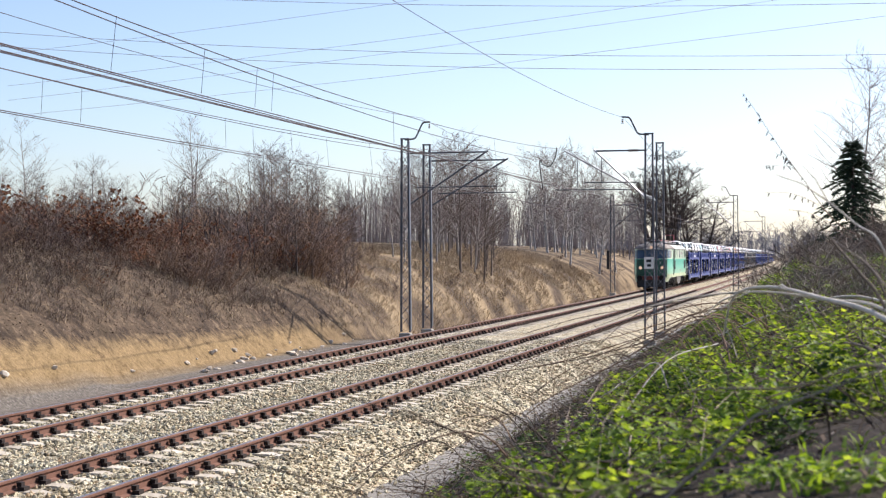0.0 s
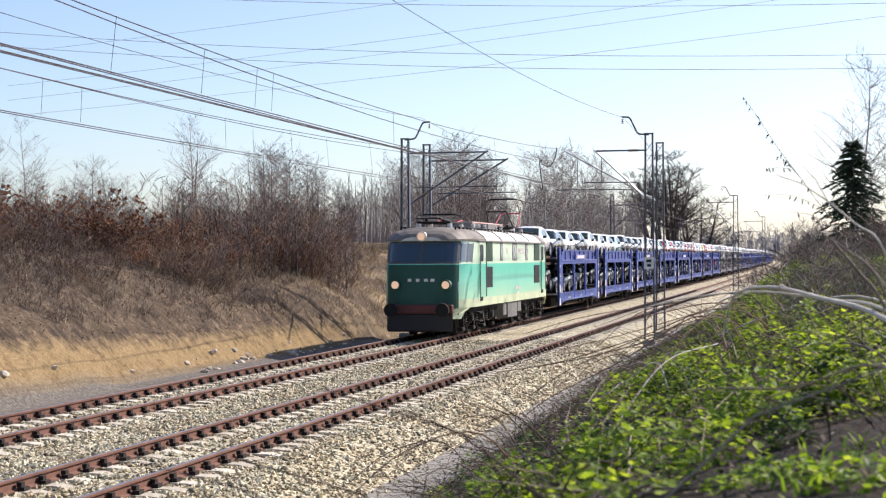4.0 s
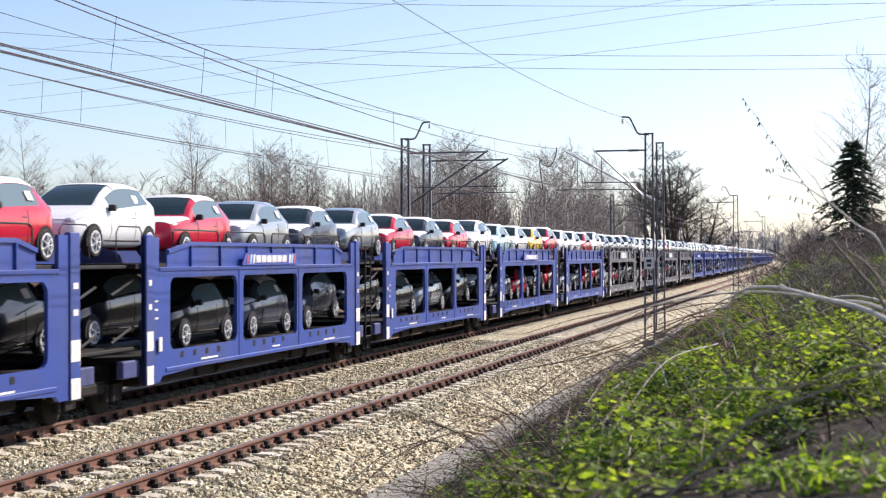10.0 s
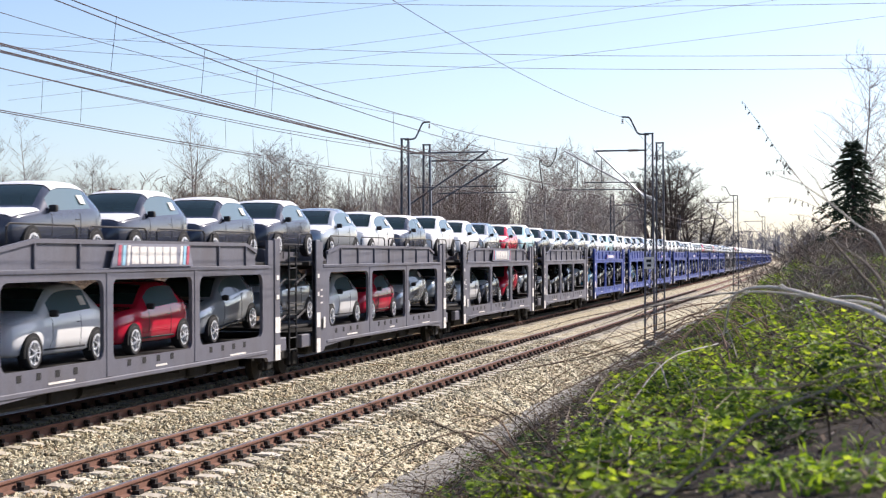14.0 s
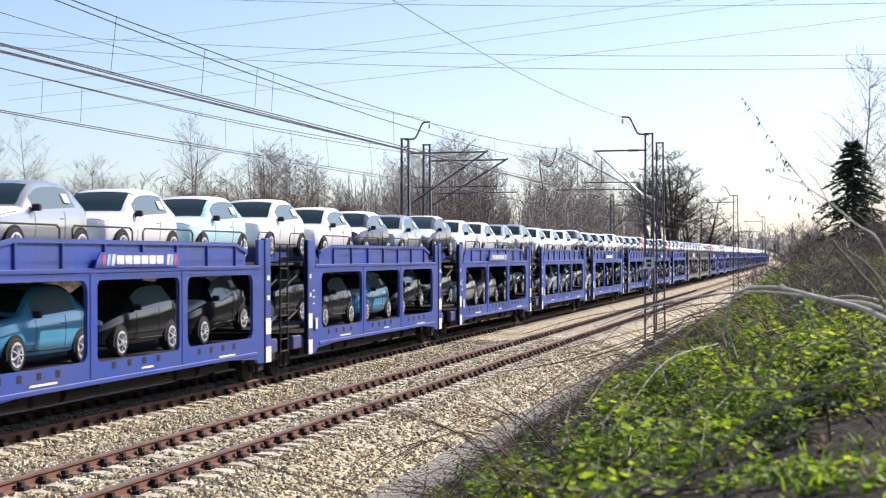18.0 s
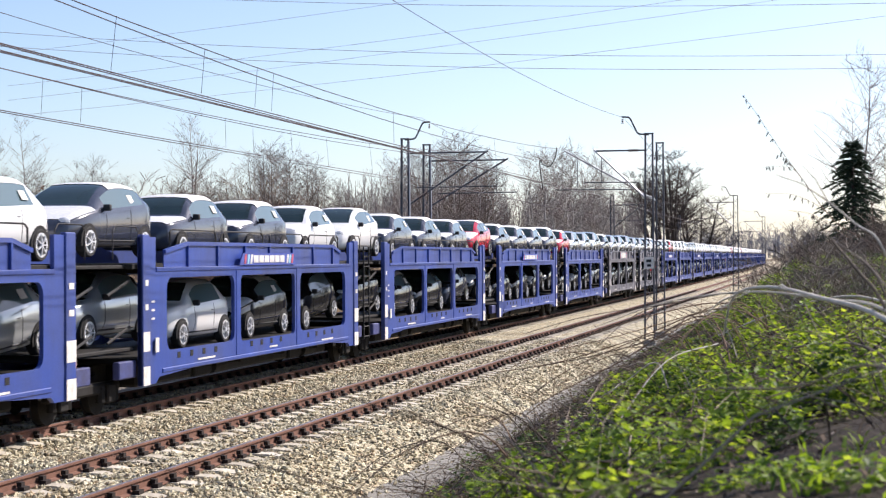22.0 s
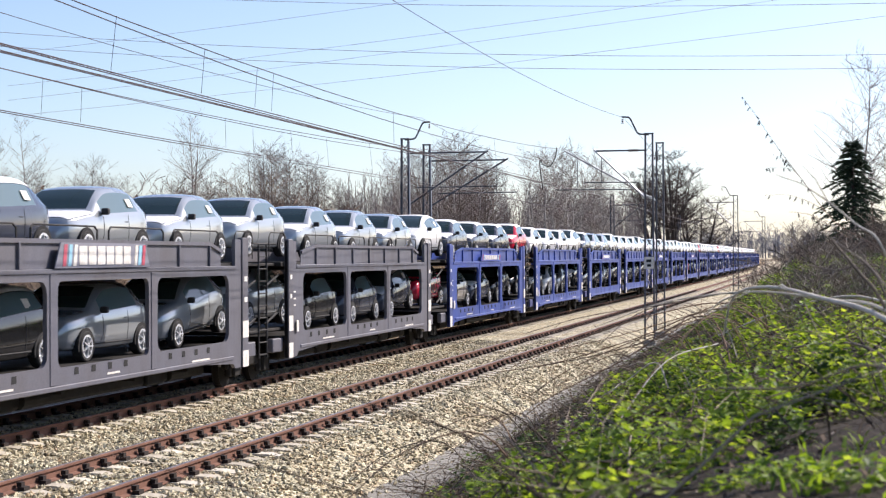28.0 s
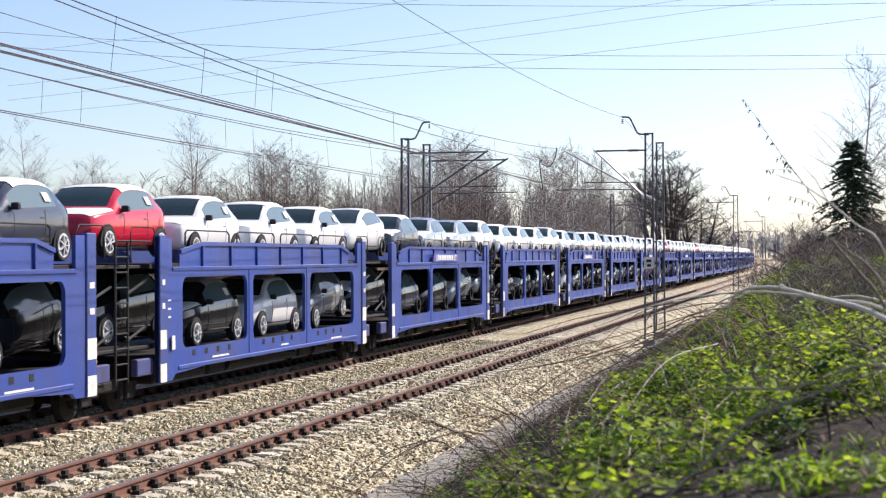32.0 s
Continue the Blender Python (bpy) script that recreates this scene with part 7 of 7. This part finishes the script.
        o, a, h = Vector((x, y, ground_z(x, y) - 0.02)), rng.random() * 6.283, rng.uniform(0.05, 0.14)
        d, side = Vector((math.cos(a), math.sin(a), 0)), Vector((-math.sin(a), math.cos(a), 0)) * rng.uniform(0.003, 0.007)
        k = len(bv)
        for f, r in ((0, 1.0), (0.5, 0.9), (0.85, 0.5), (1.0, 0.05)):
            p = o + d * h * 0.8 * f * f + Vector((0, 0, h * (f - 0.35 * f * f)))
            bv += [tuple(p - side * r), tuple(p + side * r)]
        bf += [(k + 2 * j, k + 2 * j + 1, k + 2 * j + 3, k + 2 * j + 2) for j in range(3)]
    tagged(mesh_object("grass_blades", mesh_from("grass_blades", bv, bf), LEAF), "fresh broad grass blades on the embankment top", "grass", kind="stuff")
    # withered leaves and moss between the herbs
    for name, mat, count, lab in (("leaf_litter", LITTER, 24000, "withered brown leaves littering the embankment"), ("moss_tufts", MOSS, 26000, "small olive moss and weed tufts at the embankment foot")):
        lv, lf = [], []
        for i in range(count):
            y = 3.2 + 42 * rng.random() ** 1.7
            t = toe_right(y)
            x = t - 0.1 + 6.8 * rng.random() if name == "leaf_litter" else t + 0.15 + 4.2 * rng.random() ** 1.3
            if name == "moss_tufts" and noise.noise((x * 1.3, y * 0.8, 31)) < 0.02:
                continue
            o = Vector((x, y, ground_z(x, y) + rng.uniform(0.005, 0.035)))
            a, s = rng.random() * 6.283, rng.uniform(0.012, 0.030) * (0.5 + 0.6 * smooth(4, 11, y))
            u = Vector((math.cos(a), math.sin(a), rng.uniform(-0.3, 0.8))) * s
            w = Vector((-math.sin(a), math.cos(a), rng.uniform(-0.5, 0.5))) * s * 0.6
            k = len(lv)
            lv += [tuple(o - u), tuple(o + w), tuple(o + u), tuple(o - w)]
            lf += [(k, k + 1, k + 2), (k, k + 2, k + 3)]
        tagged(mesh_object(name, mesh_from(name, lv, lf), mat), lab, "leaves" if name == "leaf_litter" else "moss", kind="stuff")
    # dead stems and fallen twigs among them
    paths = []
    for i in range(3400):
        y = 3.6 + 40 * rng.random() ** 1.6
        x = toe_right(y) + 0.6 + 6.0 * rng.random()
        if x > 7.6 and y < 6:
            continue
        z = ground_z(x, y) + rng.uniform(0.0, 0.12)
        a, ln = rng.random() * 6.283, rng.uniform(0.15, 0.8)
        rise = rng.choice([rng.uniform(-0.05, 0.3), rng.uniform(0.3, 0.8)]) * ln
        r = rng.uniform(0.0015, 0.0048)
        mx, my = x + math.cos(a) * ln * 0.5, y + math.sin(a) * ln * 0.5
        ex, ey = x + math.cos(a + rng.gauss(0, 0.3)) * ln, y + math.sin(a + rng.gauss(0, 0.3)) * ln
        paths.append([(x, y, z, r), (mx, my, max(ground_z(mx, my), z + rise * 0.7) + 0.02, r * 0.8), (ex, ey, max(ground_z(ex, ey), z + rise) + 0.02, r * 0.4)])
    v, f = tubes(paths, 4)
    tagged(mesh_object("dead_stems", mesh_from("dead_stems", v, f), DEAD_STEM), "dead brown stems and twigs lying among the herbs", "twigs", kind="stuff")


def curve_through(points, r0, r1, steps=5):
    """A tapered path gliding through a few points."""
    out = []
    n = len(points) - 1
    for i in range(n * steps + 1):
        t = i / steps
        p = [spline([(j, q[k]) for j, q in enumerate(points)], t) for k in range(3)]
        out.append((*p, r0 + (r1 - r0) * i / (n * steps)))
    return out


def side_twigs(rng, path, count, length, r):
    out = []
    for i in range(count):
        k = rng.randrange(1, len(path) - 1)
        x, y, z, _ = path[k]
        d = Vector(path[k + 1][:3]) - Vector(path[k - 1][:3])
        d = (d.normalized() + Vector((rng.gauss(0, 0.5), rng.gauss(0, 0.5), rng.gauss(0, 0.4)))).normalized()
        ln = length * rng.uniform(0.4, 1.0)
        out.append([(x, y, z, r), (x + d.x * ln * 0.5, y + d.y * ln * 0.5, z + d.z * ln * 0.5 + 0.02, r * 0.8), (x + d.x * ln, y + d.y * ln, z + d.z * ln, r * 0.4)])
    return out


SWAY = []


def build_branches():
    rng = random.Random(99)

    def branch(name, points, r0, r1, mat, label, twigs=0, length=0.3):
        thing = tagged(empty(name), label, "branch")
        main = curve_through(points, r0, r1)
        v, f = tubes([main], 6)
        mesh_object("stem", mesh_from("stem", v, f, True), mat, thing)
        for p in side_twigs(rng, main, twigs, length, r1 * 1.1):
            v, f = tubes([p], 4)
            mesh_object("side_twig", mesh_from("side_twig", v, f, True), mat, thing)

    pale = "pale weathered dead branch arching over the embankment"
    branch("dead_branch", [(8.6, 6.0, 2.2), (8.37, 6.8, 2.43), (8.11, 7.8, 2.49), (7.86, 8.8, 2.52), (7.64, 9.4, 2.46), (7.56, 9.7, 2.22)], 0.013, 0.006, PALE_WOOD, pale, 3)
    branch("dead_branch", [(8.7, 6.2, 2.25), (8.38, 7.0, 2.46), (8.16, 8.0, 2.475), (7.73, 9.5, 2.48), (7.15, 10.5, 2.39), (6.6, 11.4, 2.2)], 0.009, 0.003, PALE_WOOD, pale, 3)
    branch("dead_branch", [(8.5, 4.0, 2.15), (8.29, 4.6, 2.38), (8.03, 5.0, 2.29), (7.66, 5.6, 2.22), (7.3, 6.1, 2.02)], 0.005, 0.002, DEADWOOD, "thin dead branch lying on the herbs", 3)
    branch("dead_branch", [(8.6, 5.4, 2.1), (8.34, 6.0, 2.58), (8.22, 6.6, 2.71), (8.10, 7.3, 2.80)], 0.005, 0.002, DEADWOOD, "brown dead branch leaning over the bank", 3)
    branch("dead_branch", [(8.7, 6.3, 2.3), (8.38, 7.0, 2.63), (8.19, 7.6, 2.62), (8.06, 8.0, 2.64)], 0.005, 0.002, DEADWOOD, "brown dead branch leaning over the bank", 3)
    branch("dead_branch", [(7.45, 11.0, 2.1), (7.15, 10.5, 2.01), (6.92, 10.0, 1.69), (6.78, 9.7, 1.45)], 0.005, 0.002, PALE_WOOD, "pale broken stick leaning in the herbs", 1)
    lean = "grey dead stick leaning over the embankment top"
    branch("dead_branch", [(8.5, 7.0, 2.1), (8.375, 7.0, 2.475), (8.27, 7.0, 2.62), (8.159, 7.0, 2.757)], 0.009, 0.005, DEADWOOD, lean, 2)
    branch("dead_branch", [(8.55, 7.2, 2.1), (8.383, 7.0, 2.689), (8.26, 7.0, 2.82), (8.123, 7.0, 2.935)], 0.006, 0.003, PALE_WOOD, lean, 4, 0.4)
    branch("dead_branch", [(8.5, 7.0, 2.1), (8.375, 7.0, 2.532), (8.285, 7.0, 2.671)], 0.006, 0.004, DEADWOOD, lean, 2)
    branch("dead_branch", [(8.55, 8.8, 2.08), (8.3, 9.2, 2.2), (7.95, 10.2, 2.12), (7.55, 11.4, 1.95)], 0.010, 0.004, DEADWOOD, "grey dead stick lying across the herbs", 3)
    branch("dead_branch", [(8.8, 14.5, 2.25), (8.35, 14.6, 2.33), (7.8, 14.9, 2.2), (7.2, 15.2, 1.95)], 0.014, 0.006, PALE_WOOD, "pale dead stick lying across the herbs", 3)
    branch("dead_branch", [(7.1, 11.2, 1.78), (7.0, 11.3, 1.95), (6.7, 11.8, 1.75), (6.3, 12.6, 1.5)], 0.006, 0.003, PALE_WOOD, "pale dead stick lying across the herbs", 3)
    dark = "dark leafless bramble shoot arching down the bank"
    for pts in ([(7.46, 13.0, 2.3), (6.74, 13.5, 2.19), (5.95, 14.0, 1.92), (5.38, 14.5, 1.68)], [(7.44, 12.5, 2.29), (6.66, 13.0, 2.02), (5.98, 13.5, 1.8), (5.35, 14.0, 1.67)],
                [(7.3, 12.0, 2.25), (6.68, 12.0, 1.91), (6.14, 12.2, 1.63), (5.85, 12.5, 1.43)], [(7.59, 13.0, 2.37), (6.83, 14.0, 2.27), (6.01, 15.0, 2.13), (5.25, 16.0, 1.92)],
                [(7.45, 11.4, 2.28), (7.15, 11.0, 2.06), (6.92, 10.6, 1.75), (6.78, 10.3, 1.5)], [(7.22, 12.0, 2.24), (7.05, 11.8, 2.12), (6.57, 11.7, 1.98), (6.05, 12.0, 1.86)],
                [(7.4, 12.8, 2.2), (6.9, 12.4, 2.1), (6.3, 12.3, 1.85), (5.9, 12.5, 1.6)], [(7.5, 13.4, 2.3), (6.95, 14.4, 2.15), (6.3, 15.0, 1.95), (5.7, 15.3, 1.8)]):
        gx, gy = pts[0][0] + rng.uniform(0.1, 0.7), pts[0][1] + rng.uniform(-0.5, 0.9)
        branch("bramble_shoot", [(gx, gy, ground_z(gx, gy) - 0.05)] + pts, 0.006, 0.0025, TWIG_RED, dark, 6, 0.5)
    for i in range(15):
        y = rng.uniform(9, 26)
        x = toe_right(y) + rng.uniform(1.5, 5.0)
        z = ground_z(x, y)
        a = rng.uniform(2.2, 4.2)
        ln = rng.uniform(0.6, 1.5)
        pts = [(x, y, z - 0.05), (x + math.cos(a) * ln * 0.3, y + math.sin(a) * ln * 0.3, z + ln * 0.32), (x + math.cos(a) * ln * 0.7, y + math.sin(a) * ln * 0.7, z + ln * 0.25), (x + math.cos(a) * ln, y + math.sin(a) * ln, max(z + ln * 0.02, ground_z(x + math.cos(a) * ln, y + math.sin(a) * ln) + 0.05))]
        branch("bramble_shoot", pts, 0.006, 0.0025, rng.choice([TWIG_RED, DEADWOOD, DEADWOOD]), "leafless arching bramble shoot on the bank", 3, 0.3)
    # long catkin twig swaying against the sky
    root = Vector((8.44, 8.5, 2.68))
    thing = tagged(empty("catkin_twig", Matrix.Translation(root)), "long thin twig with dark catkins swaying in the wind", "branch")
    SWAY.append((thing, root))
    runs = [[(8.7, 8.1, 2.2), (8.44, 8.5, 2.68), (8.2, 9.0, 2.86), (8.02, 9.3, 3.11), (7.88, 9.5, 3.31), (7.76, 9.6, 3.5), (7.68, 9.7, 3.62)],
            [(8.2, 9.0, 2.86), (8.11, 9.0, 2.95), (7.96, 9.2, 3.02), (7.81, 9.4, 3.03)], [(8.02, 9.3, 3.11), (7.96, 9.3, 3.17), (7.86, 9.4, 3.185), (7.8, 9.4, 3.18)], [(8.26, 8.8, 2.78), (8.08, 9.0, 2.90), (7.95, 9.2, 2.93)],
            [(8.02, 9.3, 3.11), (7.93, 9.35, 3.22), (7.86, 9.4, 3.26)]]
    for i, pts in enumerate(runs):
        path = curve_through([tuple(Vector(p) - root) for p in pts], 0.0035 if i == 0 else 0.0014, 0.0009)
        v, f = tubes([path], 5)
        stem = mesh_object("stem" if i == 0 else "side_twig", mesh_from("stem", v, f, True), TWIG_RED, thing)
        for k in range(14 if i == 0 else 6):
            q = path[int(len(path) * (0.45 if i == 0 else 0.35) + rng.random() * len(path) * 0.54)]
            d = Vector((rng.gauss(0, 0.4), rng.gauss(0, 0.4), -1)).normalized() * rng.uniform(0.018, 0.035)
            o = Vector(q[:3])
            v, f = tubes([[(*o, 0.0015), (*(o + d * 0.4), 0.0045), (*(o + d), 0.0015)]], 5)
            mesh_object("catkin", mesh_from("catkin", v, f, True), BARK_DARK, stem)


def build_rubble():
    """Pale lumps along the foot of the cutting."""
    rng = random.Random(4)
    for i in range(34):
        bm = bmesh.new()
        bmesh.ops.create_icosphere(bm, subdivisions=1, radius=1)
        for v in bm.verts:
            v.co *= rng.uniform(0.7, 1.2)
        s = rng.uniform(0.05, 0.14)
        bmesh.ops.scale(bm, vec=(s * rng.uniform(0.8, 1.6), s * rng.uniform(0.8, 1.5), s * 0.7), verts=bm.verts)
        y = rng.choice([rng.uniform(30, 62), rng.uniform(42, 56)])
        x = rng.uniform(-9.6, -8.7)
        o = part("stone", bm, PALE_STONE, None)
        o.matrix_basis = pose(x, y, ground_z(x, y) + s * 0.25, rng.uniform(-20, 20), rng.uniform(-20, 20), rng.uniform(0, 360))
        tagged(o, "pale broken stone lying at the foot of the cutting", "stone", "stones by the track")


# ---- what moves ----
def motions():
    times = list(range(0, 33, 2))
    for thing, q in WAGONS + LOCO:
        walk(thing, [(float(t), on_line(FAR, q - TRAVEL[t], 0.0)) for t in times])
    for twig, root in SWAY:
        rows = []
        for t in times:
            a = 0.8 * math.sin(t * 1.7) + 0.5 * math.sin(t * 0.61 + 1)
            rows.append((float(t), Matrix.Translation(root) @ pose(0, 0, 0, 0.6 * math.cos(t * 1.1), a, 0.5 * a)))
        walk(twig, rows)
    for car, q, z, tilt in CARS:
        walk(car, [(float(t), on_line(FAR, q - TRAVEL[t], z, tilt)) for t in times])


build_ground()
build_ballast()
TRACKS = [(build_track("near_track", NEAR, "near railway track of rusty rails on pale concrete sleepers"), NEAR),
          (build_track("far_track", FAR, "far railway track of rusty rails on pale concrete sleepers"), FAR)]
build_masts()
build_wires()
build_power_lines()
build_loco()
build_train()
build_woods()
build_far_woods()
build_undergrowth()
build_branches()
build_rubble()
build_stones()
for thing, centre in TRACKS:
    build_sleepers(thing, centre)
motions()
